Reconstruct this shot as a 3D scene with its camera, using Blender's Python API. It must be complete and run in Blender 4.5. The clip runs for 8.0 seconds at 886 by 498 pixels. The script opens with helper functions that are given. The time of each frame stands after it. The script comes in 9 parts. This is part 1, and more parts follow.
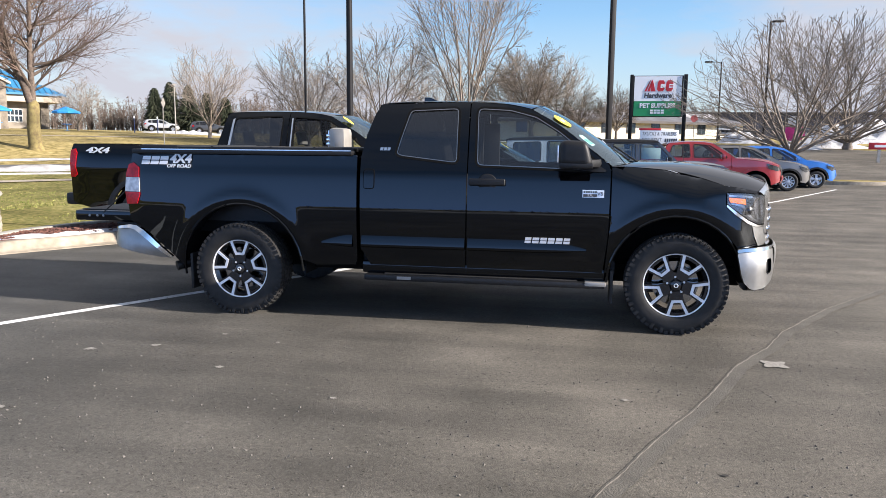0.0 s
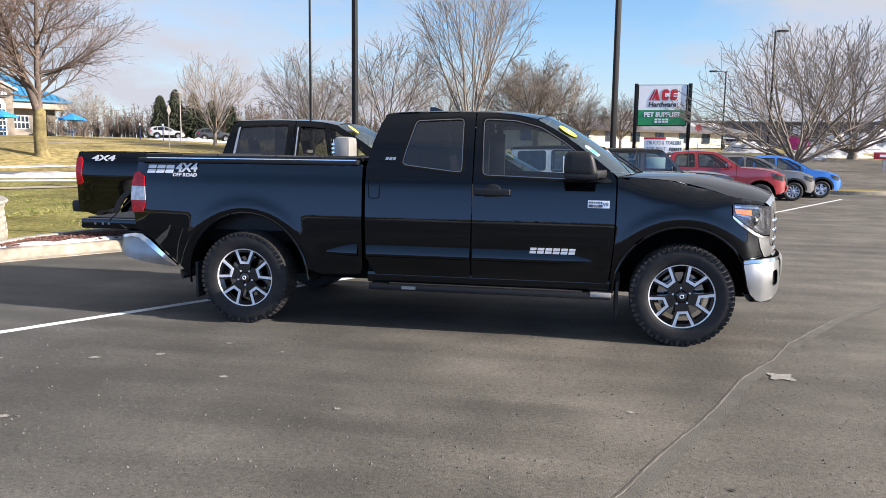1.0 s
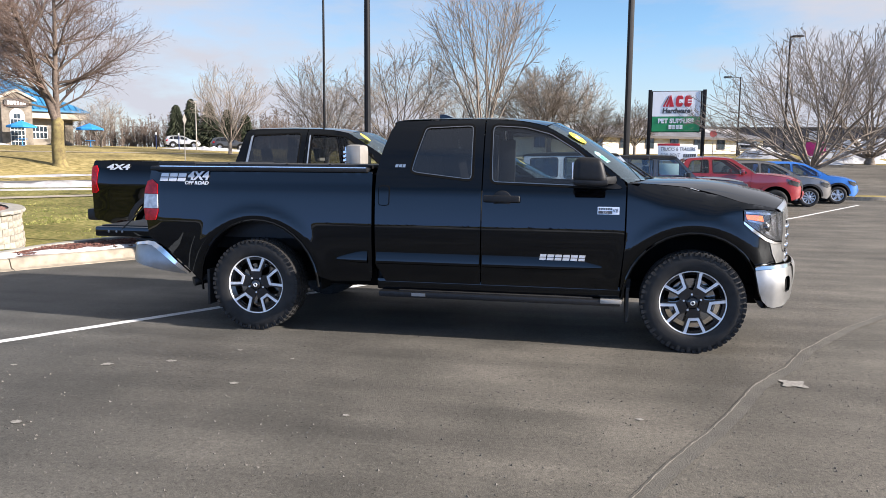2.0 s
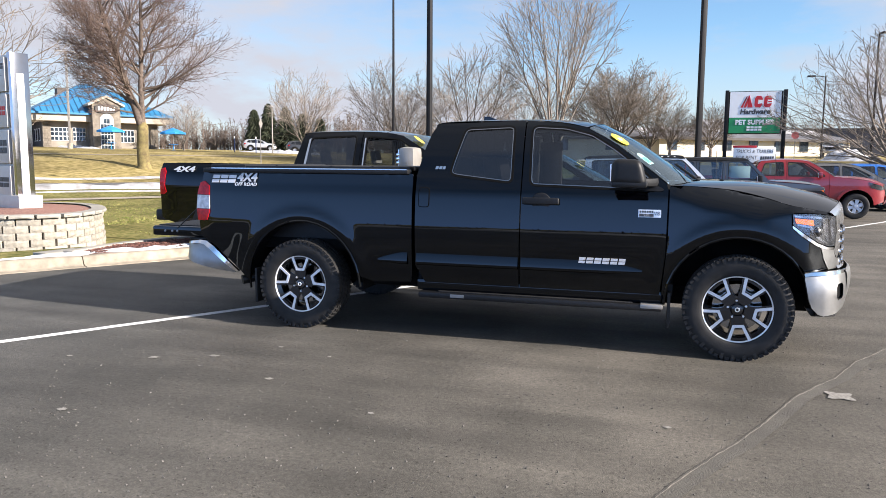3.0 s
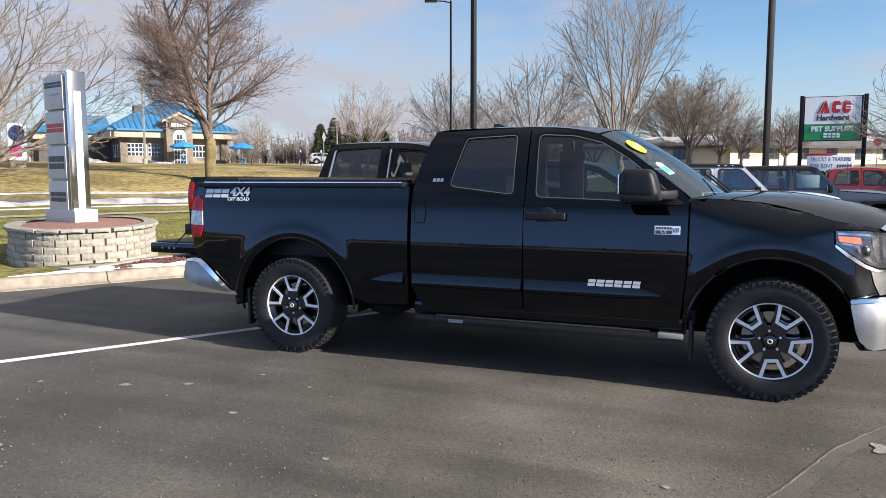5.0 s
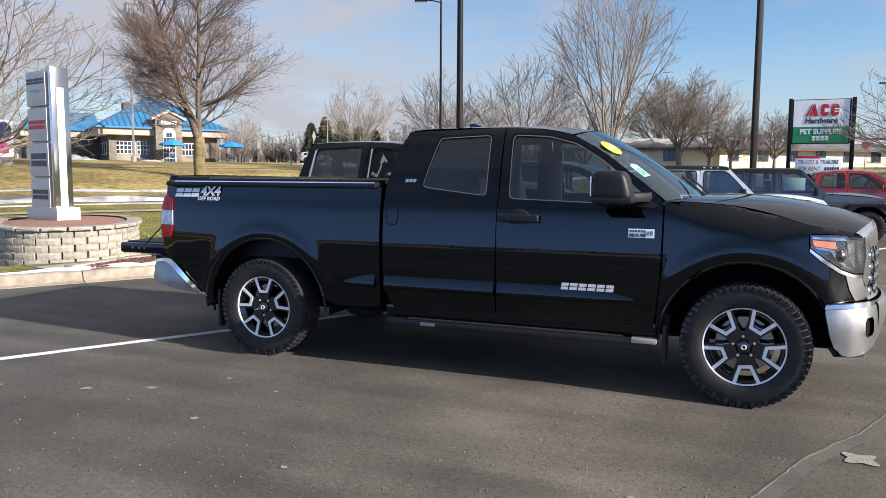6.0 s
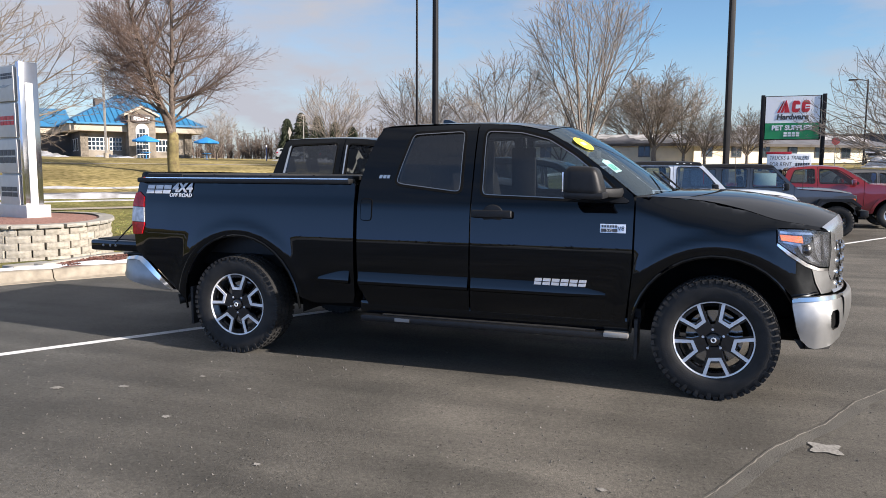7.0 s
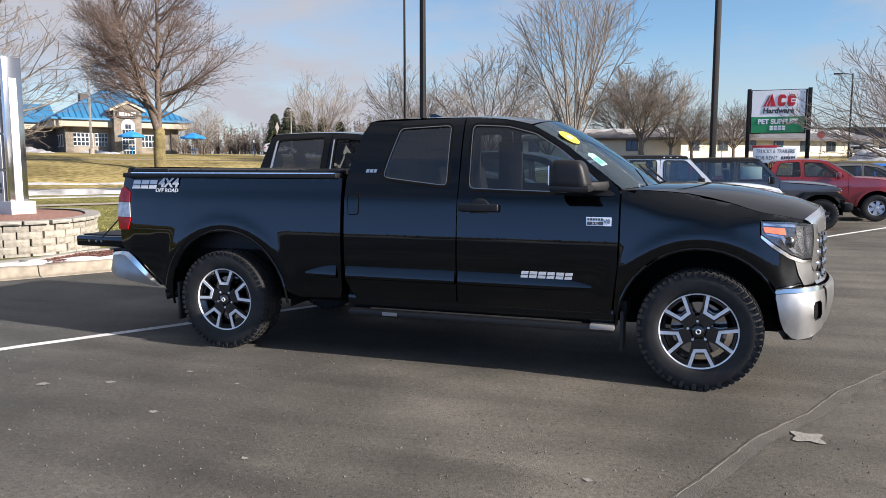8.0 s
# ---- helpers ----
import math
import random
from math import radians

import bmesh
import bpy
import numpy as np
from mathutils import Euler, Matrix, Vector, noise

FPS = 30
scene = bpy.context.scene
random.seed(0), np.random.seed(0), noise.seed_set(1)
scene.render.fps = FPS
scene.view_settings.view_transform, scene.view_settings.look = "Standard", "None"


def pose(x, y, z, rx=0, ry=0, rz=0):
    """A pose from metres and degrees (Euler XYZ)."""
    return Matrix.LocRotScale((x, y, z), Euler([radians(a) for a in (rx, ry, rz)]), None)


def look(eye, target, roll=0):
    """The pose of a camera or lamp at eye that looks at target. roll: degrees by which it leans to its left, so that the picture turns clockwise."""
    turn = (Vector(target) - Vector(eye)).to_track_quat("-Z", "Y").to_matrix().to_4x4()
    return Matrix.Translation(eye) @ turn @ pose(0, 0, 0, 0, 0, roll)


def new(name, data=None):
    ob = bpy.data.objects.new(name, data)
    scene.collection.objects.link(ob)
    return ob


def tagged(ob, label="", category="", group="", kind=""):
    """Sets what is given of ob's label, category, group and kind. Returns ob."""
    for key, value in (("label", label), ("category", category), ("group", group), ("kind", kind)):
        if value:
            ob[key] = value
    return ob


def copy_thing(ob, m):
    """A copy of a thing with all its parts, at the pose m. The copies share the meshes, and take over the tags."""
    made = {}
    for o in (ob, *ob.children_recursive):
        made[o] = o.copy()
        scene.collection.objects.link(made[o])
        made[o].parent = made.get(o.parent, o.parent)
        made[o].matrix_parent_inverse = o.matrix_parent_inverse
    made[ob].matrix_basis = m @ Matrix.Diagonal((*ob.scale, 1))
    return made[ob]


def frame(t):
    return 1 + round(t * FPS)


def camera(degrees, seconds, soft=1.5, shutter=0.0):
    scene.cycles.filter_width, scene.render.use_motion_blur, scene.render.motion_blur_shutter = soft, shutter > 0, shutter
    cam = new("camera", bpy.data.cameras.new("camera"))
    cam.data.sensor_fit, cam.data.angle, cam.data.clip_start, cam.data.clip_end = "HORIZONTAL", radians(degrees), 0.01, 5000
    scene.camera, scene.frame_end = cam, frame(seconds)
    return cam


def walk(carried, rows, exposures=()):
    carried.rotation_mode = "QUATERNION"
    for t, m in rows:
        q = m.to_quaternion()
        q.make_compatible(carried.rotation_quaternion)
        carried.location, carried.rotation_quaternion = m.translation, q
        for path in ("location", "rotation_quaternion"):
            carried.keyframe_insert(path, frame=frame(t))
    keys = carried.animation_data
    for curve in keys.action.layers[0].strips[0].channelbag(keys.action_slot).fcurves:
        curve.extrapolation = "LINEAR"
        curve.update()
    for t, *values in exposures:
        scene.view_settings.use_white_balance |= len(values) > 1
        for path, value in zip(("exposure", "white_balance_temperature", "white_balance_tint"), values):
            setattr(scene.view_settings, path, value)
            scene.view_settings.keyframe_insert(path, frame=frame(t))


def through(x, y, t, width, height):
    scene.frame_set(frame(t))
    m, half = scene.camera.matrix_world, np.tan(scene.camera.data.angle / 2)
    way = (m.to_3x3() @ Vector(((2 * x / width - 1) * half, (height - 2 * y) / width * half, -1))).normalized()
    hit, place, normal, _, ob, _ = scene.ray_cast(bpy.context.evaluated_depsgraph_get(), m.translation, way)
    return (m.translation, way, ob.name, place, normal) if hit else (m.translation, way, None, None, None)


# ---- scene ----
cam = camera(62.3, 8.0, soft=0.7)
PATH = [
    (0, (0.237, 0.104, 1.483), (-0.098, 2.056, 1.205), 0.5),
    (0.5, (0.232, 0.106, 1.492), (-0.114, 2.058, 1.225), 0.6),
    (1, (0.226, 0.112, 1.499), (-0.12, 2.065, 1.242), 0.7),
    (2.5, (0.351, 0.111, 1.492), (-0.104, 2.045, 1.263), 0.2),
    (3, (0.53, 0.161, 1.489), (-0.043, 2.064, 1.258), 0.4),
    (3.5, (0.636, 0.307, 1.484), (-0.023, 2.183, 1.264), 0.4),
    (4, (0.72, 0.511, 1.491), (0.001, 2.365, 1.282), 0.1),
    (5.5, (0.936, 0.975, 1.493), (0.188, 2.82, 1.295), -0.1),
    (6, (0.975, 1.019, 1.497), (0.25, 2.872, 1.297), 0.3),
    (6.5, (1.006, 1.031, 1.494), (0.31, 2.895, 1.29), 0.3),
    (7, (1.004, 1.017, 1.496), (0.337, 2.89, 1.286), 0.2),
    (7.5, (1.008, 1.012, 1.491), (0.358, 2.891, 1.273), 0.0),
    (8, (1.022, 1.006, 1.49), (0.384, 2.888, 1.266), 0.0),
]
walk(cam, [(t, look(eye, target, roll)) for t, eye, target, roll in PATH],
     ((0.0, 1.33, 6640, 15), (3.0, 1.36, 6640, 15), (3.5, 1.33, 6640, 15), (4.0, 1.21, 6640, 15), (5.5, 1.06, 6640, 15), (8.0, 1.05, 6640, 15)))

# ---- world, sun, exposure ----
SUN_DIR = Vector((1.0, -0.10, 0.42)).normalized()      # towards the sun
elev = math.asin(SUN_DIR.z)
world = bpy.data.worlds.new("world")
scene.world = world
world.use_nodes = True
wn, wl = world.node_tree.nodes, world.node_tree.links
wn.clear()
w_out = wn.new("ShaderNodeOutputWorld")
w_bg = wn.new("ShaderNodeBackground")
w_sky = wn.new("ShaderNodeTexSky")
w_sky.sky_type = "NISHITA"
w_sky.sun_disc = False
w_sky.sun_elevation = elev
w_sky.sun_rotation = math.atan2(SUN_DIR.x, SUN_DIR.y)
w_sky.altitude = 250
w_sky.dust_density = 0.15
w_sky.ozone_density = 2.5
w_co = wn.new("ShaderNodeTexCoord")
w_map = wn.new("ShaderNodeMapping")
w_map.inputs["Scale"].default_value = (1.0, 1.0, 3.4)
w_map.inputs["Location"].default_value = (0.35, 0.1, 0.4)
w_noise = wn.new("ShaderNodeTexNoise")
w_noise.inputs["Scale"].default_value = 2.6
w_noise.inputs["Detail"].default_value = 7
w_noise.inputs["Roughness"].default_value = 0.58
w_ramp = wn.new("ShaderNodeValToRGB")
w_ramp.color_ramp.elements[0].position = 0.385
w_ramp.color_ramp.elements[1].position = 0.63
w_mix = wn.new("ShaderNodeMix")
w_mix.data_type = "RGBA"
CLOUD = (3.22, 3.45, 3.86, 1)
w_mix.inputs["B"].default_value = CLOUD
wl.new(w_co.outputs["Generated"], w_map.inputs["Vector"])
wl.new(w_map.outputs["Vector"], w_noise.inputs["Vector"])
w_sep = wn.new("ShaderNodeSeparateXYZ")
w_bank = wn.new("ShaderNodeMath")               # bank of cloud ahead; unseen sky behind cleared to turn paint reflections blue
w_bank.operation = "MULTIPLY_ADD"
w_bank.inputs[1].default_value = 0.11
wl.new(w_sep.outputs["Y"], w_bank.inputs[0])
w_over = wn.new("ShaderNodeMath")               # more broken cloud higher up, mostly unseen, to lighten the paint's reflections
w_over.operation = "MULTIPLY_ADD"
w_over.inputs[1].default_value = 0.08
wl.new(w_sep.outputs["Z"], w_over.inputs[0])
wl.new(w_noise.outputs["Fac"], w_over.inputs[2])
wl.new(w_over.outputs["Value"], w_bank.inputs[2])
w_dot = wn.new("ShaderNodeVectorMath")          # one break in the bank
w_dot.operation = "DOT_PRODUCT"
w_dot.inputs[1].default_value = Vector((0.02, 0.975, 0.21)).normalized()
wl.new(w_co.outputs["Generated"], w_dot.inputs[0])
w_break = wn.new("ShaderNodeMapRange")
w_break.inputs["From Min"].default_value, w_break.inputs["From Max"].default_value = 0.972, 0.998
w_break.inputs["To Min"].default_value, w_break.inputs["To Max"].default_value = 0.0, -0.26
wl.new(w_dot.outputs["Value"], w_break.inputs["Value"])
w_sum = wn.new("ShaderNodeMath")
w_high = wn.new("ShaderNodeMapRange")          # unseen veil of cloud overhead, added to brighten hood and fender reflections
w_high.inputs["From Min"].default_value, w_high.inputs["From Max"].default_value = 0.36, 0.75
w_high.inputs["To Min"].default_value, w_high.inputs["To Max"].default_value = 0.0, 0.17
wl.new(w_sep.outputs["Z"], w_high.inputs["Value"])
w_added_veil = wn.new("ShaderNodeMath")
wl.new(w_bank.outputs["Value"], w_added_veil.inputs[0])
wl.new(w_high.outputs["Result"], w_added_veil.inputs[1])
wl.new(w_added_veil.outputs["Value"], w_sum.inputs[0])
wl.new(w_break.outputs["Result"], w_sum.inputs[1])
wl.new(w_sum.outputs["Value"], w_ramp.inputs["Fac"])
w_haze = wn.new("ShaderNodeMapRange")          # pale haze near the horizon, clearer above
w_haze.inputs["From Min"].default_value, w_haze.inputs["From Max"].default_value = 0.0, 0.17
w_haze.inputs["To Min"].default_value, w_haze.inputs["To Max"].default_value = 0.85, 0.0
w_cov = wn.new("ShaderNodeMath")
w_cov.operation = "MAXIMUM"
wl.new(w_co.outputs["Generated"], w_sep.inputs["Vector"])
wl.new(w_sep.outputs["Z"], w_haze.inputs["Value"])
w_ahead = wn.new("ShaderNodeMapRange")         # haze thinned behind the view so that paint reflections stay blue
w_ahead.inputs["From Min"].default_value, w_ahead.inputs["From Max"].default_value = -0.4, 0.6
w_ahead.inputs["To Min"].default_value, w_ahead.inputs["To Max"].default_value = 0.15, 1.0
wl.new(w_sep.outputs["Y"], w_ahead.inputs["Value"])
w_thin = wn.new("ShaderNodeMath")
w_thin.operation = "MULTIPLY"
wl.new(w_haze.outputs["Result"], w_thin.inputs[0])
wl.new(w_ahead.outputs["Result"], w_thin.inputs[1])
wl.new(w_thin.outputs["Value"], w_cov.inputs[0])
w_open = wn.new("ShaderNodeMapRange")          # broken cloud ahead and overhead, thinned behind, unseen, for the paint's reflections
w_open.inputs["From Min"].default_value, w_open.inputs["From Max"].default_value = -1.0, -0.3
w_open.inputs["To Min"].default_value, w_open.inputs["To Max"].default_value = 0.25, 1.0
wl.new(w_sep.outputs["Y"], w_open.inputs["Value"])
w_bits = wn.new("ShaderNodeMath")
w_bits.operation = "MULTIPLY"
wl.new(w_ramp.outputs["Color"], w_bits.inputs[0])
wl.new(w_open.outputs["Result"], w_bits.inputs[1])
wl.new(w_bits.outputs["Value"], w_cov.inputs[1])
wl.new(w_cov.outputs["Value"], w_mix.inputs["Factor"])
w_gain = wn.new("ShaderNodeVectorMath")
w_gain.operation = "MULTIPLY"
w_gain.inputs[1].default_value = (0.78, 0.94, 1.02)
wl.new(w_sky.outputs["Color"], w_gain.inputs[0])
wl.new(w_gain.outputs["Vector"], w_mix.inputs["A"])
w_back = wn.new("ShaderNodeMapRange")          # bright blue band added low behind the view, for the truck's reflections
w_back.inputs["From Min"].default_value, w_back.inputs["From Max"].default_value = 0.1, -0.5
w_back.inputs["To Min"].default_value, w_back.inputs["To Max"].default_value = 0.0, 0.95
wl.new(w_sep.outputs["Y"], w_back.inputs["Value"])
w_low = wn.new("ShaderNodeMapRange")
w_low.inputs["From Min"].default_value, w_low.inputs["From Max"].default_value = 0.0, 0.40
w_low.inputs["To Min"].default_value, w_low.inputs["To Max"].default_value = 1.0, 0.0
wl.new(w_sep.outputs["Z"], w_low.inputs["Value"])
w_both = wn.new("ShaderNodeMath")
w_both.operation = "MULTIPLY"
wl.new(w_back.outputs["Result"], w_both.inputs[0])
wl.new(w_low.outputs["Result"], w_both.inputs[1])
w_added_blue = wn.new("ShaderNodeMix")
w_added_blue.data_type = "RGBA"
w_added_blue.inputs["B"].default_value = (3.7, 7.0, 14.6, 1)
wl.new(w_both.outputs["Value"], w_added_blue.inputs["Factor"])
wl.new(w_mix.outputs["Result"], w_added_blue.inputs["A"])
wl.new(w_added_blue.outputs["Result"], w_bg.inputs["Color"])
w_bg.inputs["Strength"].default_value = 0.08
wl.new(w_bg.outputs["Background"], w_out.inputs["Surface"])
sun_data = bpy.data.lights.new("sun", "SUN")
sun_data.energy, sun_data.angle, sun_data.color = 5.0, radians(0.5), (1.0, 0.95, 0.87)
sun = new("sun", sun_data)
sun.matrix_world = look(SUN_DIR * 60, (0, 0, 0))


# ---- materials ----
def mat(name, color, rough=0.6, metal=0.0, vary=0.15, scale=6.0, bump=0.0, bump_scale=60.0, coat=0.0, color2=None,
        stain=0.0, stain_scale=0.7, spec=0.5, transmission=0.0, alpha=1.0, island=0.0, per_object=0.0):
    """A surface with colour variation at two scales, and fine relief."""
    m = bpy.data.materials.new(name)
    m.use_nodes = True
    n, l = m.node_tree.nodes, m.node_tree.links
    b = n["Principled BSDF"]
    b.inputs["Roughness"].default_value = rough
    b.inputs["Metallic"].default_value = metal
    b.inputs["Coat Weight"].default_value = coat
    b.inputs["Coat Roughness"].default_value = 0.03
    b.inputs["Specular IOR Level"].default_value = spec
    b.inputs["Transmission Weight"].default_value = transmission
    co = n.new("ShaderNodeTexCoord")
    fine = n.new("ShaderNodeTexNoise")
    fine.inputs["Scale"].default_value = scale
    fine.inputs["Detail"].default_value = 6
    l.new(co.outputs["Object"], fine.inputs["Vector"])
    mix = n.new("ShaderNodeMix")
    mix.data_type = "RGBA"
    c2 = color2 or tuple(min(1, c * (1 + vary * 2)) for c in color)
    c1 = color if color2 else tuple(c * (1 - vary) for c in color)
    mix.inputs["A"].default_value = (*c1, 1)
    mix.inputs["B"].default_value = (*c2, 1)
    ramp = n.new("ShaderNodeMapRange")
    ramp.inputs["From Min"].default_value, ramp.inputs["From Max"].default_value = 0.32, 0.68
    l.new(fine.outputs["Fac"], ramp.inputs["Value"])
    l.new(ramp.outputs["Result"], mix.inputs["Factor"])
    col = mix.outputs["Result"]
    if stain:
        big = n.new("ShaderNodeTexNoise")
        big.inputs["Scale"].default_value = stain_scale
        big.inputs["Detail"].default_value = 4
        l.new(co.outputs["Object"], big.inputs["Vector"])
        rg = n.new("ShaderNodeMapRange")
        rg.inputs["From Min"].default_value, rg.inputs["From Max"].default_value = 0.35, 0.65
        rg.inputs["To Min"].default_value, rg.inputs["To Max"].default_value = 1 - stain, 1 + stain
        l.new(big.outputs["Fac"], rg.inputs["Value"])
        mul = n.new("ShaderNodeVectorMath")
        mul.operation = "SCALE"
        l.new(col, mul.inputs[0])
        l.new(rg.outputs["Result"], mul.inputs["Scale"])
        col = mul.outputs["Vector"]
    for amount, node, socket in ((island, "ShaderNodeNewGeometry", "Random Per Island"), (per_object, "ShaderNodeObjectInfo", "Random")):
        if amount:
            src = n.new(node)
            rg = n.new("ShaderNodeMapRange")
            rg.inputs["To Min"].default_value, rg.inputs["To Max"].default_value = 1 - amount, 1 + amount
            l.new(src.outputs[socket], rg.inputs["Value"])
            mul = n.new("ShaderNodeVectorMath")
            mul.operation = "SCALE"
            l.new(col, mul.inputs[0])
            l.new(rg.outputs["Result"], mul.inputs["Scale"])
            col = mul.outputs["Vector"]
    l.new(col, b.inputs["Base Color"])
    if bump:
        bn = n.new("ShaderNodeTexNoise")
        bn.inputs["Scale"].default_value = bump_scale
        bn.inputs["Detail"].default_value = 5
        l.new(co.outputs["Object"], bn.inputs["Vector"])
        bp = n.new("ShaderNodeBump")
        bp.inputs["Strength"].default_value = bump
        bp.inputs["Distance"].default_value = 0.02
        l.new(bn.outputs["Fac"], bp.inputs["Height"])
        l.new(bp.outputs["Normal"], b.inputs["Normal"])
    if alpha < 1:
        b.inputs["Alpha"].default_value = alpha
    return m


def glass_mat(name, tint, rough=0.0, through=0.8, ior=1.6, sheen=(0.95, 0.97, 1.0)):
    """Thin tinted glazing: clear film with a mirror-like face, weighed by Fresnel."""
    m = bpy.data.materials.new(name)
    m.use_nodes = True
    n, l = m.node_tree.nodes, m.node_tree.links
    n.clear()
    out = n.new("ShaderNodeOutputMaterial")
    tr = n.new("ShaderNodeBsdfTransparent")
    tr.inputs["Color"].default_value = (*[c * through for c in tint], 1)
    gl = n.new("ShaderNodeBsdfGlossy")
    gl.inputs["Roughness"].default_value = rough
    gl.inputs["Color"].default_value = (*sheen, 1)
    fr = n.new("ShaderNodeFresnel")
    fr.inputs["IOR"].default_value = ior
    mx = n.new("ShaderNodeMixShader")
    l.new(fr.outputs["Fac"], mx.inputs["Fac"])
    l.new(tr.outputs["BSDF"], mx.inputs[1])
    l.new(gl.outputs["BSDF"], mx.inputs[2])
    l.new(mx.outputs["Shader"], out.inputs["Surface"])
    return m


def asphalt_mat(name, dark, light):
    """Worn asphalt: aggregate specks, wheel-worn patches and long stains."""
    m = mat(name, dark, rough=0.66, color2=light, scale=1.3, stain=0.24, stain_scale=0.35, bump=0.38, bump_scale=120, spec=0.24)
    n, l = m.node_tree.nodes, m.node_tree.links
    b = n["Principled BSDF"]
    base = b.inputs["Base Color"].links[0].from_socket
    co = n.new("ShaderNodeTexCoord")
    vor = n.new("ShaderNodeTexVoronoi")
    vor.inputs["Scale"].default_value = 150
    l.new(co.outputs["Object"], vor.inputs["Vector"])
    spk = n.new("ShaderNodeMapRange")
    spk.inputs["From Min"].default_value, spk.inputs["From Max"].default_value = 0.0, 1.0
    spk.inputs["To Min"].default_value, spk.inputs["To Max"].default_value = 0.70, 1.30
    l.new(vor.outputs["Color"], spk.inputs["Value"])
    mul = n.new("ShaderNodeVectorMath")
    mul.operation = "SCALE"
    l.new(base, mul.inputs[0])
    l.new(spk.outputs["Result"], mul.inputs["Scale"])
    mp = n.new("ShaderNodeMapping")
    mp.inputs["Rotation"].default_value = (0, 0, radians(-28))
    mp.inputs["Scale"].default_value = (0.25, 2.2, 1)
    l.new(co.outputs["Object"], mp.inputs["Vector"])
    st = n.new("ShaderNodeTexNoise")
    st.inputs["Scale"].default_value = 1.1
    st.inputs["Detail"].default_value = 8
    l.new(mp.outputs["Vector"], st.inputs["Vector"])
    rg = n.new("ShaderNodeMapRange")
    rg.inputs["From Min"].default_value, rg.inputs["From Max"].default_value = 0.3, 0.7
    rg.inputs["To Min"].default_value, rg.inputs["To Max"].default_value = 0.76, 1.26
    l.new(st.outputs["Fac"], rg.inputs["Value"])
    mul2 = n.new("ShaderNodeVectorMath")
    mul2.operation = "SCALE"
    l.new(mul.outputs["Vector"], mul2.inputs[0])
    l.new(rg.outputs["Result"], mul2.inputs["Scale"])
    md = n.new("ShaderNodeTexNoise")
    md.inputs["Scale"].default_value = 34
    md.inputs["Detail"].default_value = 3
    l.new(co.outputs["Object"], md.inputs["Vector"])
    rm = n.new("ShaderNodeMapRange")
    rm.inputs["From Min"].default_value, rm.inputs["From Max"].default_value = 0.34, 0.66
    rm.inputs["To Min"].default_value, rm.inputs["To Max"].default_value = 0.85, 1.15
    l.new(md.outputs["Fac"], rm.inputs["Value"])
    mul3 = n.new("ShaderNodeVectorMath")
    mul3.operation = "SCALE"
    l.new(mul2.outputs["Vector"], mul3.inputs[0])
    l.new(rm.outputs["Result"], mul3.inputs["Scale"])
    pit = n.new("ShaderNodeTexVoronoi")            # scattered pits and single pale stones
    pit.inputs["Scale"].default_value = 38
    l.new(co.outputs["Object"], pit.inputs["Vector"])
    near = n.new("ShaderNodeMapRange")
    near.inputs["From Min"].default_value, near.inputs["From Max"].default_value = 0.16, 0.30
    near.inputs["To Min"].default_value, near.inputs["To Max"].default_value = 1.0, 0.0
    l.new(pit.outputs["Distance"], near.inputs["Value"])
    which = n.new("ShaderNodeSeparateColor")
    l.new(pit.outputs["Color"], which.inputs["Color"])
    tone = n.new("ShaderNodeValToRGB")
    tone.color_ramp.interpolation = "CONSTANT"
    tone.color_ramp.elements[0].color = (0.45, 0.44, 0.43, 1)
    tone.color_ramp.elements[1].position = 0.24
    tone.color_ramp.elements[1].color = (1, 1, 1, 1)
    pale = tone.color_ramp.elements.new(0.93)
    pale.color = (1.5, 1.47, 1.40, 1)
    l.new(which.outputs["Red"], tone.inputs["Fac"])
    one = n.new("ShaderNodeMix")
    one.data_type = "RGBA"
    one.inputs["A"].default_value = (1, 1, 1, 1)
    l.new(near.outputs["Result"], one.inputs["Factor"])
    l.new(tone.outputs["Color"], one.inputs["B"])
    mul4 = n.new("ShaderNodeVectorMath")
    mul4.operation = "MULTIPLY"
    l.new(mul3.outputs["Vector"], mul4.inputs[0])
    l.new(one.outputs["Result"], mul4.inputs[1])
    sep = n.new("ShaderNodeSeparateXYZ")             # darker, less brown tint away from the sun's side, put into the colour
    l.new(co.outputs["Object"], sep.inputs["Vector"])
    wob = n.new("ShaderNodeMath")
    wob.operation = "MULTIPLY_ADD"
    wob.inputs[1].default_value = 2.4
    l.new(st.outputs["Fac"], wob.inputs[0])
    l.new(sep.outputs["X"], wob.inputs[2])
    away_from_sun = n.new("ShaderNodeMapRange")
    away_from_sun.inputs["From Min"].default_value, away_from_sun.inputs["From Max"].default_value = -3.6, 1.8
    l.new(wob.outputs["Value"], away_from_sun.inputs["Value"])
    tint = n.new("ShaderNodeMix")
    tint.data_type = "RGBA"
    tint.inputs["A"].default_value = (0.70, 0.735, 0.78, 1)
    tint.inputs["B"].default_value = (0.98, 0.96, 0.925, 1)
    l.new(away_from_sun.outputs["Result"], tint.inputs["Factor"])
    mul5 = n.new("ShaderNodeVectorMath")
    mul5.operation = "MULTIPLY"
    l.new(mul4.outputs["Vector"], mul5.inputs[0])
    l.new(tint.outputs["Result"], mul5.inputs[1])
    l.new(mul5.outputs["Vector"], b.inputs["Base Color"])
    return m


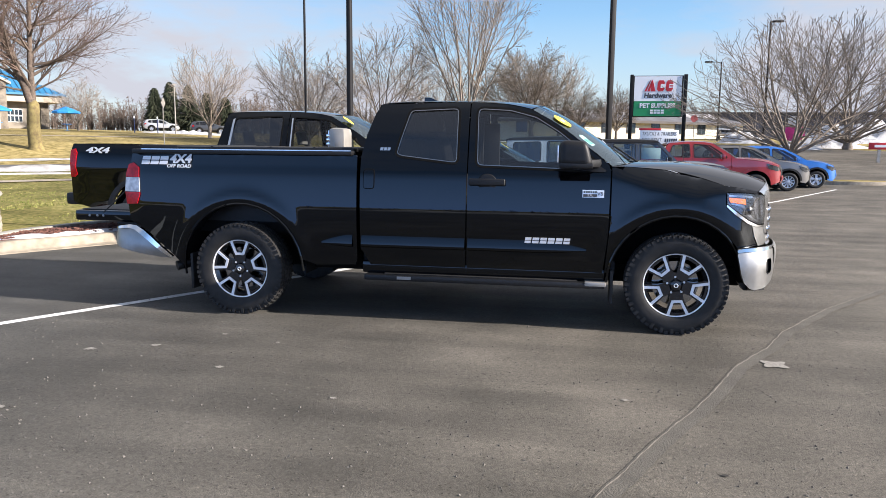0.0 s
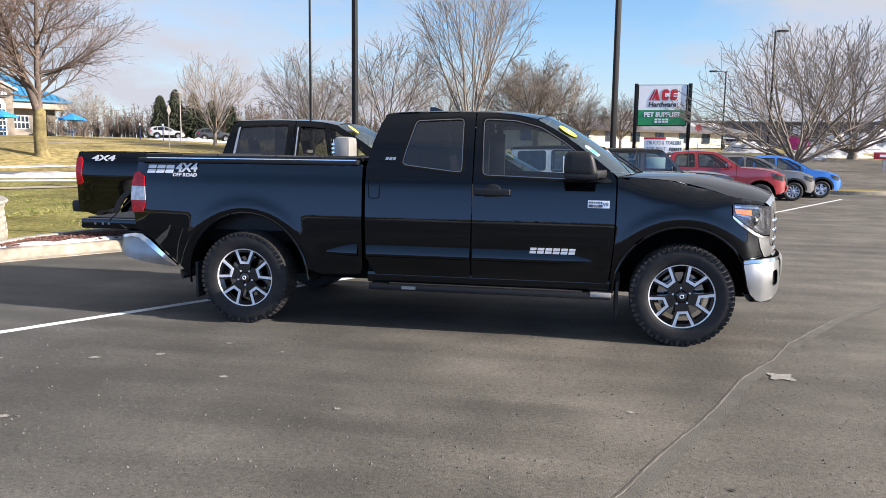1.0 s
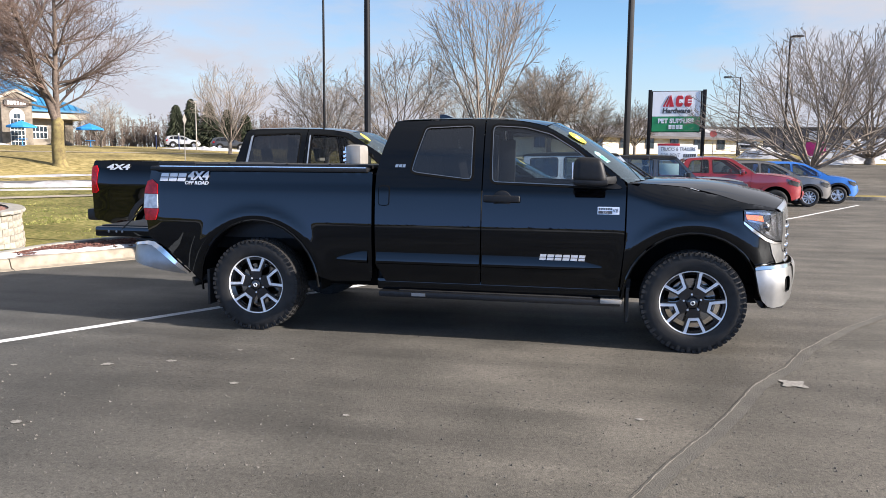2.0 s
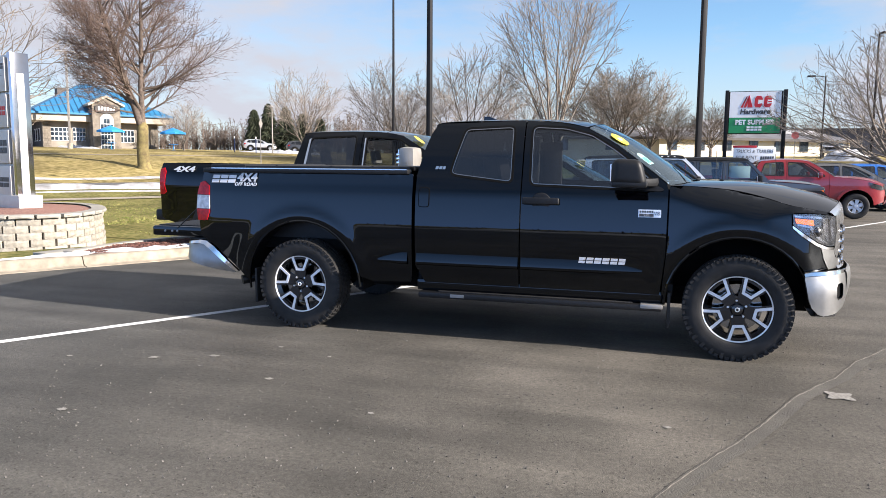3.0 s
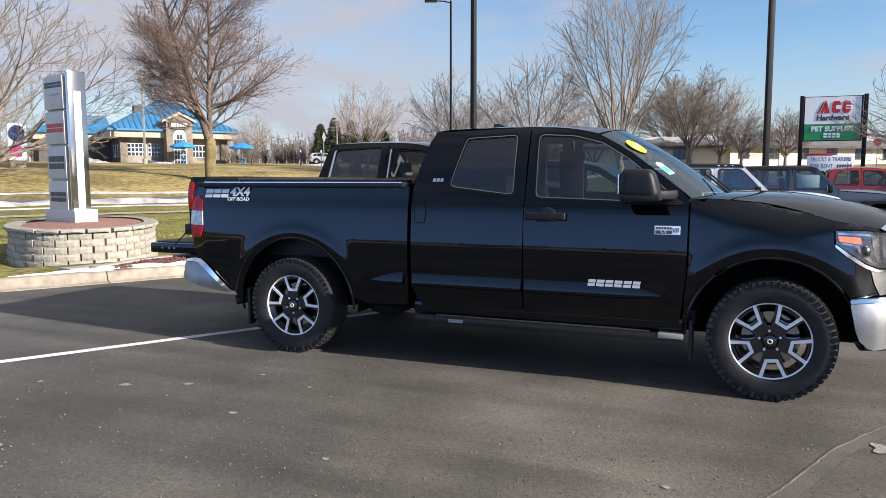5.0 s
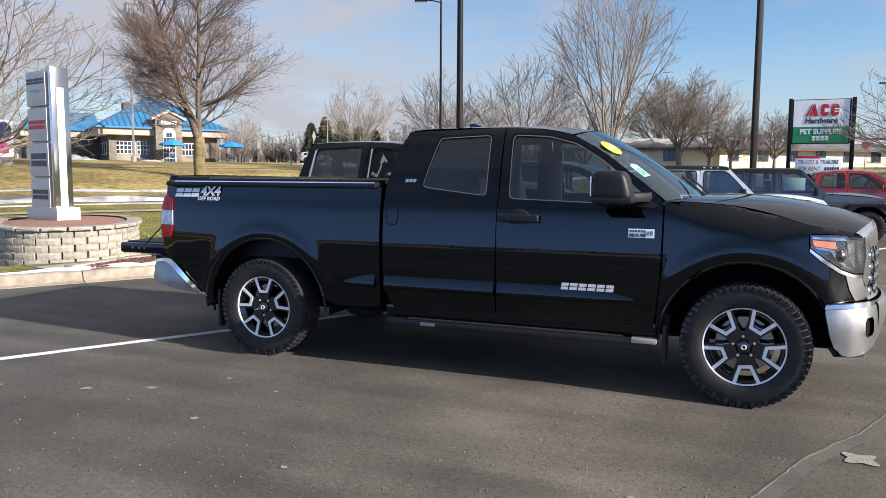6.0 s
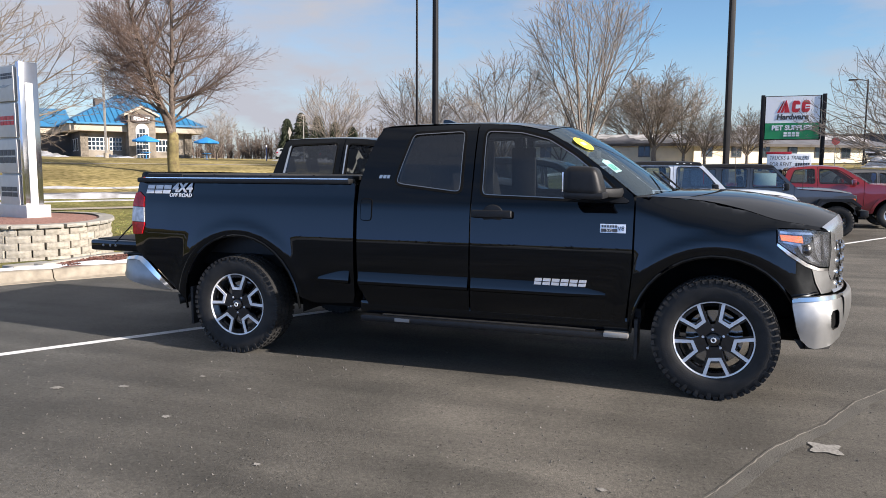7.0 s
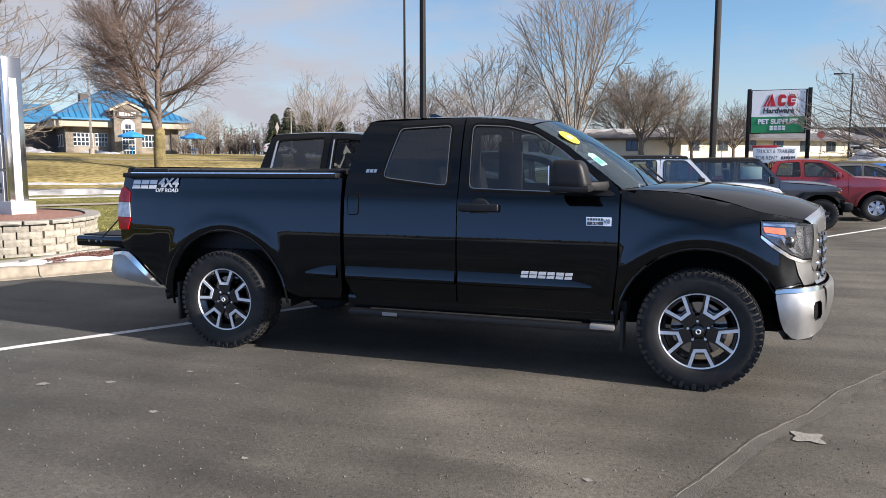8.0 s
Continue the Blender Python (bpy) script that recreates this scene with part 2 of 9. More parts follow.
M_ASPHALT = asphalt_mat("asphalt", (0.084, 0.079, 0.069), (0.132, 0.122, 0.106))
M_ROAD = mat("road_asphalt", (0.10, 0.10, 0.10), rough=0.9, scale=3, stain=0.15)
M_GRASS = mat("dormant_grass", (0.080, 0.092, 0.022), rough=0.95, color2=(0.255, 0.215, 0.085), scale=6.5, stain=0.26, stain_scale=0.45, bump=1.0, bump_scale=45, spec=0.1)
M_TUFT = mat("grass_tufts", (0.10, 0.13, 0.028), rough=0.95, color2=(0.32, 0.29, 0.11), scale=0.9, spec=0.1, island=0.4)
M_DRYGRASS = mat("dry_grass", (0.145, 0.118, 0.040), rough=0.95, color2=(0.36, 0.285, 0.13), scale=2.2, stain=0.32, stain_scale=0.16, bump=1.0, bump_scale=30, spec=0.1)
M_SNOW = mat("snow", (0.40, 0.41, 0.43), rough=0.7, color2=(0.58, 0.58, 0.59), scale=2.5, stain=0.12, stain_scale=1.5, bump=0.6, bump_scale=9, spec=0.3)
M_DIRTYSNOW = mat("dirty_snow", (0.22, 0.21, 0.20), rough=0.8, color2=(0.50, 0.50, 0.51), scale=1.2, stain=0.2, stain_scale=0.5, bump=0.8, bump_scale=4, spec=0.3)
M_CONCRETE = mat("kerb_concrete", (0.22, 0.188, 0.142), rough=0.85, color2=(0.33, 0.285, 0.22), scale=9, stain=0.16, stain_scale=1.6, bump=0.35, bump_scale=70, per_object=0.07)
M_BLOCK = mat("wall_block", (0.22, 0.20, 0.165), rough=0.9, color2=(0.34, 0.31, 0.26), scale=7, stain=0.15, stain_scale=1.2, bump=0.9, bump_scale=22, per_object=0.14)
M_CAP = mat("cap_stone", (0.24, 0.225, 0.195), rough=0.85, color2=(0.33, 0.31, 0.27), scale=6, bump=0.3, bump_scale=40, per_object=0.08)
M_MULCH = mat("red_mulch", (0.075, 0.030, 0.024), rough=0.95, color2=(0.19, 0.085, 0.062), scale=30, bump=1.0, bump_scale=55, island=0.45)
M_GRAVEL = mat("red_gravel", (0.17, 0.060, 0.042), rough=0.9, color2=(0.62, 0.34, 0.26), scale=26, bump=0.8, bump_scale=40, island=0.4)
M_PAINTLINE = mat("line_paint", (0.62, 0.62, 0.60), rough=0.7, color2=(0.78, 0.78, 0.76), scale=22, stain=0.12, stain_scale=2.5, bump=0.3, bump_scale=150)
M_CRACK = mat("crack_filler", (0.088, 0.081, 0.068), rough=0.8, scale=5, vary=0.12, bump=0.5, bump_scale=110)
M_CRACKEDGE = mat("crack_edge", (0.20, 0.18, 0.15), rough=0.9, scale=30, vary=0.2)
M_CRACKDARK = mat("open_crack", (0.03, 0.028, 0.026), rough=0.95)
M_SCUFF = mat("scuff", (0.17, 0.16, 0.145), rough=0.9, color2=(0.30, 0.285, 0.255), scale=60)
M_STONES = mat("loose_stones", (0.07, 0.066, 0.058), rough=0.85, color2=(0.13, 0.122, 0.108), scale=90, island=0.35)
M_BLACKPAINT = mat("black_car_paint", (0.0008, 0.0009, 0.0016), rough=0.012, vary=0.1, scale=300, coat=0.0, spec=0.43)
M_BLACKPAINT2 = mat("black_truck_paint", (0.0012, 0.0012, 0.0016), rough=0.02, vary=0.1, scale=300, spec=0.34)
for one in (M_BLACKPAINT, M_BLACKPAINT2):
    one.node_tree.nodes["Principled BSDF"].inputs["Specular Tint"].default_value = (0.86, 0.94, 1.0, 1)
M_GREYJEEP = mat("dark_grey_paint", (0.028, 0.030, 0.034), rough=0.35, vary=0.1, scale=300, coat=0.9)
M_WHITEPAINT = mat("white_car_paint", (0.74, 0.75, 0.76), rough=0.35, vary=0.02, scale=300, coat=0.8)
M_REDPAINT = mat("red_car_paint", (0.21, 0.006, 0.010), rough=0.35, vary=0.1, scale=300, coat=0.9)
M_GREYPAINT = mat("grey_car_paint", (0.13, 0.125, 0.12), rough=0.4, metal=0.4, vary=0.06, scale=400, coat=0.8)
M_BLUEPAINT = mat("blue_car_paint", (0.006, 0.12, 0.42), rough=0.35, vary=0.1, scale=300, coat=0.9)
M_SILVERPAINT = mat("silver_car_paint", (0.45, 0.46, 0.47), rough=0.35, metal=0.4, vary=0.04, scale=400, coat=0.8)
M_DARKTRIM = mat("black_plastic", (0.006, 0.006, 0.0065), spec=0.35, rough=0.5, vary=0.2, scale=30, bump=0.08, bump_scale=300)
M_LINER = mat("wheel_well_liner", (0.003, 0.003, 0.003), spec=0.15, rough=0.9, vary=0.3, scale=8)
M_RUBBER = mat("tyre_rubber", (0.010, 0.010, 0.010), rough=0.7, color2=(0.021, 0.020, 0.019), scale=14, bump=0.15, bump_scale=120, spec=0.35)
M_CHROME = mat("chrome", (0.80, 0.80, 0.80), rough=0.10, metal=1.0, vary=0.02, scale=10)
M_MACHINED = mat("machined_alloy", (0.80, 0.80, 0.81), rough=0.35, metal=0.35, vary=0.03, scale=20)
M_BLACKRIM = mat("gloss_black_rim", (0.008, 0.008, 0.009), rough=0.25, coat=0.6, vary=0.2, scale=30)
M_ALLOY = mat("silver_alloy", (0.48, 0.48, 0.49), rough=0.32, metal=0.8, vary=0.05, scale=20)
M_SATIN = mat("satin_chrome", (0.84, 0.85, 0.87), rough=0.2, metal=1.0, vary=0.03, scale=14)
M_STEEL = mat("brushed_steel", (0.27, 0.27, 0.265), rough=0.42, metal=1.0, vary=0.06, scale=12)
M_SIGNSILVER = mat("silver_panel", (0.50, 0.475, 0.44), rough=0.5, metal=0.15, vary=0.04, scale=5)
M_SIGNMIRROR = mat("polished_cladding", (0.44, 0.45, 0.48), rough=0.14, metal=1.0, vary=0.03, scale=3, bump=0.03, bump_scale=2)
M_TEXTDARK = mat("dark_lettering", (0.05, 0.05, 0.055), rough=0.5)
M_TEXTRED = mat("red_lettering", (0.5, 0.03, 0.03), rough=0.5)
M_TEXTWHITE = mat("white_lettering", (0.72, 0.73, 0.75), rough=0.5, vary=0.03)
M_DECAL = mat("silver_decal", (0.60, 0.61, 0.63), rough=0.4, vary=0.06, scale=40)
M_TAILRED = mat("red_lens", (0.46, 0.006, 0.010), rough=0.18, spec=0.25, coat=0.0, vary=0.25, scale=26)
M_LENSCLEAR = mat("clear_lens", (0.52, 0.52, 0.53), rough=0.15, spec=0.3, coat=0.1, vary=0.2, scale=24)
M_HEADLIGHT = mat("headlight_bowl", (0.010, 0.011, 0.013), rough=0.12, metal=0.3, color2=(0.05, 0.055, 0.06), scale=9, coat=0.6)
M_BOWL = mat("lamp_reflector_bowl", (0.30, 0.31, 0.33), rough=0.16, metal=0.9, vary=0.35, scale=16)
M_AMBER = mat("amber_lens", (0.75, 0.16, 0.015), rough=0.15, coat=1.0, vary=0.15, scale=30)
M_GLASSDARK = glass_mat("privacy_glass", (0.30, 0.32, 0.34), through=0.85, ior=1.85)
M_GLASSSIDE = glass_mat("side_glass", (0.62, 0.69, 0.71), through=0.97, ior=1.75)
M_COVER = glass_mat("lamp_cover", (0.97, 0.98, 1.0), through=0.96, ior=1.5)
M_GLASSDOOR = glass_mat("door_glass", (0.78, 0.84, 0.82), through=0.96, ior=1.42)
M_GLASSCLEAR = glass_mat("windscreen_glass", (0.70, 0.82, 0.84), through=0.95, ior=2.2, sheen=(0.78, 0.94, 1.0))
M_SEAT = mat("seat_cloth", (0.008, 0.008, 0.0085), spec=0.1, rough=0.85, vary=0.2, scale=40, bump=0.2, bump_scale=200)
M_DASH = mat("dashboard_vinyl", (0.012, 0.012, 0.013), spec=0.2, rough=0.7, vary=0.2, scale=30)
M_GREYCLOTH = mat("grey_seat_cloth", (0.06, 0.058, 0.055), rough=0.9, vary=0.1, scale=40)
M_HEADLINER = mat("headliner", (0.30, 0.29, 0.27), rough=0.9, vary=0.08, scale=30)
M_YELLOW = mat("yellow_sticker", (0.82, 0.62, 0.05), rough=0.5, vary=0.04)
M_TAG = mat("hang_tag", (0.50, 0.68, 0.66), rough=0.5, vary=0.03)
M_GREENTAG = mat("green_print", (0.03, 0.35, 0.25), rough=0.5)
M_POLEBLACK = mat("black_pole_paint", (0.006, 0.006, 0.007), rough=0.6, vary=0.2, scale=4, spec=0.2)
M_TRIM = mat("dark_chrome_trim", (0.36, 0.36, 0.36), rough=0.14, metal=1.0, vary=0.05, scale=10)
M_GALV = mat("galvanised_steel", (0.30, 0.28, 0.25), rough=0.5, metal=0.4, vary=0.1, scale=4)
M_BARK = mat("grey_bark", (0.12, 0.096, 0.074), rough=0.95, color2=(0.25, 0.208, 0.165), scale=6, stain=0.25, stain_scale=0.6, bump=0.9, bump_scale=18)
M_BARKDARK = mat("dark_bark", (0.070, 0.052, 0.041), rough=0.95, color2=(0.150, 0.115, 0.090), scale=5, stain=0.2, stain_scale=0.6, bump=0.9, bump_scale=18)
M_BARKMOSS = mat("mossy_bark", (0.12, 0.088, 0.040), rough=0.95, color2=(0.21, 0.17, 0.065), scale=4, stain=0.3, stain_scale=0.6, bump=1.0, bump_scale=14)
M_TWIG = mat("grey_twigs", (0.20, 0.168, 0.138), rough=0.95, color2=(0.34, 0.29, 0.245), scale=1.2, spec=0.1)
M_TWIGMID = mat("brown_grey_twigs", (0.135, 0.112, 0.092), rough=0.95, color2=(0.25, 0.21, 0.172), scale=1.2, spec=0.1)
M_TWIGRED = mat("reddish_twigs", (0.100, 0.070, 0.056), rough=0.95, color2=(0.165, 0.118, 0.097), scale=1.0, spec=0.1)
M_CONIFER = mat("conifer_needles", (0.020, 0.026, 0.016), rough=0.95, color2=(0.050, 0.055, 0.034), scale=2.0, spec=0.1, island=0.3)
M_WOODS = mat("far_woods", (0.085, 0.067, 0.057), rough=1.0, color2=(0.15, 0.118, 0.098), scale=0.15, stain=0.3, stain_scale=0.04, spec=0.0)
M_BLUEROOF = mat("blue_metal_roof", (0.016, 0.15, 0.30), rough=0.42, vary=0.08, scale=0.6, stain=0.08, stain_scale=0.2)
M_STUCCO = mat("tan_stucco", (0.235, 0.205, 0.165), rough=0.9, color2=(0.30, 0.262, 0.212), scale=1.2, stain=0.08, bump=0.4, bump_scale=12)
M_SEAM = mat("roof_seam_metal", (0.008, 0.075, 0.16), rough=0.45, vary=0.1)
M_FASCIA = mat("cream_fascia", (0.42, 0.36, 0.28), rough=0.8, vary=0.06, scale=1.5)
M_BRICK = mat("brown_stone", (0.12, 0.102, 0.080), rough=0.9, color2=(0.25, 0.212, 0.165), scale=1.8, stain=0.12, bump=0.6, bump_scale=5)
# siding colour lowered to carry the shade on the restaurant's side and wing
M_SIDING = mat("shade_darkened_siding", (0.085, 0.076, 0.070), rough=0.9, vary=0.12, scale=0.8)
M_WINFRAME = mat("white_frame", (0.72, 0.70, 0.66), rough=0.6, vary=0.05)
M_WINDOWFAR = mat("dark_window_glass", (0.022, 0.030, 0.034), rough=0.10, vary=0.5, scale=0.6, coat=0.1, spec=0.4)
M_MOTELWALL = mat("beige_stucco", (0.68, 0.61, 0.47), rough=0.9, vary=0.07, scale=0.5, stain=0.08)
M_MOTELROOF = mat("grey_shingle", (0.10, 0.10, 0.11), rough=0.9, vary=0.2, scale=0.7)
M_SIGNWHITE = mat("white_sign_face", (0.78, 0.78, 0.77), rough=0.4, vary=0.02, scale=1)
M_SIGNGREEN = mat("green_sign_face", (0.008, 0.23, 0.075), rough=0.4, vary=0.04, scale=1)
M_SIGNFADED = mat("faded_red_sign", (0.50, 0.11, 0.10), rough=0.5, vary=0.06, scale=3)
M_SIGNRED = mat("red_sign_paint", (0.48, 0.012, 0.018), rough=0.45, vary=0.04, scale=1)
M_BLUEFABRIC = mat("blue_canvas", (0.015, 0.22, 0.55), rough=0.8, vary=0.1, scale=2)
M_PINK = mat("magenta_sign_face", (0.55, 0.03, 0.20), rough=0.5, vary=0.05)
M_NAVY = mat("navy_sign_face", (0.02, 0.035, 0.10), rough=0.4, vary=0.05)
M_BIN = mat("dark_cladding", (0.07, 0.07, 0.08), rough=0.8, vary=0.1, scale=0.4)


# ---- small builders ----
def part(name, bm, material, parent=None, label="", smooth=True, sharp=35):
    """Links a bmesh as one mesh object under a thing or part."""
    me = bpy.data.meshes.new(name)
    bmesh.ops.recalc_face_normals(bm, faces=bm.faces)
    bm.to_mesh(me)
    bm.free()
    return part_mesh(name, me, material, parent, label, smooth, sharp)


def part_mesh(name, me, material, parent=None, label="", smooth=True, sharp=35):
    for one in (material if isinstance(material, (list, tuple)) else [material]):
        me.materials.append(one)
    if smooth and len(me.polygons):
        me.polygons.foreach_set("use_smooth", [True] * len(me.polygons))
        me.set_sharp_from_angle(angle=radians(sharp))
    ob = new(name, me)
    ob.parent = parent
    if label:
        ob["label"] = label
    return ob


def thing(name, label, category, m=None, group="", kind=""):
    ob = new(name)
    ob.empty_display_size = 0.1
    if m is not None:
        ob.matrix_basis = m
    return tagged(ob, label, category, group, kind)


def add_box(bm, x0, x1, y0, y1, z0, z1, bevel=0.0, m=None, seg=2):
    r = bmesh.ops.create_cube(bm, size=1)
    v = r["verts"]
    t = Matrix.Translation(((x0 + x1) / 2, (y0 + y1) / 2, (z0 + z1) / 2)) @ Matrix.Diagonal((abs(x1 - x0), abs(y1 - y0), abs(z1 - z0), 1))
    bmesh.ops.transform(bm, matrix=(m @ t) if m else t, verts=v)
    if bevel:
        e = list({k for one in v for k in one.link_edges})
        bmesh.ops.bevel(bm, geom=e, offset=bevel, segments=seg, affect="EDGES", profile=0.6)
    return bm


def box(*a, **k):
    return add_box(bmesh.new(), *a, **k)


def add_tube(bm, pts, radii, sides=8, caps=True):
    pts = [Vector(p) for p in pts]
    rings = []
    for i, p in enumerate(pts):
        d = (pts[min(i + 1, len(pts) - 1)] - pts[max(i - 1, 0)]).normalized()
        a = d.orthogonal().normalized() if i == 0 else (a - d * a.dot(d)).normalized()
        b = d.cross(a)
        r = radii[i] if isinstance(radii, (list, tuple)) else radii
        rings.append([bm.verts.new(p + (a * math.cos(2 * math.pi * k / sides) + b * math.sin(2 * math.pi * k / sides)) * r) for k in range(sides)])
    for r0, r1 in zip(rings, rings[1:]):
        for k in range(sides):
            bm.faces.new((r0[k], r0[(k + 1) % sides], r1[(k + 1) % sides], r1[k]))
    if caps:
        bm.faces.new(rings[0][::-1])
        bm.faces.new(rings[-1])
    return bm


def tube(pts, radii, sides=8):
    return add_tube(bmesh.new(), pts, radii, sides)


def add_lathe(bm, prof, sides=48, axis="y"):
    """Spins (radius, along) points round the y or z axis."""
    rings = []
    for r, h in prof:
        ring = []
        for k in range(sides):
            a = 2 * math.pi * k / sides
            ring.append(bm.verts.new((r * math.cos(a), h, r * math.sin(a)) if axis == "y" else (r * math.cos(a), r * math.sin(a), h)))
        rings.append(ring)
    for r0, r1 in zip(rings, rings[1:]):
        for k in range(sides):
            bm.faces.new((r0[k], r0[(k + 1) % sides], r1[(k + 1) % sides], r1[k]))
    return bm


def lathe(prof, sides=48, axis="y"):
    return add_lathe(bmesh.new(), prof, sides, axis)


def inside(p, poly):
    x, y = p
    c = False
    j = len(poly) - 1
    for i in range(len(poly)):
        xi, yi = poly[i]
        xj, yj = poly[j]
        if (yi > y) != (yj > y) and x < (xj - xi) * (y - yi) / (yj - yi) + xi:
            c = not c
        j = i
    return c


def resample(poly, step):
    out = []
    for a, b in zip(poly, poly[1:] + poly[:1]):
        n = max(1, int(math.ceil(math.dist(a, b) / step)))
        out += [(a[0] + (b[0] - a[0]) * i / n, a[1] + (b[1] - a[1]) * i / n) for i in range(n)]
    return out


def clip_x(poly, x0, x1):
    """The part of an outline between two upright lines."""
    for sign, lim in ((1, x0), (-1, -x1)):
        res = []
        for a, b in zip(poly, poly[1:] + poly[:1]):
            ia, ib = sign * a[0] >= lim, sign * b[0] >= lim
            if ia:
                res.append(a)
            if ia != ib:
                t = (lim - sign * a[0]) / (sign * b[0] - sign * a[0])
                res.append((a[0] + t * (b[0] - a[0]), a[1] + t * (b[1] - a[1])))
        poly = res
    return poly


def smooth_poly(poly, rounds=2):
    """Rounds an outline's corners."""
    for _ in range(rounds):
        res = []
        for a, b in zip(poly, poly[1:] + poly[:1]):
            res += [(a[0] * 0.8 + b[0] * 0.2, a[1] * 0.8 + b[1] * 0.2), (a[0] * 0.2 + b[0] * 0.8, a[1] * 0.2 + b[1] * 0.8)]
        poly = res
    return poly


def round_poly(poly, r=0.05):
    """Rounds an outline's corners by a fixed length."""
    out = []
    n = len(poly)
    for i in range(n):
        a, p, b = Vector(poly[i - 1]), Vector(poly[i]), Vector(poly[(i + 1) % n])
        ra, rb = min(r, (a - p).length * 0.4), min(r, (b - p).length * 0.4)
        p0, p1 = p + (a - p).normalized() * ra, p + (b - p).normalized() * rb
        for t in (0, 0.33, 0.67, 1):
            q = p0 * (1 - t) ** 2 + p * 2 * t * (1 - t) + p1 * t * t
            out.append((q.x, q.y))
    return out


def panel(outline, holes, wf, side, grid=0.07, rim=0.025, off=0.0):
    """A sheet-metal panel: an outline in x and z, bulged sideways by wf(x, z), with its edges turned in."""
    from mathutils.geometry import delaunay_2d_cdt
    loops = [resample(outline, grid)] + [resample(h, grid) for h in holes]
    pts, edges = [], []
    for lp in loops:
        s = len(pts)
        pts += lp
        edges += [(s + i, s + (i + 1) % len(lp)) for i in range(len(lp))]
    xs, zs = [p[0] for p in outline], [p[1] for p in outline]
    nx, nz = int((max(xs) - min(xs)) / grid), int((max(zs) - min(zs)) / grid)
    for i in range(1, nx + 1):
        for k in range(1, nz + 1):
            p = (min(xs) + (i - 0.5 * (k % 2)) * grid, min(zs) + k * grid)
            if inside(p, outline) and not any(inside(p, h) for h in holes):
                if min(math.dist(p, q) for q in pts[:sum(len(lp) for lp in loops)]) > grid * 0.45:
                    pts.append(p)
    v, _, f, *_ = delaunay_2d_cdt([Vector(p) for p in pts], edges, [], 0, 1e-5)
    bm = bmesh.new()
    vs = [bm.verts.new((p.x, side * (wf(p.x, p.y) + off), p.y)) for p in v]
    for tri in f:
        c = (sum(v[i].x for i in tri) / 3, sum(v[i].y for i in tri) / 3)
        if inside(c, outline) and not any(inside(c, h) for h in holes):
            try:
                bm.faces.new([vs[i] for i in tri])
            except ValueError:
                pass
    for one in [k for k in bm.verts if not k.link_faces]:
        bm.verts.remove(one)
    if rim:
        be = [e for e in bm.edges if e.is_boundary]
        r = bmesh.ops.extrude_edge_only(bm, edges=be)
        for g in r["geom"]:
            if isinstance(g, bmesh.types.BMVert):
                g.co.y -= side * rim
    return bm


def strip(rows, wf, n=14, power=2.4):
    """A sheet across the car: rows of (x, z, crown, bow) whose ends lie on the car's sides."""
    bm = bmesh.new()
    grid = []
    for row in rows:
        x, z, crown, bow = row[:4]
        w = row[4] if len(row) > 4 else wf(x, z)
        line = []
        for i in range(n + 1):
            s = -1 + 2 * i / n
            s = math.copysign(abs(s) ** 0.85, s)
            line.append(bm.verts.new((x + bow * (1 - s * s), s * w, z + crown * (1 - abs(s) ** power))))
        grid.append(line)
    for a, b in zip(grid, grid[1:]):
        for i in range(n):
            bm.faces.new((a[i], a[i + 1], b[i + 1], b[i]))
    return bm


def dense(rows, k=4):
    """Smooth in-between rows (Catmull-Rom)."""
    out = []
    for i in range(len(rows) - 1):
        p0, p1, p2, p3 = rows[max(i - 1, 0)], rows[i], rows[i + 1], rows[min(i + 2, len(rows) - 1)]
        for j in range(k):
            t = j / k
            out.append(tuple(0.5 * (2 * b + (c - a) * t + (2 * a - 5 * b + 4 * c - d) * t * t + (3 * b - a - 3 * c + d) * t ** 3) for a, b, c, d in zip(p0, p1, p2, p3)))
    return out + [tuple(rows[-1])]


def interp(table, x):
    if x <= table[0][0]:
        return table[0][1]
    for (x0, y0), (x1, y1) in zip(table, table[1:]):
        if x <= x1:
            t = (x - x0) / (x1 - x0)
            return y0 + (y1 - y0) * t
    return table[-1][1]


def soft_interp(table, x):
    if x <= table[0][0]:
        return table[0][1]
    if x >= table[-1][0]:
        return table[-1][1]
    for i in range(len(table) - 1):
        x0, y0 = table[i]
        x1, y1 = table[i + 1]
        if x <= x1:
            m0 = (table[min(i + 1, len(table) - 1)][1] - table[max(i - 1, 0)][1]) / (table[min(i + 1, len(table) - 1)][0] - table[max(i - 1, 0)][0])
            j = i + 1
            m1 = (table[min(j + 1, len(table) - 1)][1] - table[max(j - 1, 0)][1]) / (table[min(j + 1, len(table) - 1)][0] - table[max(j - 1, 0)][0])
            h = x1 - x0
            t = (x - x0) / h
            return (2 * t ** 3 - 3 * t * t + 1) * y0 + (t ** 3 - 2 * t * t + t) * h * m0 + (-2 * t ** 3 + 3 * t * t) * y1 + (t ** 3 - t * t) * h * m1


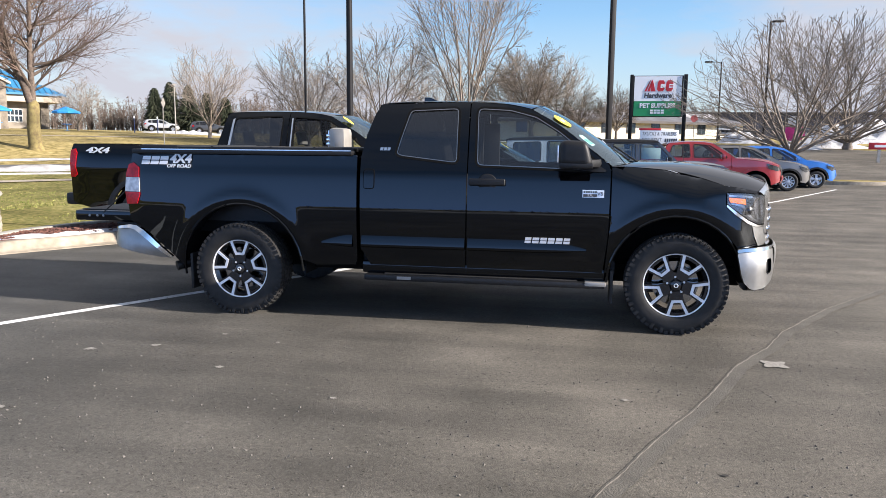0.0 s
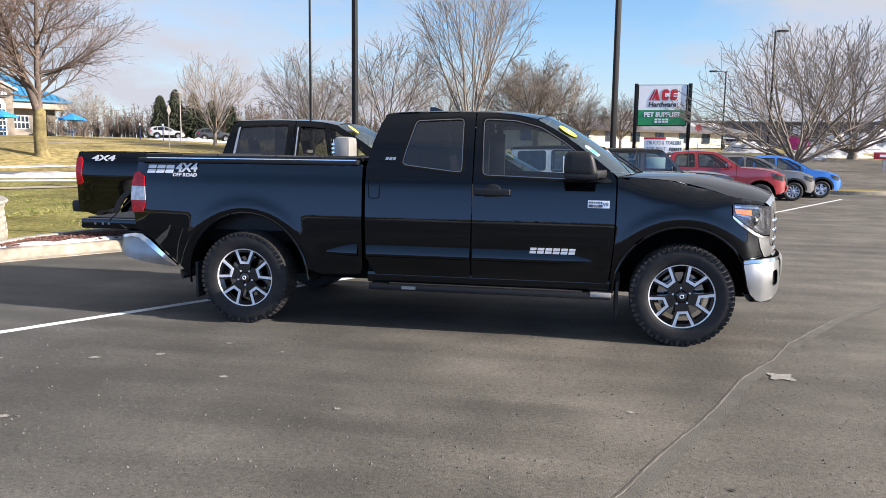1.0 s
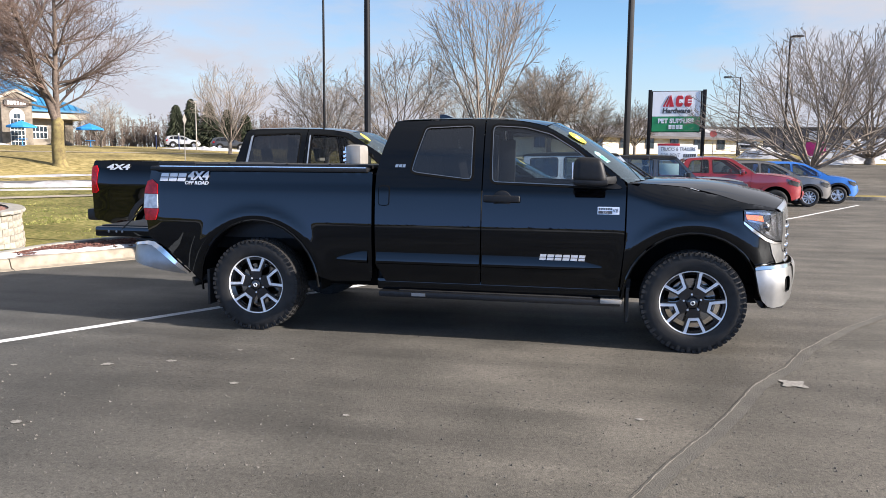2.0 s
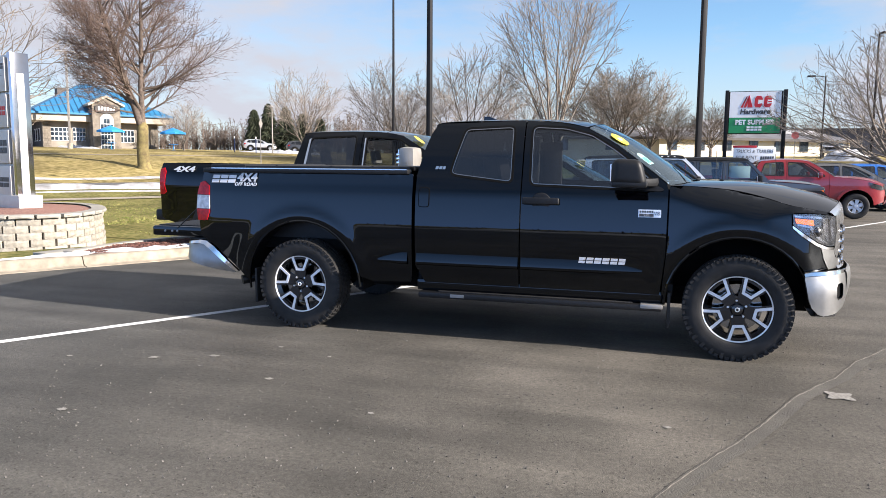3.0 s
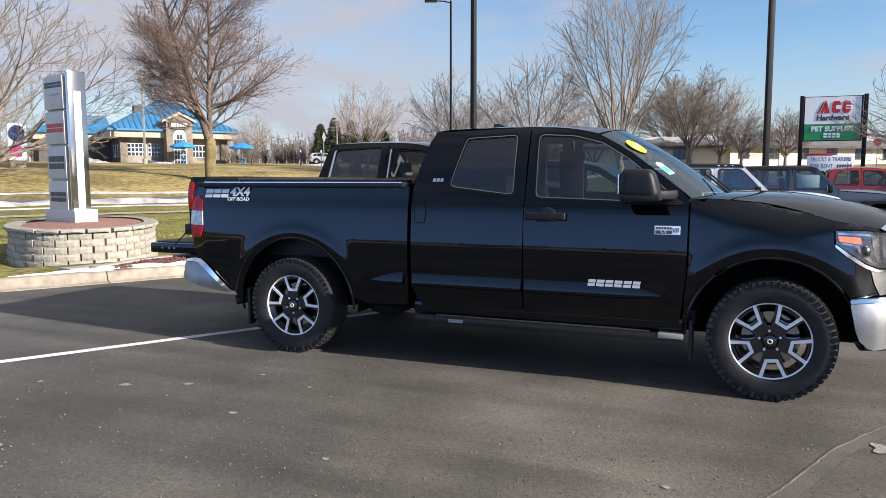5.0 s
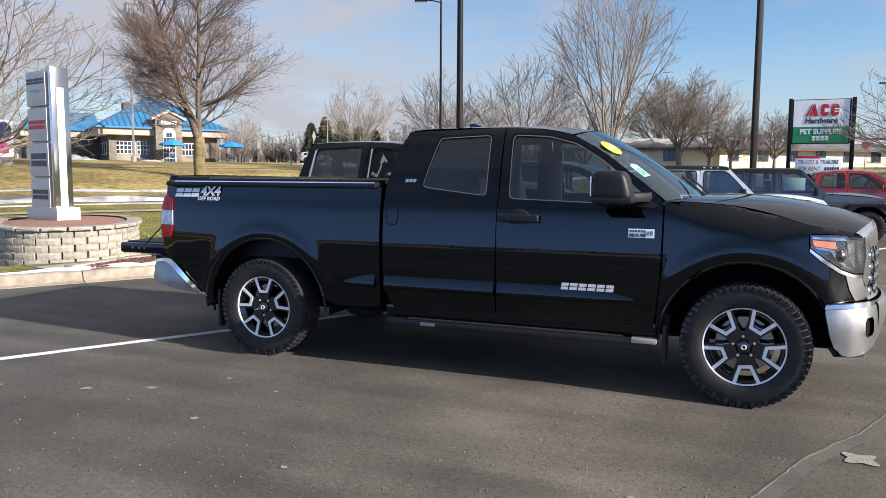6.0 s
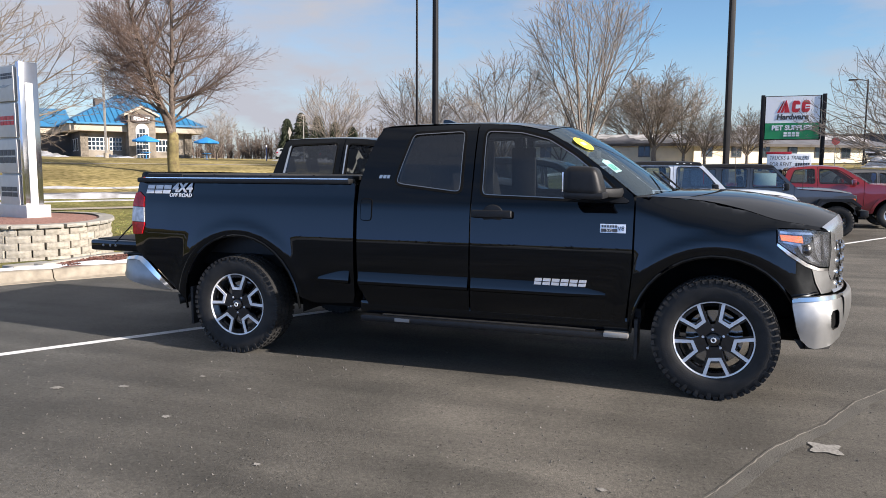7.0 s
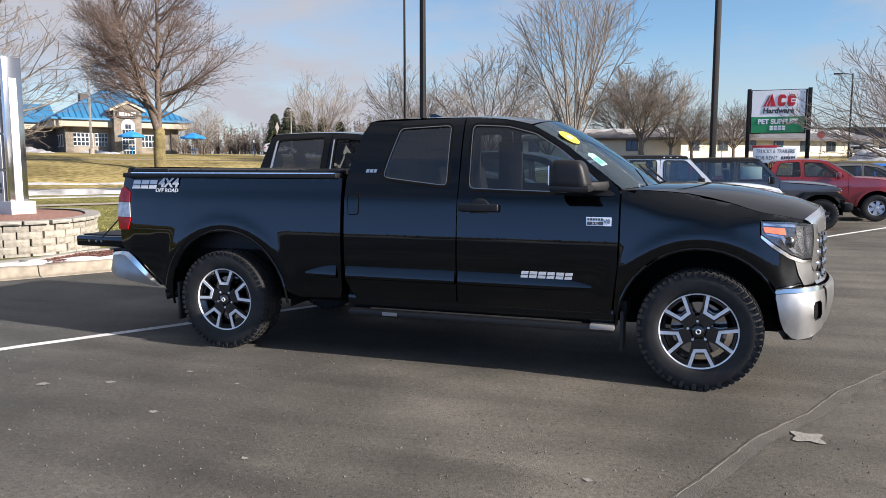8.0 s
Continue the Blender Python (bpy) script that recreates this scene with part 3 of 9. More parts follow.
def letters(name, text, size, material, parent, m, depth=0.004, squeeze=1.0, shear=0.0, bold=0.0):
    cu = bpy.data.curves.new(name, "FONT")
    cu.body, cu.size, cu.extrude, cu.align_x, cu.align_y = text, size, depth, "CENTER", "CENTER"
    cu.shear = shear
    cu.offset = bold
    cu.resolution_u = 3
    tmp = new("temporary", cu)
    me = bpy.data.meshes.new_from_object(tmp.evaluated_get(bpy.context.evaluated_depsgraph_get()))
    bpy.data.objects.remove(tmp)
    me.materials.clear()
    me.transform(m @ Matrix.Diagonal((squeeze, 1, 1, 1)))
    return part_mesh(name, me, material, parent, smooth=False)


def plate(poly, depth, m):
    """A flat outline (u, v) given a thickness, set by the matrix m (u right, v up, face towards +w)."""
    bm = bmesh.new()
    lo = [bm.verts.new(m @ Vector((u, v, 0))) for u, v in poly]
    hi = [bm.verts.new(m @ Vector((u, v, depth))) for u, v in poly]
    bm.faces.new(lo[::-1])
    bm.faces.new(hi)
    for i in range(len(poly)):
        j = (i + 1) % len(poly)
        bm.faces.new((lo[i], lo[j], hi[j], hi[i]))
    return bm


# ---- terrain ----
ROW = Vector((0.527, 0.850))          # along the kerb and the row of cars
OUT = Vector((-0.850, 0.527))         # from the lot across the kerb
KERB = Vector((-7.35, 8.60))          # a point on the kerb's foot
HILL = [(-3000, 0.0), (0.16, 0.0), (0.17, 0.13), (1.4, 0.13), (3.0, -0.30), (5.0, -0.66), (8.0, -0.80), (15.0, -0.80), (24.0, -0.5), (33.0, -0.05), (36.0, 0.0), (43.5, 0.0), (46.0, 0.25),
        (54.0, 1.5), (66.0, 2.4), (85.0, 3.15), (140.0, 3.6), (3000.0, 3.6)]


def ground_z(x, y):
    """Height of the ground: a flat lot, a dip behind the kerb, a street and a lawn that rises; a gentle rise far ahead."""
    u = (Vector((x, y)) - KERB).dot(OUT)
    left = interp(HILL, u)
    along = (Vector((x, y)) - KERB).dot(ROW)
    dip = -0.065 * min(1, max(0, (along - 5) / 8))
    ahead = dip + interp([(-3000, 0), (35, 0), (60, 1.7), (80, 2.5), (140, 3.5), (3000, 3.5)], y)
    t = min(1, max(0, (x + 24) / 20))
    t = t * t * (3 - 2 * t)
    if x > -16 and y < 40:
        t = min(1, max(0, (along - 8.5) / 2.5))
    if u < 0.165 and x < 6:
        t = 1
    return left * (1 - t) + ahead * t


def place(s, u):
    p = KERB + ROW * s + OUT * u
    return p.x, p.y


def build_ground():
    us = [-2500, -900, -400, -200, -120, -80, -60] + list(np.arange(-48, 0, 4.0)) + [-0.001, 0.16, 0.165, 0.8, 1.4, 2.2, 3, 4, 5, 6.5, 8, 10, 12.5, 15, 18, 21, 24, 27, 30, 33, 34.5, 36, 43.5, 44.5, 46,
          48, 50, 52, 54, 57, 60, 63, 66, 70, 75, 80, 85, 95, 110, 140, 200, 300, 500, 1000, 2500]
    ss = [-2500, -900, -400, -200, -120, -80, -60, -45] + list(np.arange(-36, 120, 4.0)) + [130, 150, 180, 230, 300, 420, 700, 1200, 2500]
    verts, faces, mats = [], [], []
    for u in us:
        for s in ss:
            x, y = place(s, u)
            verts.append((x, y, ground_z(x, y)))
    n = len(ss)
    for i in range(len(us) - 1):
        um = (us[i] + us[i + 1]) / 2
        for j in range(n - 1):
            faces.append((i * n + j, i * n + j + 1, (i + 1) * n + j + 1, (i + 1) * n + j))
            sm = (ss[j] + ss[j + 1]) / 2
            x, y = place(sm, um)
            k = 0
            if um > 0.05:
                k = 1 if um < 33 else (2 if 36 < um < 43.5 and x < 6 else 3)
            if um <= 0.05 and (y > 66 or um < -150 or sm < -150):
                k = 3
            if um > 0.05 and sm > 10 and x > -14 and y < 40:
                k = 0
            if x > -4 and y > 33 and um > 0.05:
                k = 0 if y < 58 else 3
            mats.append(k)
    me = bpy.data.meshes.new("ground")
    me.from_pydata(verts, [], faces)
    me.polygons.foreach_set("material_index", mats)
    ob = part_mesh("ground", me, [M_ASPHALT, M_GRASS, M_ROAD, M_DRYGRASS], smooth=False)
    return tagged(ob, "worn asphalt car park with lawns sloping up beyond the kerb", "ground", kind="structure")


ground = build_ground()


def ribbon(name, pts, width, material, z=0.004, jitter=0.0, label="", category="", seed=1, kind="structure", parent=None):
    """A thin layer laid on the lot along a line."""
    rng = random.Random(seed)
    bm = bmesh.new()
    rows = []
    for i, p in enumerate(pts):
        a, b = Vector(pts[max(i - 1, 0)]), Vector(pts[min(i + 1, len(pts) - 1)])
        d = (b - a).normalized()
        nrm = Vector((-d.y, d.x))
        w = width * (1 + rng.uniform(-jitter, jitter))
        c = Vector(p) + nrm * rng.uniform(-jitter, jitter) * width
        gz = ground_z(c.x, c.y) + z
        rows.append([bm.verts.new((*(c + nrm * w / 2), gz)), bm.verts.new((*(c - nrm * w / 2), gz))])
    for r0, r1 in zip(rows, rows[1:]):
        bm.faces.new((r0[0], r0[1], r1[1], r1[0]))
    ob = part(name, bm, material, parent, smooth=False)
    return tagged(ob, label, category, kind=kind)


def line_points(a, b, n):
    return [(a[0] + (b[0] - a[0]) * i / n, a[1] + (b[1] - a[1]) * i / n) for i in range(n + 1)]


# the long white line in front of the stalls
ribbon("painted_line", line_points((-7.55, 0.10), (-2.48, 8.35), 50) + line_points((-2.41, 8.47), (3.9, 19.1), 60) + line_points((3.95, 19.19), (6.46, 23.5), 20) + line_points((6.5, 23.58), (11.9, 33.5), 60), 0.105, M_PAINTLINE, 0.004, 0.02, "worn white line painted along the stalls on asphalt", "line marking", 3)


def crack(points, seed, step=0.05, wander=0.02):
    rng = random.Random(seed)
    out = []
    dx = 0.0
    for a, b in zip(points, points[1:]):
        n = max(2, int(math.dist(a, b) / step))
        for i in range(n):
            t = i / n
            dx = dx * 0.93 + rng.uniform(-wander, wander) * 0.7
            out.append((a[0] + (b[0] - a[0]) * t + dx, a[1] + (b[1] - a[1]) * t))
    return out


for k, (pts, w, seed) in enumerate([
        (((0.05, 2.4), (0.38, 3.14), (0.79, 3.99), (1.12, 4.62), (1.39, 5.25), (1.72, 5.78), (1.96, 6.31), (2.6, 7.3), (3.6, 8.6)), 0.006, 5),
        (((2.2, 6.7), (3.4, 7.0), (4.8, 7.4), (6.5, 8.1)), 0.005, 8),
        (((2.6, 6.1), (3.6, 6.4), (5.2, 6.6)), 0.004, 9)]):
    path = crack(pts, seed, wander=0.006 if k == 0 else 0.02)
    if k == 0:
        ribbon("crack_seal", [(x + 0.055, y) for x, y in path], 0.10, M_CRACK, 0.003, 0.010, "smooth tan band of crack sealer on asphalt", "crack", seed)
        ribbon("crack", [(x + 0.015, y) for x, y in path], w, M_CRACKEDGE, 0.0045, 0.5, "thin pale broken edge along the sealed crack", "crack", seed)
    else:
        ribbon("crack", path, w, M_CRACKDARK, 0.006, 0.6, "thin jagged open crack in asphalt", "crack", seed)

# loose grit lying on the lot
g = random.Random(91)
V, F = [], []
for _ in range(5000):
    y = 1.5 + 5.2 * g.random() ** 1.6
    x = g.uniform(-1.05, 1.05) * (0.8 + 0.62 * y)
    s = 0.0022 * (1 + 1.7 * g.random() ** 3)
    i, a = len(V), g.uniform(0, 6.28)
    for k in range(3):
        V.append((x + s * 1.5 * math.cos(a + 2.1 * k), y + s * 1.5 * math.sin(a + 2.1 * k), 0.001))
    V.append((x + g.uniform(-s, s), y + g.uniform(-s, s), 0.001 + s * 1.5))
    F += [(i, i + 1, i + 3), (i + 1, i + 2, i + 3), (i + 2, i, i + 3)]
me = bpy.data.meshes.new("grit")
me.from_pydata(V, [], F)
tagged(part_mesh("grit", me, M_STONES, smooth=False), "fine loose grit scattered over the asphalt", "grit", kind="stuff")

rng = random.Random(21)


def blotch(name, x, y, r, material, seed, spikes=22, rough=0.55, label="", category="scuff mark", z=0.005):
    g = random.Random(seed)
    bm = bmesh.new()
    ring = []
    for i in range(spikes):
        a = 2 * math.pi * i / spikes
        q = r * (1 - rough * g.random())
        ring.append(bm.verts.new((x + q * math.cos(a), y + q * 0.8 * math.sin(a), z)))
    bm.faces.new(ring)
    ob = part(name, bm, material, smooth=False)
    return tagged(ob, label, category, kind="structure")


# star-shaped pale scar and dried spots on the asphalt
bm = bmesh.new()
star = []
for i in range(48):
    a = 2 * math.pi * i / 48
    q = 0.066 + 0.046 * abs(math.cos(2 * (a - 0.75))) ** 3 + rng.uniform(-0.004, 0.004)
    star.append(bm.verts.new((1.675 + q * math.cos(a) * 0.95, 5.345 + q * math.sin(a) * 0.95, 0.006)))
bm.faces.new(star)
tagged(part("scar", bm, M_SCUFF, smooth=False), "pale star-shaped scar scraped into the asphalt", "scuff mark", kind="structure")
for i, (x, y, r) in enumerate([(-2.04, 4.54, 0.04), (-3.16, 4.77, 0.055), (-2.75, 4.95, 0.045), (-2.4, 5.35, 0.03), (-1.9, 5.2, 0.022), (-3.8, 4.6, 0.03), (-1.1, 4.1, 0.03), (0.6, 4.4, 0.03), (-2.9, 3.6, 0.04)]):
    blotch("dried_spot", x, y, r, M_SCUFF, 40 + i, label="small pale dried spot on asphalt")
blotch("pebble_spot", 0.98, 3.45, 0.018, M_CRACKDARK, 77, 9, 0.2, "small dark lump on asphalt", "debris")


# ---- kerb, mulch bed, snow ----
KM = Matrix(((ROW.x, OUT.x, 0, KERB.x), (ROW.y, OUT.y, 0, KERB.y), (0, 0, 1, 0), (0, 0, 0, 1)))   # s, u, z -> world


def kerb_piece(length, seed):
    """A cast kerb stone: sloped face, worn rounded nose, a flat pan at its foot."""
    g = random.Random(seed)
    prof = [(-0.14, -0.02), (-0.14, 0.008), (-0.04, 0.016), (0.0, 0.03), (0.035, 0.115), (0.055, 0.142), (0.085, 0.150), (0.16, 0.152), (0.175, 0.145), (0.175, -0.02)]
    n = max(2, int(length / 0.3))
    bm = bmesh.new()
    rows = []
    for i in range(n + 1):
        s = length * i / n
        e = 0.012 if i in (0, n) else 0
        rows.append([bm.verts.new((s, u + g.uniform(-0.003, 0.003), max(-0.02, z - e * (z > 0.05) + g.uniform(-0.002, 0.002)))) for u, z in prof])
    for a, b in zip(rows, rows[1:]):
        for i in range(len(prof) - 1):
            bm.faces.new((a[i], a[i + 1], b[i + 1], b[i]))
    bm.faces.new(rows[0])
    bm.faces.new(rows[-1][::-1])
    return bm


kerb = thing("kerb", "weathered buff concrete kerb with cracked joints at the lot's edge", "kerb", KM, kind="structure")
s = -26.95
i = 0
while s < 30:
    L = 3.05 if i % 2 else 2.95
    k = part("kerb_stone", kerb_piece(L - 0.014, 100 + i), M_CONCRETE, kerb, sharp=50)
    k.location = (s, 0, 0)
    s += L
    i += 1

# mulch bed behind the kerb with dark edging
bm = bmesh.new()
bed = []
for t in np.linspace(0, 1, 25):
    a = -0.1 + 11.2 * t
    bed.append((a, 0.18 + 1.15 * min(1, (t * 5) ** 0.6)))
low = [bm.verts.new((a, 0.178, 0.150)) for a, _ in bed]
mid = [bm.verts.new((a, 0.18 + (b - 0.18) * 0.5, 0.19)) for a, b in bed]
top = [bm.verts.new((a, b, 0.165)) for a, b in bed]
for r0, r1 in ((low, mid), (mid, top)):
    for q in range(len(bed) - 1):
        bm.faces.new((r0[q], r0[q + 1], r1[q + 1], r1[q]))
mulch = tagged(part("mulch_bed", bm, M_MULCH), "dark red wood mulch bed behind the kerb", "mulch", kind="stuff")
mulch.matrix_basis = KM
verts, faces = [], []
g = random.Random(8)
for _ in range(2600):
    a = g.uniform(0.0, 6.0)
    b = g.uniform(0.2, 0.18 + 1.1 * min(1, (max(0.0, a + 0.1) / 11.2 * 5) ** 0.6))
    z = 0.16 + 0.03 * (1 - abs(b - 0.7) / 0.7)
    L, w, yaw = g.uniform(0.015, 0.045), g.uniform(0.005, 0.012), g.uniform(0, 6.3)
    c, sn = math.cos(yaw), math.sin(yaw)
    k = len(verts)
    for du, dv, dz in ((-L, -w, 0), (L, -w, 0.004), (L, w, 0.01), (-L, w, 0.012), (0, 0, 0.022)):
        verts.append((a + du * c - dv * sn, b + du * sn + dv * c, z + dz * g.uniform(0.5, 1.3)))
    faces += [(k, k + 1, k + 4), (k + 1, k + 2, k + 4), (k + 2, k + 3, k + 4), (k + 3, k, k + 4)]
me = bpy.data.meshes.new("mulch_chips")
me.from_pydata(verts, [], faces)
chips = tagged(part_mesh("mulch_chips", me, M_MULCH, smooth=False), "scattered dark red wood chips on the bed", "mulch", kind="stuff")
chips.matrix_basis = KM
edging = thing("bed_edging", "grey stone edging round the mulch bed", "edging", KM, kind="structure")
for (a0, b0), (a1, b1) in zip(bed[:-1:2], bed[2::2]):
    d = math.dist((a0, b0), (a1, b1))
    e = part("edging_stone", box(0, d - 0.01, 0, 0.16, 0.05, 0.215, bevel=0.015), M_CAP, edging)
    e.matrix_basis = Matrix.Translation((a0, b0, 0)) @ Matrix.Rotation(math.atan2(b1 - b0, a1 - a0), 4, "Z")
e = part("edging_stone", box(0, 0.62, 0, 0.3, 0.05, 0.20, bevel=0.02), M_CAP, edging)
e.matrix_basis = Matrix.Translation((-0.45, 0.2, 0)) @ Matrix.Rotation(0.35, 4, "Z")


def snow_strip(name, pts, width, height, seed, material, label, m=None):
    """A lumpy bank of old snow along a line."""
    bm = bmesh.new()
    rows = []
    n = len(pts)
    for i, p in enumerate(pts):
        a, b = Vector(pts[max(i - 1, 0)][:2]), Vector(pts[min(i + 1, n - 1)][:2])
        d = (b - a).normalized()
        nr = Vector((-d.y, d.x))
        f = min(1, 4 * min(i, n - 1 - i) / n + 0.05)
        f *= 0.75 + 0.5 * noise.noise((i * 0.37, seed, 0))
        w, h = width * max(0.15, f), height * max(0.1, f)
        row = []
        for k in range(9):
            s = -1 + k / 4
            q = Vector(p[:2]) + nr * (s * w / 2 + 0.15 * w * noise.noise((i * 0.21, s, seed)))
            z = p[2] + h * (1 - s * s) * (0.8 + 0.5 * noise.noise((i * 0.5, s * 1.7, seed + 3)))
            row.append(bm.verts.new((q.x, q.y, z - (0.03 if abs(s) == 1 else 0))))
        rows.append(row)
    for a, b in zip(rows, rows[1:]):
        for k in range(8):
            bm.faces.new((a[k], a[k + 1], b[k + 1], b[k]))
    ob = tagged(part(name, bm, material, sharp=80), label, "snow", kind="stuff")
    if m:
        ob.matrix_basis = m
    return ob


snow_strip("snow_strip", [(-1.2 + 0.12 * i, 0.24 + 0.03 * math.sin(i * 0.6), 0.150) for i in range(36)], 0.20, 0.075, 4, M_SNOW, "thin melting snow ridge lying along the kerb", KM)
snow_strip("snow_strip", [(6.0 + 0.2 * i, 0.4, 0.15) for i in range(40)], 0.4, 0.12, 9, M_SNOW, "melting snow ridge behind the parked vehicles", KM)


def ground_path(s0, s1, u, n, du=0.0):
    out = []
    for i in range(n + 1):
        x, y = place(s0 + (s1 - s0) * i / n, u + du * math.sin(i * 0.4))
        out.append((x, y, ground_z(x, y)))
    return out


snow_strip("roadside_snow", ground_path(-40, 60, 33.5, 110, 0.4), 2.6, 0.4, 14, M_DIRTYSNOW, "long bank of old snow beside the street")
snow_strip("roadside_snow", ground_path(-10, 60, 31.0, 80, 0.3), 0.7, 0.10, 18, M_DIRTYSNOW, "thin strip of bright snow on the verge")
snow_strip("roadside_snow", ground_path(-30, 60, 46.0, 90, 0.3), 1.2, 0.15, 19, M_DIRTYSNOW, "thin strip of old snow across the street")
for uu, ww, lab in ((27.0, 0.9, "narrow pale concrete pavement across the verge"), (62.0, 0.8, "narrow pale concrete path across the lawn")):
    bm = bmesh.new()
    rows = []
    for i in range(61):
        pair = []
        for e in (-ww / 2, ww / 2):
            x, y = place(-40 + 100 * i / 60, uu + e)
            pair.append(bm.verts.new((x, y, ground_z(x, y) + 0.04)))
        rows.append(pair)
    for a, b in zip(rows, rows[1:]):
        bm.faces.new((a[0], a[1], b[1], b[0]))
    tagged(part("pavement", bm, M_CONCRETE, smooth=False), lab, "pavement", kind="structure")


# short uneven turf on the lawn behind the kerb
g = random.Random(17)
V, F = [], []
for _ in range(16000):
    x, y = place(g.uniform(-14, 9), 1.6 + 24 * g.random() ** 1.3)
    if (Vector((x, y)) - Vector((-16.8, 16.0))).length < 3.9:
        continue
    z = ground_z(x, y)
    for _ in range(2):
        a, h, w = g.uniform(0, 6.283), g.uniform(0.02, 0.055), g.uniform(0.012, 0.03)
        px, py = x + g.uniform(-0.06, 0.06), y + g.uniform(-0.06, 0.06)
        c, sn = math.cos(a), math.sin(a)
        i = len(V)
        V += [(px - w * c, py - w * sn, z - 0.01), (px + w * c, py + w * sn, z - 0.01), (px + g.uniform(-0.03, 0.03), py + g.uniform(-0.03, 0.03), z + h)]
        F.append((i, i + 1, i + 2))
me = bpy.data.meshes.new("lawn_tufts")
me.from_pydata(V, [], F)
tagged(part_mesh("lawn_tufts", me, M_TUFT, smooth=False), "short green and straw-coloured grass tufts on the lawn", "grass", kind="stuff")


# ---- wheels ----
def make_wheel(parent, style, R, rim_r, width, rim_mat, face_mat, turn=0.0, knobs=0):
    """A wheel whose outer face looks to -y: barrel, tyre, spokes, cap and nuts."""
    W = width / 2
    wheel = part("wheel", lathe([(rim_r * 0.99, W * 0.9), (rim_r * 0.92, W * 0.6), (rim_r * 0.86, 0), (rim_r * 0.86, -W * 0.55), (rim_r * 0.95, -W * 0.72), (rim_r * 1.0, -W * 0.86), (rim_r * 1.02, -W * 0.80)], 56), rim_mat, parent)
    tyre = [(rim_r * 0.99, W * 0.82), (rim_r * 1.08, W * 0.97), ((R + rim_r) / 2, W * 1.02), (R * 0.93, W * 0.97), (R * 0.975, W * 0.86), (R * 0.99, W * 0.5), (R * 0.992, 0),
            (R * 0.99, -W * 0.5), (R * 0.975, -W * 0.86), (R * 0.93, -W * 0.97), (R * 0.86, -W * 1.01), ((R + rim_r) / 2, -W * 1.02), (rim_r * 1.16, -W * 0.99), (rim_r * 1.08, -W * 0.95), (rim_r * 1.03, -W * 0.90), (rim_r * 0.99, -W * 0.82)]
    bm = lathe(tyre, 72)
    if knobs:
        for k in range(knobs):
            for lane, (h, dr, L, wd) in enumerate(((-W * 0.86, -0.006, 0.029, 0.040), (-W * 0.45, 0.001, 0.030, 0.036), (0, 0.002, 0.029, 0.034), (W * 0.45, 0.001, 0.030, 0.036), (W * 0.86, -0.006, 0.029, 0.040))):
                a = 2 * math.pi * (k + 0.5 * (lane % 2)) / knobs
                m = Matrix.Rotation(-a, 4, "Y") @ Matrix.Translation((R * 0.979 + dr, h, 0)) @ Matrix.Rotation(0.35 if lane in (1, 3) else 0.1, 4, "X")
                add_box(bm, -0.010, 0.010, -wd / 2, wd / 2, -L / 2, L / 2, 0, m)
            if k % 2 == 0:      # shoulder lugs that run down the sidewall
                a = 2 * math.pi * k / knobs
                for sgn in (-1, 1):
                    m = Matrix.Rotation(-a, 4, "Y") @ Matrix.Translation((R * 0.93, sgn * W * 0.97, 0))
                    add_box(bm, -0.020, 0.012, -0.005, 0.005, -0.012, 0.012, 0, m)
    part("tyre", bm, M_RUBBER, wheel, sharp=30)
    part("brake_disc", lathe([(0.01, -W * 0.05), (rim_r * 0.72, -W * 0.05), (rim_r * 0.72, 0.0), (0.01, 0.0)], 40), M_TRIM, wheel)
    face = -W * 0.72
    if style == "forked":
        for k in range(5):
            a = radians(turn + 72 * k)
            mm = Matrix.Rotation(-a, 4, "Y")
            # black spoke body
            out = [(0.05, -0.045), (0.5 * rim_r, -0.055), (0.95 * rim_r, -0.105), (0.95 * rim_r, 0.105), (0.5 * rim_r, 0.055), (0.05, 0.045)]
            hole = smooth_poly([(0.60 * rim_r, -0.035), (0.88 * rim_r, -0.06), (0.88 * rim_r, 0.06), (0.60 * rim_r, 0.035)], 1)
            lay = Matrix(((1, 0, 0, 0), (0, 0, -1, face + 0.02), (0, 1, 0, 0), (0, 0, 0, 1)))
            bm = plate_with_hole(out, hole, 0.03, mm @ lay)
            part("spoke", bm, rim_mat, wheel)
            lay2 = Matrix(((1, 0, 0, 0), (0, 0, -1, face - 0.010), (0, 1, 0, 0), (0, 0, 0, 1)))
            bm = fork_plate(rim_r, 0.006, mm @ lay2)
            part("spoke_face", bm, face_mat, wheel, "machined bright spoke face")
        part("wheel_lip", lathe([(rim_r * 0.972, -W * 0.80), (rim_r * 0.980, -W * 0.87), (rim_r * 1.005, -W * 0.89), (rim_r * 1.018, -W * 0.84)], 64), face_mat, wheel, "bright machined rim lip")
        part("hub_cap", lathe([(0.0005, face - 0.028), (0.030, face - 0.027), (0.040, face - 0.020), (0.044, face + 0.0), (0.075, face + 0.012), (0.098, face + 0.03)], 32), rim_mat, wheel)
        part("cap_badge", lathe([(0.010, face - 0.029), (0.0115, face - 0.031), (0.0165, face - 0.031), (0.018, face - 0.028)], 24), face_mat, wheel, "small bright cap emblem ring")
        for k in range(5):
            a = radians(turn + 36 + 72 * k)
            bm = lathe([(0.0005, face - 0.012), (0.008, face - 0.012), (0.011, face - 0.004), (0.011, face + 0.03)], 10)
            bmesh.ops.translate(bm, vec=(0.068 * math.cos(a), 0, 0.068 * math.sin(a)), verts=bm.verts)
            part("wheel_nut", bm, face_mat, wheel)
    else:
        n = {"five": 5, "ten": 10, "six": 6}[style]
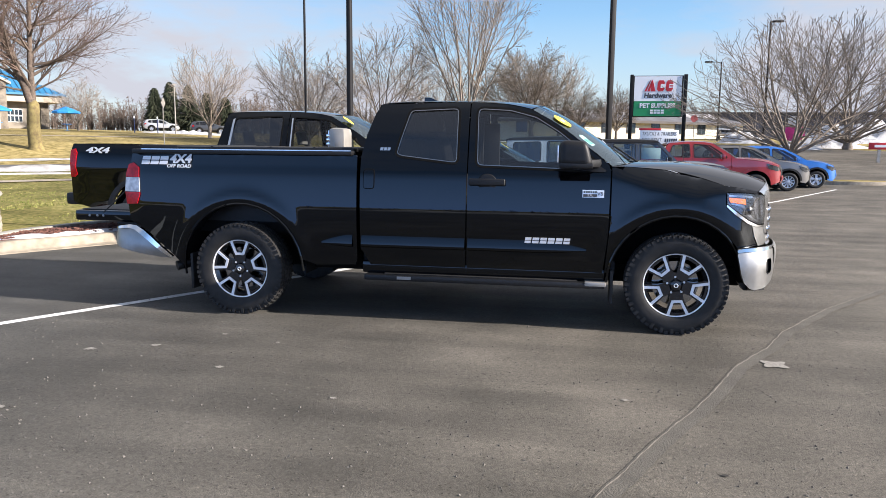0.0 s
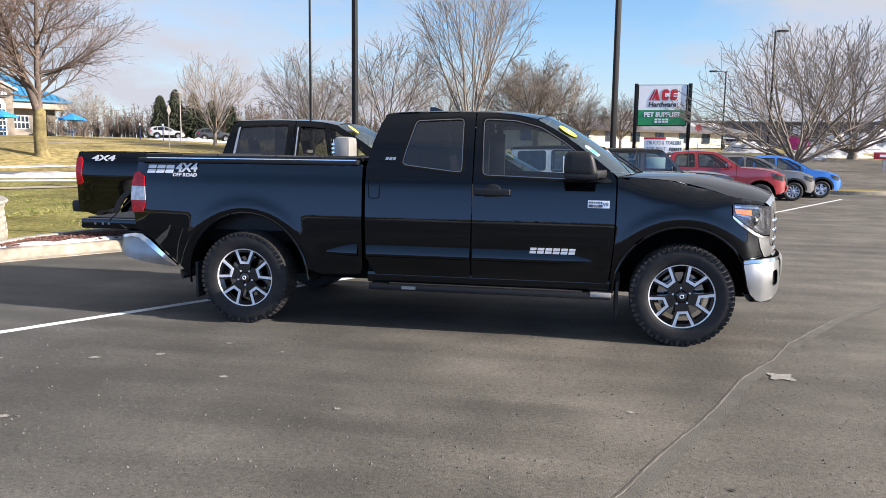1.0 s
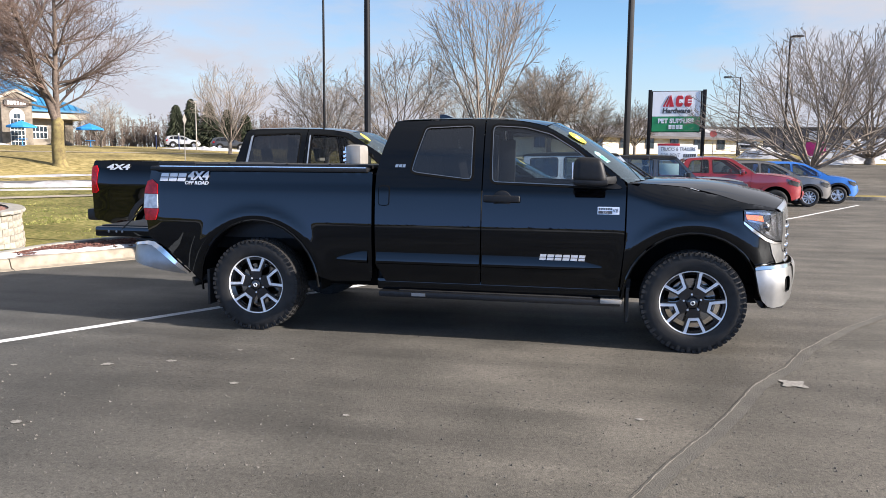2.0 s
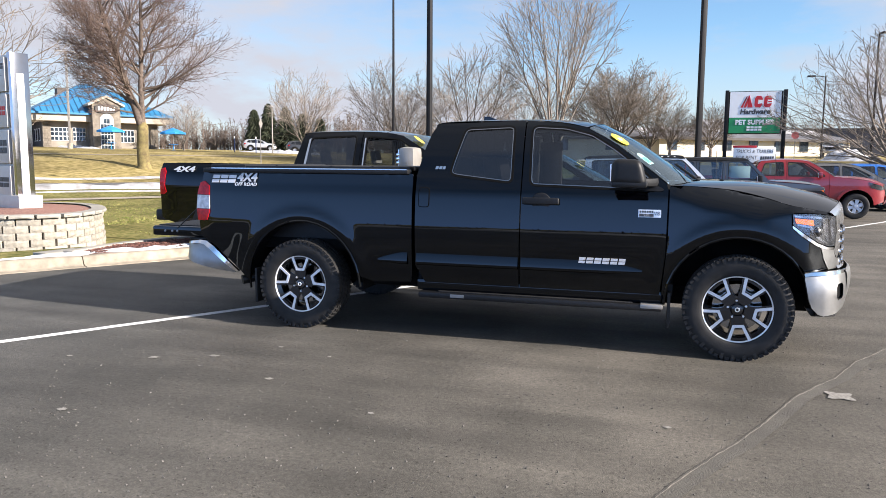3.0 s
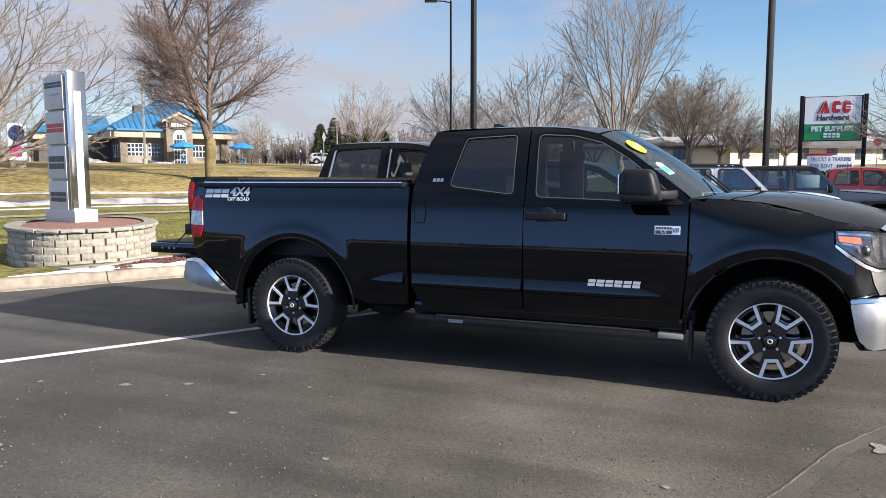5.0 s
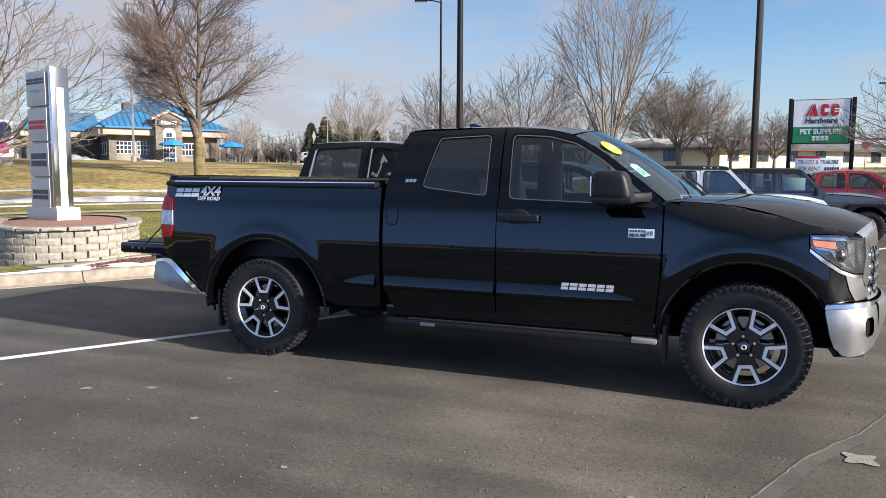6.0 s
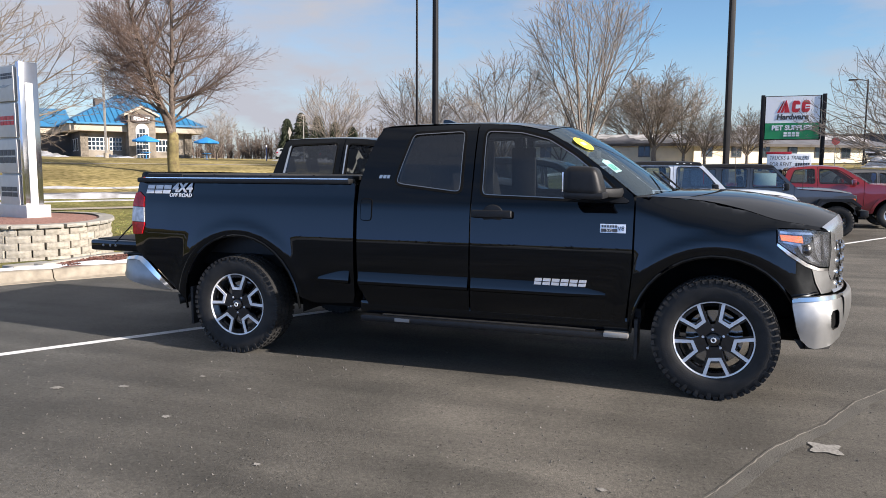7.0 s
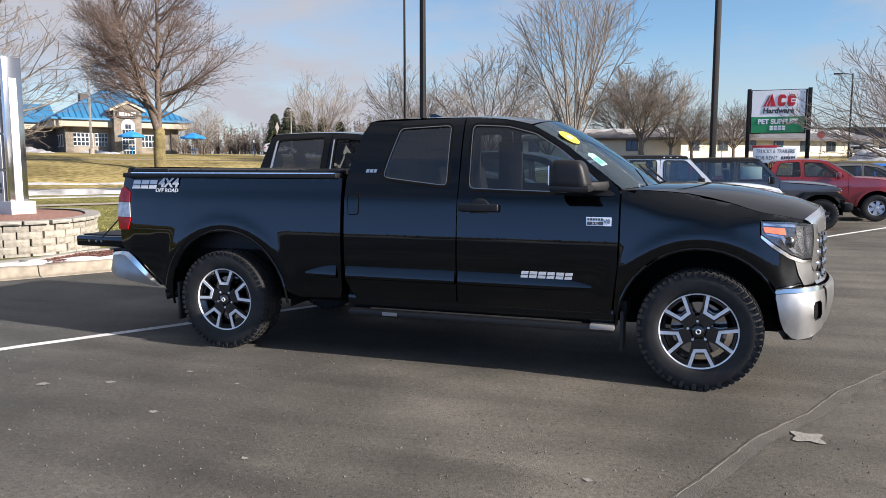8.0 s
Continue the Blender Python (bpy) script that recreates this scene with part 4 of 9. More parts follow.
        for k in range(n):
            a = radians(turn + 360 / n * k)
            w0, w1 = (0.035, 0.05) if n == 5 else ((0.016, 0.022) if n == 10 else (0.04, 0.055))
            lay = Matrix(((1, 0, 0, 0), (0, 0, -1, face + 0.01), (0, 1, 0, 0), (0, 0, 0, 1)))
            bm = plate([(0.04, -w0), (0.97 * rim_r, -w1), (0.97 * rim_r, w1), (0.04, w0)], 0.022, Matrix.Rotation(-a, 4, "Y") @ lay)
            part("spoke", bm, face_mat, wheel)
        part("hub_cap", lathe([(0.0005, face - 0.03), (0.05, face - 0.028), (0.065, face - 0.01), (0.07, face + 0.02)], 24), face_mat, wheel)
        part("wheel_lip", lathe([(rim_r * 0.90, -W * 0.74), (rim_r * 0.93, -W * 0.86), (rim_r * 1.0, -W * 0.90), (rim_r * 1.01, -W * 0.84)], 40), face_mat, wheel)
    return wheel


def fork_plate(rim_r, depth, m):
    """The U-shaped machined face of a forked spoke, from three convex pieces."""
    bm = bmesh.new()
    r1, r0, ri = 0.985 * rim_r, 0.560 * rim_r, 0.475 * rim_r
    for quad in ([(ri, -0.040), (r0, -0.048), (r0, 0.048), (ri, 0.040)],
                 [(r0, -0.048), (r1, -0.092), (r1, -0.067), (r0, -0.026)],
                 [(r0, 0.026), (r1, 0.067), (r1, 0.092), (r0, 0.048)]):
        lo = [bm.verts.new(m @ Vector((u, v, 0))) for u, v in quad]
        hi = [bm.verts.new(m @ Vector((u, v, depth))) for u, v in quad]
        bm.faces.new(hi)
        bm.faces.new(lo[::-1])
        for i in range(4):
            j = (i + 1) % 4
            bm.faces.new((lo[i], lo[j], hi[j], hi[i]))
    return bm


def plate_with_hole(outer, hole, depth, m):
    from mathutils.geometry import delaunay_2d_cdt
    pts = outer + hole
    n, k = len(outer), len(hole)
    edges = [(i, (i + 1) % n) for i in range(n)] + [(n + i, n + (i + 1) % k) for i in range(k)]
    v, _, f, *_ = delaunay_2d_cdt([Vector(p) for p in pts], edges, [], 0, 1e-6)
    bm = bmesh.new()
    hi = [bm.verts.new(m @ Vector((p.x, p.y, depth))) for p in v]
    lo = [bm.verts.new(m @ Vector((p.x, p.y, 0))) for p in v]
    for tri in f:
        c = (sum(v[i].x for i in tri) / 3, sum(v[i].y for i in tri) / 3)
        if inside(c, outer) and not inside(c, hole):
            bm.faces.new([hi[i] for i in tri])
    for a, b in edges:
        try:
            bm.faces.new((lo[a], lo[b], hi[b], hi[a]))
        except ValueError:
            pass
    return bm


def wheel_well(cx, cz, r, w_out, w_in, side):
    """The dark liner of a wheel arch."""
    bm = bmesh.new()
    rows = []
    for k in range(25):
        a = radians(-3 + 186 * k / 24)
        p = (cx + r * math.cos(a), cz + r * math.sin(a))
        rows.append([bm.verts.new((p[0], side * w_out, p[1])), bm.verts.new((p[0], side * w_in, p[1])), bm.verts.new((cx, side * w_in, cz))])
    for a, b in zip(rows, rows[1:]):
        bm.faces.new((a[0], a[1], b[1], b[0]))
        bm.faces.new((a[1], rows[0][2], b[1]))
    return bm


def arch(cx, cz, r, a0=-8, a1=188, n=18, flat=1.0):
    """Points round a wheel arch, from its front foot to its rear foot."""
    return [(cx + r * math.cos(radians(a0 + (a1 - a0) * k / n)), cz + flat * r * math.sin(radians(a0 + (a1 - a0) * k / n))) for k in range(n + 1)]


def add_seat(bm, x, y, z, w=0.5, s=1.0, lean=0.2):
    add_box(bm, x - 0.26 * s, x + 0.26 * s, y - w / 2, y + w / 2, z, z + 0.16, 0.05)
    add_box(bm, -0.07, 0.07, -w / 2, w / 2, 0, 0.58 * s, 0.05, Matrix.Translation((x - 0.24 * s, y, z + 0.1)) @ Matrix.Rotation(-lean, 4, "Y"))
    add_box(bm, -0.05, 0.05, -0.13, 0.13, 0.62 * s, 0.84 * s, 0.04, Matrix.Translation((x - 0.24 * s, y, z + 0.1)) @ Matrix.Rotation(-lean, 4, "Y"))
    return bm


def trans(bm, at, side):
    """Moves a piece modelled for the right-hand side (outside is -y) to its place; mirrors it for the other side."""
    if side == 1:
        bmesh.ops.scale(bm, vec=(1, -1, 1), verts=bm.verts)
        bmesh.ops.reverse_faces(bm, faces=bm.faces)
    bmesh.ops.translate(bm, vec=at, verts=bm.verts)
    return bm


def moulding(x0, x1, zc, h, depth, wf, side, taper0=0.0, taper1=0.0):
    """A rounded rubbing strip along the body side; its ends may run out to a point."""
    bm = bmesh.new()
    rows = []
    n = max(6, int((x1 - x0) / 0.06))
    for i in range(n + 1):
        x = x0 + (x1 - x0) * i / n
        f = min(1, (x - x0) / taper0) if taper0 else 1
        f = min(f, (x1 - x) / taper1) if taper1 else f
        f = max(0.06, f) ** 0.7
        row = []
        for s, d in ((-1.0, -0.15), (-0.93, 0.45), (-0.84, 0.85), (-0.70, 1.0), (-0.45, 0.93), (-0.1, 0.72), (0.3, 0.46), (0.7, 0.18), (1.0, -0.08)):
            z = zc + s * h / 2 * f - (1 - f) * h * 0.25
            row.append(bm.verts.new((x, side * (wf(x, zc) + depth * f * d), z)))
        rows.append(row)
    for a, b in zip(rows, rows[1:]):
        for k in range(8):
            bm.faces.new((a[k], a[k + 1], b[k + 1], b[k]))
    return bm


def trans_z(bm, at):
    bmesh.ops.translate(bm, vec=at, verts=bm.verts)
    return bm


def sheared_arm():
    """A mirror's arm: from the door forward of the shell, out and back to it."""
    bm = bmesh.new()
    rows = []
    for y, x0, x1, z0, z1 in ((0.02, 0.06, 0.21, -0.03, 0.035), (-0.06, 0.05, 0.19, -0.028, 0.03), (-0.14, 0.0, 0.13, -0.025, 0.028), (-0.24, -0.06, 0.08, -0.025, 0.03)):
        rows.append([bm.verts.new(p) for p in ((x0, y, z0), (x1, y, z0), (x1 + 0.01, y, (z0 + z1) / 2), (x1, y, z1), (x0, y, z1))])
    for a, b in zip(rows, rows[1:]):
        for i in range(5):
            j = (i + 1) % 5
            bm.faces.new((a[i], a[j], b[j], b[i]))
    bm.faces.new(rows[0])
    bm.faces.new(rows[-1][::-1])
    return bm


# ---- the black pickup ----
T_Y = 7.07
CAB_W = [(0.34, 0.93), (0.42, 0.950), (0.55, 0.968), (0.66, 0.979), (0.78, 0.987), (0.86, 0.9895), (0.93, 0.9885), (1.02, 0.984), (1.12, 0.976), (1.22, 0.965), (1.25, 0.960), (1.28, 0.951), (1.36, 0.928), (1.42, 0.908), (1.60, 0.855), (1.78, 0.785), (1.84, 0.745), (1.90, 0.66)]
BED_W = [(0.34, 0.945), (0.50, 0.967), (0.66, 0.981), (0.78, 0.988), (0.86, 0.990), (0.94, 0.9885), (1.02, 0.9845), (1.12, 0.977), (1.20, 0.969), (1.24, 0.963), (1.28, 0.954), (1.36, 0.941), (1.43, 0.930)]
NOSE = [(1.15, 1.0), (1.30, 0.992), (1.45, 0.968), (1.57, 0.925), (1.67, 0.865), (1.75, 0.79), (1.81, 0.70), (1.85, 0.60), (1.90, 0.50)]
TAIL = [(-3.74, 0.930), (-3.66, 0.957), (-3.55, 0.978), (-3.30, 0.992), (-3.0, 1.0)]


def flare(x, z):
    """The bulge of the fenders round the wheel arches."""
    b = 0.0
    for cx in (-2.59, 1.09):
        d = math.hypot(x - cx, (z - 0.40) * 0.97)
        b += 0.013 * math.exp(-((d - 0.60) / 0.06) ** 2)
    return b


def cab_w(x, z):
    return soft_interp(CAB_W, z) * interp(NOSE, x) + flare(x, z)


def bed_w(x, z):
    return soft_interp(BED_W, z) * interp(TAIL, x) + flare(x, z)


def cab_flat(x, z):
    return soft_interp(CAB_W, z) * interp(NOSE, x)


FENDER_TOP = [(0.57, 1.325), (0.70, 1.330), (1.0, 1.305), (1.25, 1.252), (1.43, 1.196), (1.60, 1.166), (1.72, 1.148)]


def fender_w(x, z):
    """The front fender: its top rolls in towards the hood."""
    h = interp([(0.57, 0.10), (0.85, 0.19), (1.25, 0.17), (1.45, 0.05), (1.60, 0.03)], x)
    a = interp([(0.57, 0.0), (0.75, 0.06), (1.0, 0.12), (1.25, 0.12), (1.45, 0.04), (1.72, 0.02)], x)
    t = min(1, max(0, (z - (interp(FENDER_TOP, x) - h)) / h))
    return cab_w(x, z) - a * t * t


truck = thing("pickup_truck", "glossy black double-cab pickup truck, tailgate lowered, parked on asphalt", "pickup truck", pose(0, T_Y, 0))

REAR_ARCH = arch(-2.58, 0.40, 0.555, 0, 187, 18, 1.03)
FRONT_ARCH = arch(1.09, 0.40, 0.535, 8, 180, 18, 1.03)
BED_OUT = [(-3.640, 1.402), (-3.62, 1.425), (-1.550, 1.402), (-1.540, 1.38), (-1.535, 0.53), (-1.555, 0.47)] + [(-1.90, 0.455)] + REAR_ARCH[1:-1] + [(-3.145, 0.40), (-3.20, 0.46), (-3.47, 0.70), (-3.655, 0.80), (-3.680, 0.95), (-3.675, 1.2)]
REAR_DOOR = [(-1.505, 0.62), (-1.51, 1.39), (-1.47, 1.58), (-1.41, 1.755), (-1.36, 1.832), (-0.603, 1.852), (-0.603, 0.475), (-1.42, 0.475)]
FRONT_DOOR = [(-0.593, 0.475), (-0.593, 1.852), (-0.30, 1.832), (-0.09, 1.790), (0.13, 1.668), (0.36, 1.495), (0.545, 1.345), (0.558, 1.30), (0.553, 0.80), (0.52, 0.475)]
FENDER = [(0.568, 0.90), (0.570, 1.325), (0.70, 1.330), (1.0, 1.305), (1.25, 1.252), (1.43, 1.196), (1.60, 1.166), (1.72, 1.148), (1.72, 1.128), (1.60, 1.142), (1.46, 1.146), (1.442, 1.13), (1.446, 1.045), (1.52, 0.975), (1.61, 0.905), (1.665, 0.885), (1.69, 0.79), (1.735, 0.705), (1.56, 0.705), (1.58, 0.62)] + FRONT_ARCH[1:-1] + [(0.565, 0.475), (0.535, 0.475)]
REAR_WIN = round_poly([(-1.20, 1.42), (-1.175, 1.52), (-1.10, 1.775), (-0.725, 1.792), (-0.70, 1.78), (-0.695, 1.365), (-0.72, 1.355), (-1.16, 1.405)], 0.03)
FRONT_WIN = round_poly([(-0.50, 1.335), (-0.515, 1.36), (-0.525, 1.775), (-0.50, 1.792), (-0.26, 1.778), (-0.05, 1.722), (0.14, 1.605), (0.33, 1.455), (0.465, 1.33), (0.46, 1.305)], 0.03)


def offset_poly(poly, d):
    """An outline grown by d."""
    n = len(poly)
    area = sum(poly[i][0] * poly[(i + 1) % n][1] - poly[(i + 1) % n][0] * poly[i][1] for i in range(n))
    sg = 1 if area > 0 else -1
    out = []
    for i in range(n):
        a, b = Vector(poly[i - 1]), Vector(poly[(i + 1) % n])
        t = (b - a).normalized()
        out.append((poly[i][0] + sg * d * t.y, poly[i][1] - sg * d * t.x))
    return out


def frame_ring(outer, inner, wf, side, off=0.004, rim=0.015, grid=0.05):
    return panel(outer, [inner], wf, side, grid, rim, off)


for side in (-1, 1):
    near = side == -1
    part("bed_side", panel(BED_OUT, [], bed_w, side, 0.04), M_BLACKPAINT, truck)
    d1 = part("rear_door", panel(REAR_DOOR, [REAR_WIN], cab_w, side, 0.045), M_BLACKPAINT, truck)
    d2 = part("front_door", panel(FRONT_DOOR, [FRONT_WIN], cab_w, side, 0.045), M_BLACKPAINT, truck)
    part("front_fender", panel(FENDER, [], fender_w, side, 0.034), M_BLACKPAINT, truck)
    for door, win, glass in ((d1, REAR_WIN, M_GLASSDARK), (d2, FRONT_WIN, M_GLASSSIDE)):
        gp = part("side_window", panel(win, [], cab_flat, side, 0.09, 0, -0.012), glass, door, "dark tinted pane" if glass is M_GLASSDARK else "lightly tinted pane")
        gp.visible_shadow = False
        part("window_trim", frame_ring(offset_poly(win, 0.005), offset_poly(win, -0.001), cab_flat, side, 0.004), M_TRIM if near else M_LINER, door, "thin dark chrome window trim")
        part("window_seal", frame_ring(offset_poly(win, 0.024), offset_poly(win, 0.005), cab_flat, side, 0.003), M_LINER, door)
    # inner skins so that the doors have thickness
    part("door_lining", panel(clip_x(REAR_DOOR, -1.46, -0.62), [REAR_WIN], cab_flat, side, 0.12, 0, -0.06), M_DASH, d1)
    part("door_lining", panel(clip_x(FRONT_DOOR, -0.57, 0.5), [FRONT_WIN], cab_flat, side, 0.12, 0, -0.06), M_DASH, d2)
    # bodyside mouldings with tapered ends
    for name, host, x0, x1, taper in (("side_moulding", None, -1.85, -1.575, -1), ("side_moulding", d1, -1.495, -0.61, 0), ("side_moulding", d2, -0.585, 0.385, 1)):
        part(name, moulding(x0, x1, 0.683, 0.118, 0.019, cab_flat if host else bed_w, side, 0.22 if taper < 0 else 0, 0.30 if taper > 0 else 0), M_BLACKPAINT, host or truck)
    # grab handles
    for host, hx, hz, kind in ((d2, -0.43, 1.195, "bar"), (d1, -1.430, 1.205, "upright")):
        w = cab_flat(hx, hz)
        bm = bmesh.new()
        if kind == "bar":
            add_lathe(bm, [(0.001, -0.004), (0.055, -0.005), (0.062, -0.003), (0.067, 0.010)], 28)
            bmesh.ops.scale(bm, vec=(1.30, 1, 1.18), verts=bm.verts)
            part("handle_cup", trans(bm, (hx + 0.0, side * (w + 0.000), hz - 0.012), side), M_DARKTRIM, host)
            part("door_handle", trans(box(-0.150, 0.150, -0.050, -0.018, -0.028, 0.028, bevel=0.013, seg=3), (hx, side * (w - 0.002), hz), side), M_DARKTRIM, host, "black door handle")
        else:
            ro = round_poly([(hx - 0.052, hz - 0.085), (hx - 0.052, hz + 0.085), (hx + 0.048, hz + 0.085), (hx + 0.048, hz - 0.085)], 0.03)
            part("handle_cup", panel(ro, [], cab_flat, side, 0.03, 0.004, 0.002), M_LINER, host)
            part("door_handle", panel(offset_poly(ro, -0.007), [], cab_flat, side, 0.03, 0.008, 0.008), M_BLACKPAINT, host, "upright black door handle")
    # wheel wells, arch lips
    part("wheel_well", wheel_well(-2.58, 0.40, 0.575, 0.95, 0.55, side), M_LINER, truck)
    part("wheel_well", wheel_well(1.09, 0.40, 0.555, 0.95, 0.50, side), M_LINER, truck)
    for cx, ar, wf in ((-2.58, REAR_ARCH, bed_w), (1.09, FRONT_ARCH, cab_w)):
        lip = [(x, wf(x, z) + 0.004, z) for x, z in ar]
        part("arch_lip", tube([(x, side * y, z) for x, y, z in lip], 0.011, 6), M_BLACKPAINT, truck)
    # tail lamp
    lampo = [(-3.690, 0.945), (-3.712, 1.06), (-3.700, 1.22), (-3.672, 1.300), (-3.620, 1.315), (-3.560, 1.275), (-3.545, 1.03), (-3.575, 0.950)]
    for z0, z1, mt, nm in ((0.90, 1.055, M_TAILRED, "red_lens"), (1.055, 1.185, M_LENSCLEAR, "clear_lens"), (1.185, 1.33, M_TAILRED, "red_lens")):
        po = [(z, x) for x, z in lampo]
        po = [(x, z) for z, x in clip_x(po, z0 + 0.002, z1 - 0.002)]
        part("tail_lamp" if nm == "red_lens" else "tail_lamp", panel(po, [], bed_w, side, 0.04, 0.03, 0.008), mt, truck, "red tail lamp lens" if mt is M_TAILRED else "clear reversing lamp lens")
    rear = panel(lampo, [], lambda x, z: bed_w(x, z), side, 0.06, 0.12, 0.002)
    part("lamp_housing", rear, M_DARKTRIM, truck)
    # headlamp: bowl, projector, amber strip, clear cover
    head = [(1.449, 1.138), (1.60, 1.136), (1.70, 1.126), (1.776, 1.112), (1.792, 1.0), (1.784, 0.891), (1.72, 0.893), (1.64, 0.927), (1.53, 1.0), (1.455, 1.056)]
    part("headlamp", panel(head, [], cab_flat, side, 0.04, 0.05, 0.003), M_HEADLIGHT, truck, "clear wraparound headlamp")
    part("amber_marker", panel([(1.463, 1.104), (1.598, 1.092), (1.608, 1.048), (1.475, 1.068)], [], cab_flat, side, 0.03, 0.01, 0.010), M_AMBER, truck, "amber side marker")
    part("headlamp_trim", panel([(1.452, 1.050), (1.53, 0.992), (1.64, 0.918), (1.72, 0.884), (1.782, 0.880), (1.780, 0.864), (1.715, 0.866), (1.63, 0.899), (1.52, 0.973), (1.452, 1.032)], [], cab_flat, side, 0.04, 0.02, 0.012), M_CHROME, truck, "chrome headlamp edge")
    w = cab_flat(1.625, 1.0)
    bm = lathe([(0.0005, -0.016), (0.020, -0.013), (0.034, -0.004), (0.040, 0.012), (0.043, 0.03)], 24)
    bmesh.ops.rotate(bm, cent=(0, 0, 0), matrix=Matrix.Rotation(radians(28), 3, "Z"), verts=bm.verts)
    part("projector", trans(bm, (1.635, side * (w + 0.004), 1.000), side), M_BLACKRIM, truck)
    part("lamp_reflector", panel([(1.662, 1.108), (1.770, 1.096), (1.783, 1.0), (1.778, 0.925), (1.715, 0.930), (1.688, 0.985)], [], cab_flat, side, 0.025, 0.01, 0.007), M_BOWL, truck, "bright lamp reflector bowl")
    part("lamp_divider", panel([(1.718, 1.098), (1.732, 1.096), (1.748, 0.935), (1.734, 0.936)], [], cab_flat, side, 0.03, 0.01, 0.012), M_BLACKRIM, truck)
    part("lamp_strip", panel([(1.462, 1.126), (1.655, 1.116), (1.668, 1.098), (1.464, 1.112)], [], cab_flat, side, 0.03, 0.01, 0.008), M_BOWL, truck, "bright upper lamp strip")
    part("lamp_strip", panel([(1.482, 1.052), (1.575, 1.030), (1.600, 0.985), (1.665, 0.930), (1.720, 0.908), (1.722, 0.918), (1.676, 0.944), (1.620, 0.995), (1.590, 1.046), (1.484, 1.062)], [], cab_flat, side, 0.03, 0.01, 0.008), M_BOWL, truck, "bright lower lamp strip")
    cover = part("lamp_cover", panel(head, [], cab_flat, side, 0.04, 0.012, 0.020), M_COVER, truck, "clear moulded lamp cover")
    cover.visible_shadow = False
    # chrome plate that sweeps from the hood's corner down to the bumper
    part("grille_wing", panel([(1.672, 0.880), (1.778, 0.862), (1.80, 0.80), (1.85, 0.78), (1.86, 0.715), (1.742, 0.712), (1.70, 0.79)], [], cab_flat, side, 0.04, 0.03, 0.006), M_STEEL, truck, "satin silver grille wing")
    part("grille_pillar", panel([(1.784, 1.118), (1.818, 1.098), (1.842, 0.98), (1.850, 0.85), (1.815, 0.79), (1.782, 0.85), (1.790, 0.895), (1.798, 1.0)], [], cab_flat, side, 0.03, 0.03, 0.008), M_SATIN, truck, "chrome strip beside the grille")
    # mirror
    mx, mz = 0.27, 1.40
    w = cab_flat(0.36, 1.36)
    arm = part("mirror_arm", trans(sheared_arm(), (mx, side * w, mz - 0.045), side), M_DARKTRIM, truck)
    bm = box(-0.125, 0.125, -0.46, -0.20, -0.062, 0.135, bevel=0.058, seg=5)
    for v in bm.verts:
        v.co.x *= 1 - (0.30 if v.co.x > 0 else 0.10) * max(0, v.co.z) / 0.13
        v.co.z -= 0.10 * max(0, v.co.x)
    part("mirror_shell", trans(bm, (mx, side * w, mz), side), M_DARKTRIM, truck, "black side mirror shell")
    part("mirror_lamp", trans(box(-0.118, 0.135, -0.458, -0.20, -0.075, -0.030, bevel=0.016), (mx, side * w, mz), side), M_DARKTRIM, truck)
    part("mirror_glass", trans(box(-0.130, -0.122, -0.43, -0.23, -0.030, 0.095, bevel=0.0), (mx, side * w, mz), side), M_CHROME, truck)
    part("mirror_base", panel(smooth_poly([(0.30, 1.375), (0.47, 1.335), (0.53, 1.30), (0.50, 1.285), (0.30, 1.30)], 1), [], cab_flat, side, 0.05, 0.012, 0.010), M_DARKTRIM, truck)
    # running board
    board = part("running_board", trans(box(-1.47, 0.545, -0.145, 0.05, 0.345, 0.398, bevel=0.018), (0, side * 0.865, 0), side), M_DARKTRIM, truck, "black running board")
    part("step_pad", trans(box(-1.30, 0.32, -0.12, -0.02, 0.398, 0.406, bevel=0.003), (0, side * 0.865, 0), side), M_RUBBER, board)
    part("step_badge", trans(box(-1.18, -1.06, -0.149, -0.143, 0.362, 0.388), (0, side * 0.865, 0), side), M_STEEL, board, "small bright step badge")
    part("step_end", trans(box(0.38, 0.55, -0.148, 0.052, 0.366, 0.402, bevel=0.010), (0, side * 0.865, 0), side), M_GALV, board, "grey end cap")
    for bx in (-1.2, -0.35, 0.3):
        part("step_bracket", trans(box(bx - 0.03, bx + 0.03, 0.0, 0.25, 0.36, 0.44, bevel=0.008), (0, side * 0.865, 0), side), M_DARKTRIM, board)
    part("sill", trans(box(-1.5, 0.55, 0.0, 0.10, 0.40, 0.50, bevel=0.02), (0, side * 0.945, 0), side), M_BLACKPAINT, truck)
    # mud flaps
    for fx, fz0, fz1 in ((-3.06, 0.20, 0.52), (0.595, 0.22, 0.50)):
        part("mud_flap", trans(box(fx - 0.012, fx + 0.012, 0.0, 0.24, fz0, fz1, bevel=0.006), (0, side * 0.985, 0), side), M_RUBBER, truck)

part("cab_back", strip([(-1.505, 0.50, 0, 0), (-1.510, 1.40, 0, 0)], cab_flat), M_BLACKPAINT, truck)
rg = part("rear_window", strip(dense([(-1.510, 1.40, 0, -0.02), (-1.46, 1.60, 0.0, -0.03), (-1.375, 1.825, 0.015, -0.03)], 3), cab_flat), M_GLASSDARK, truck, "dark tinted rear window")
rg.visible_shadow = False
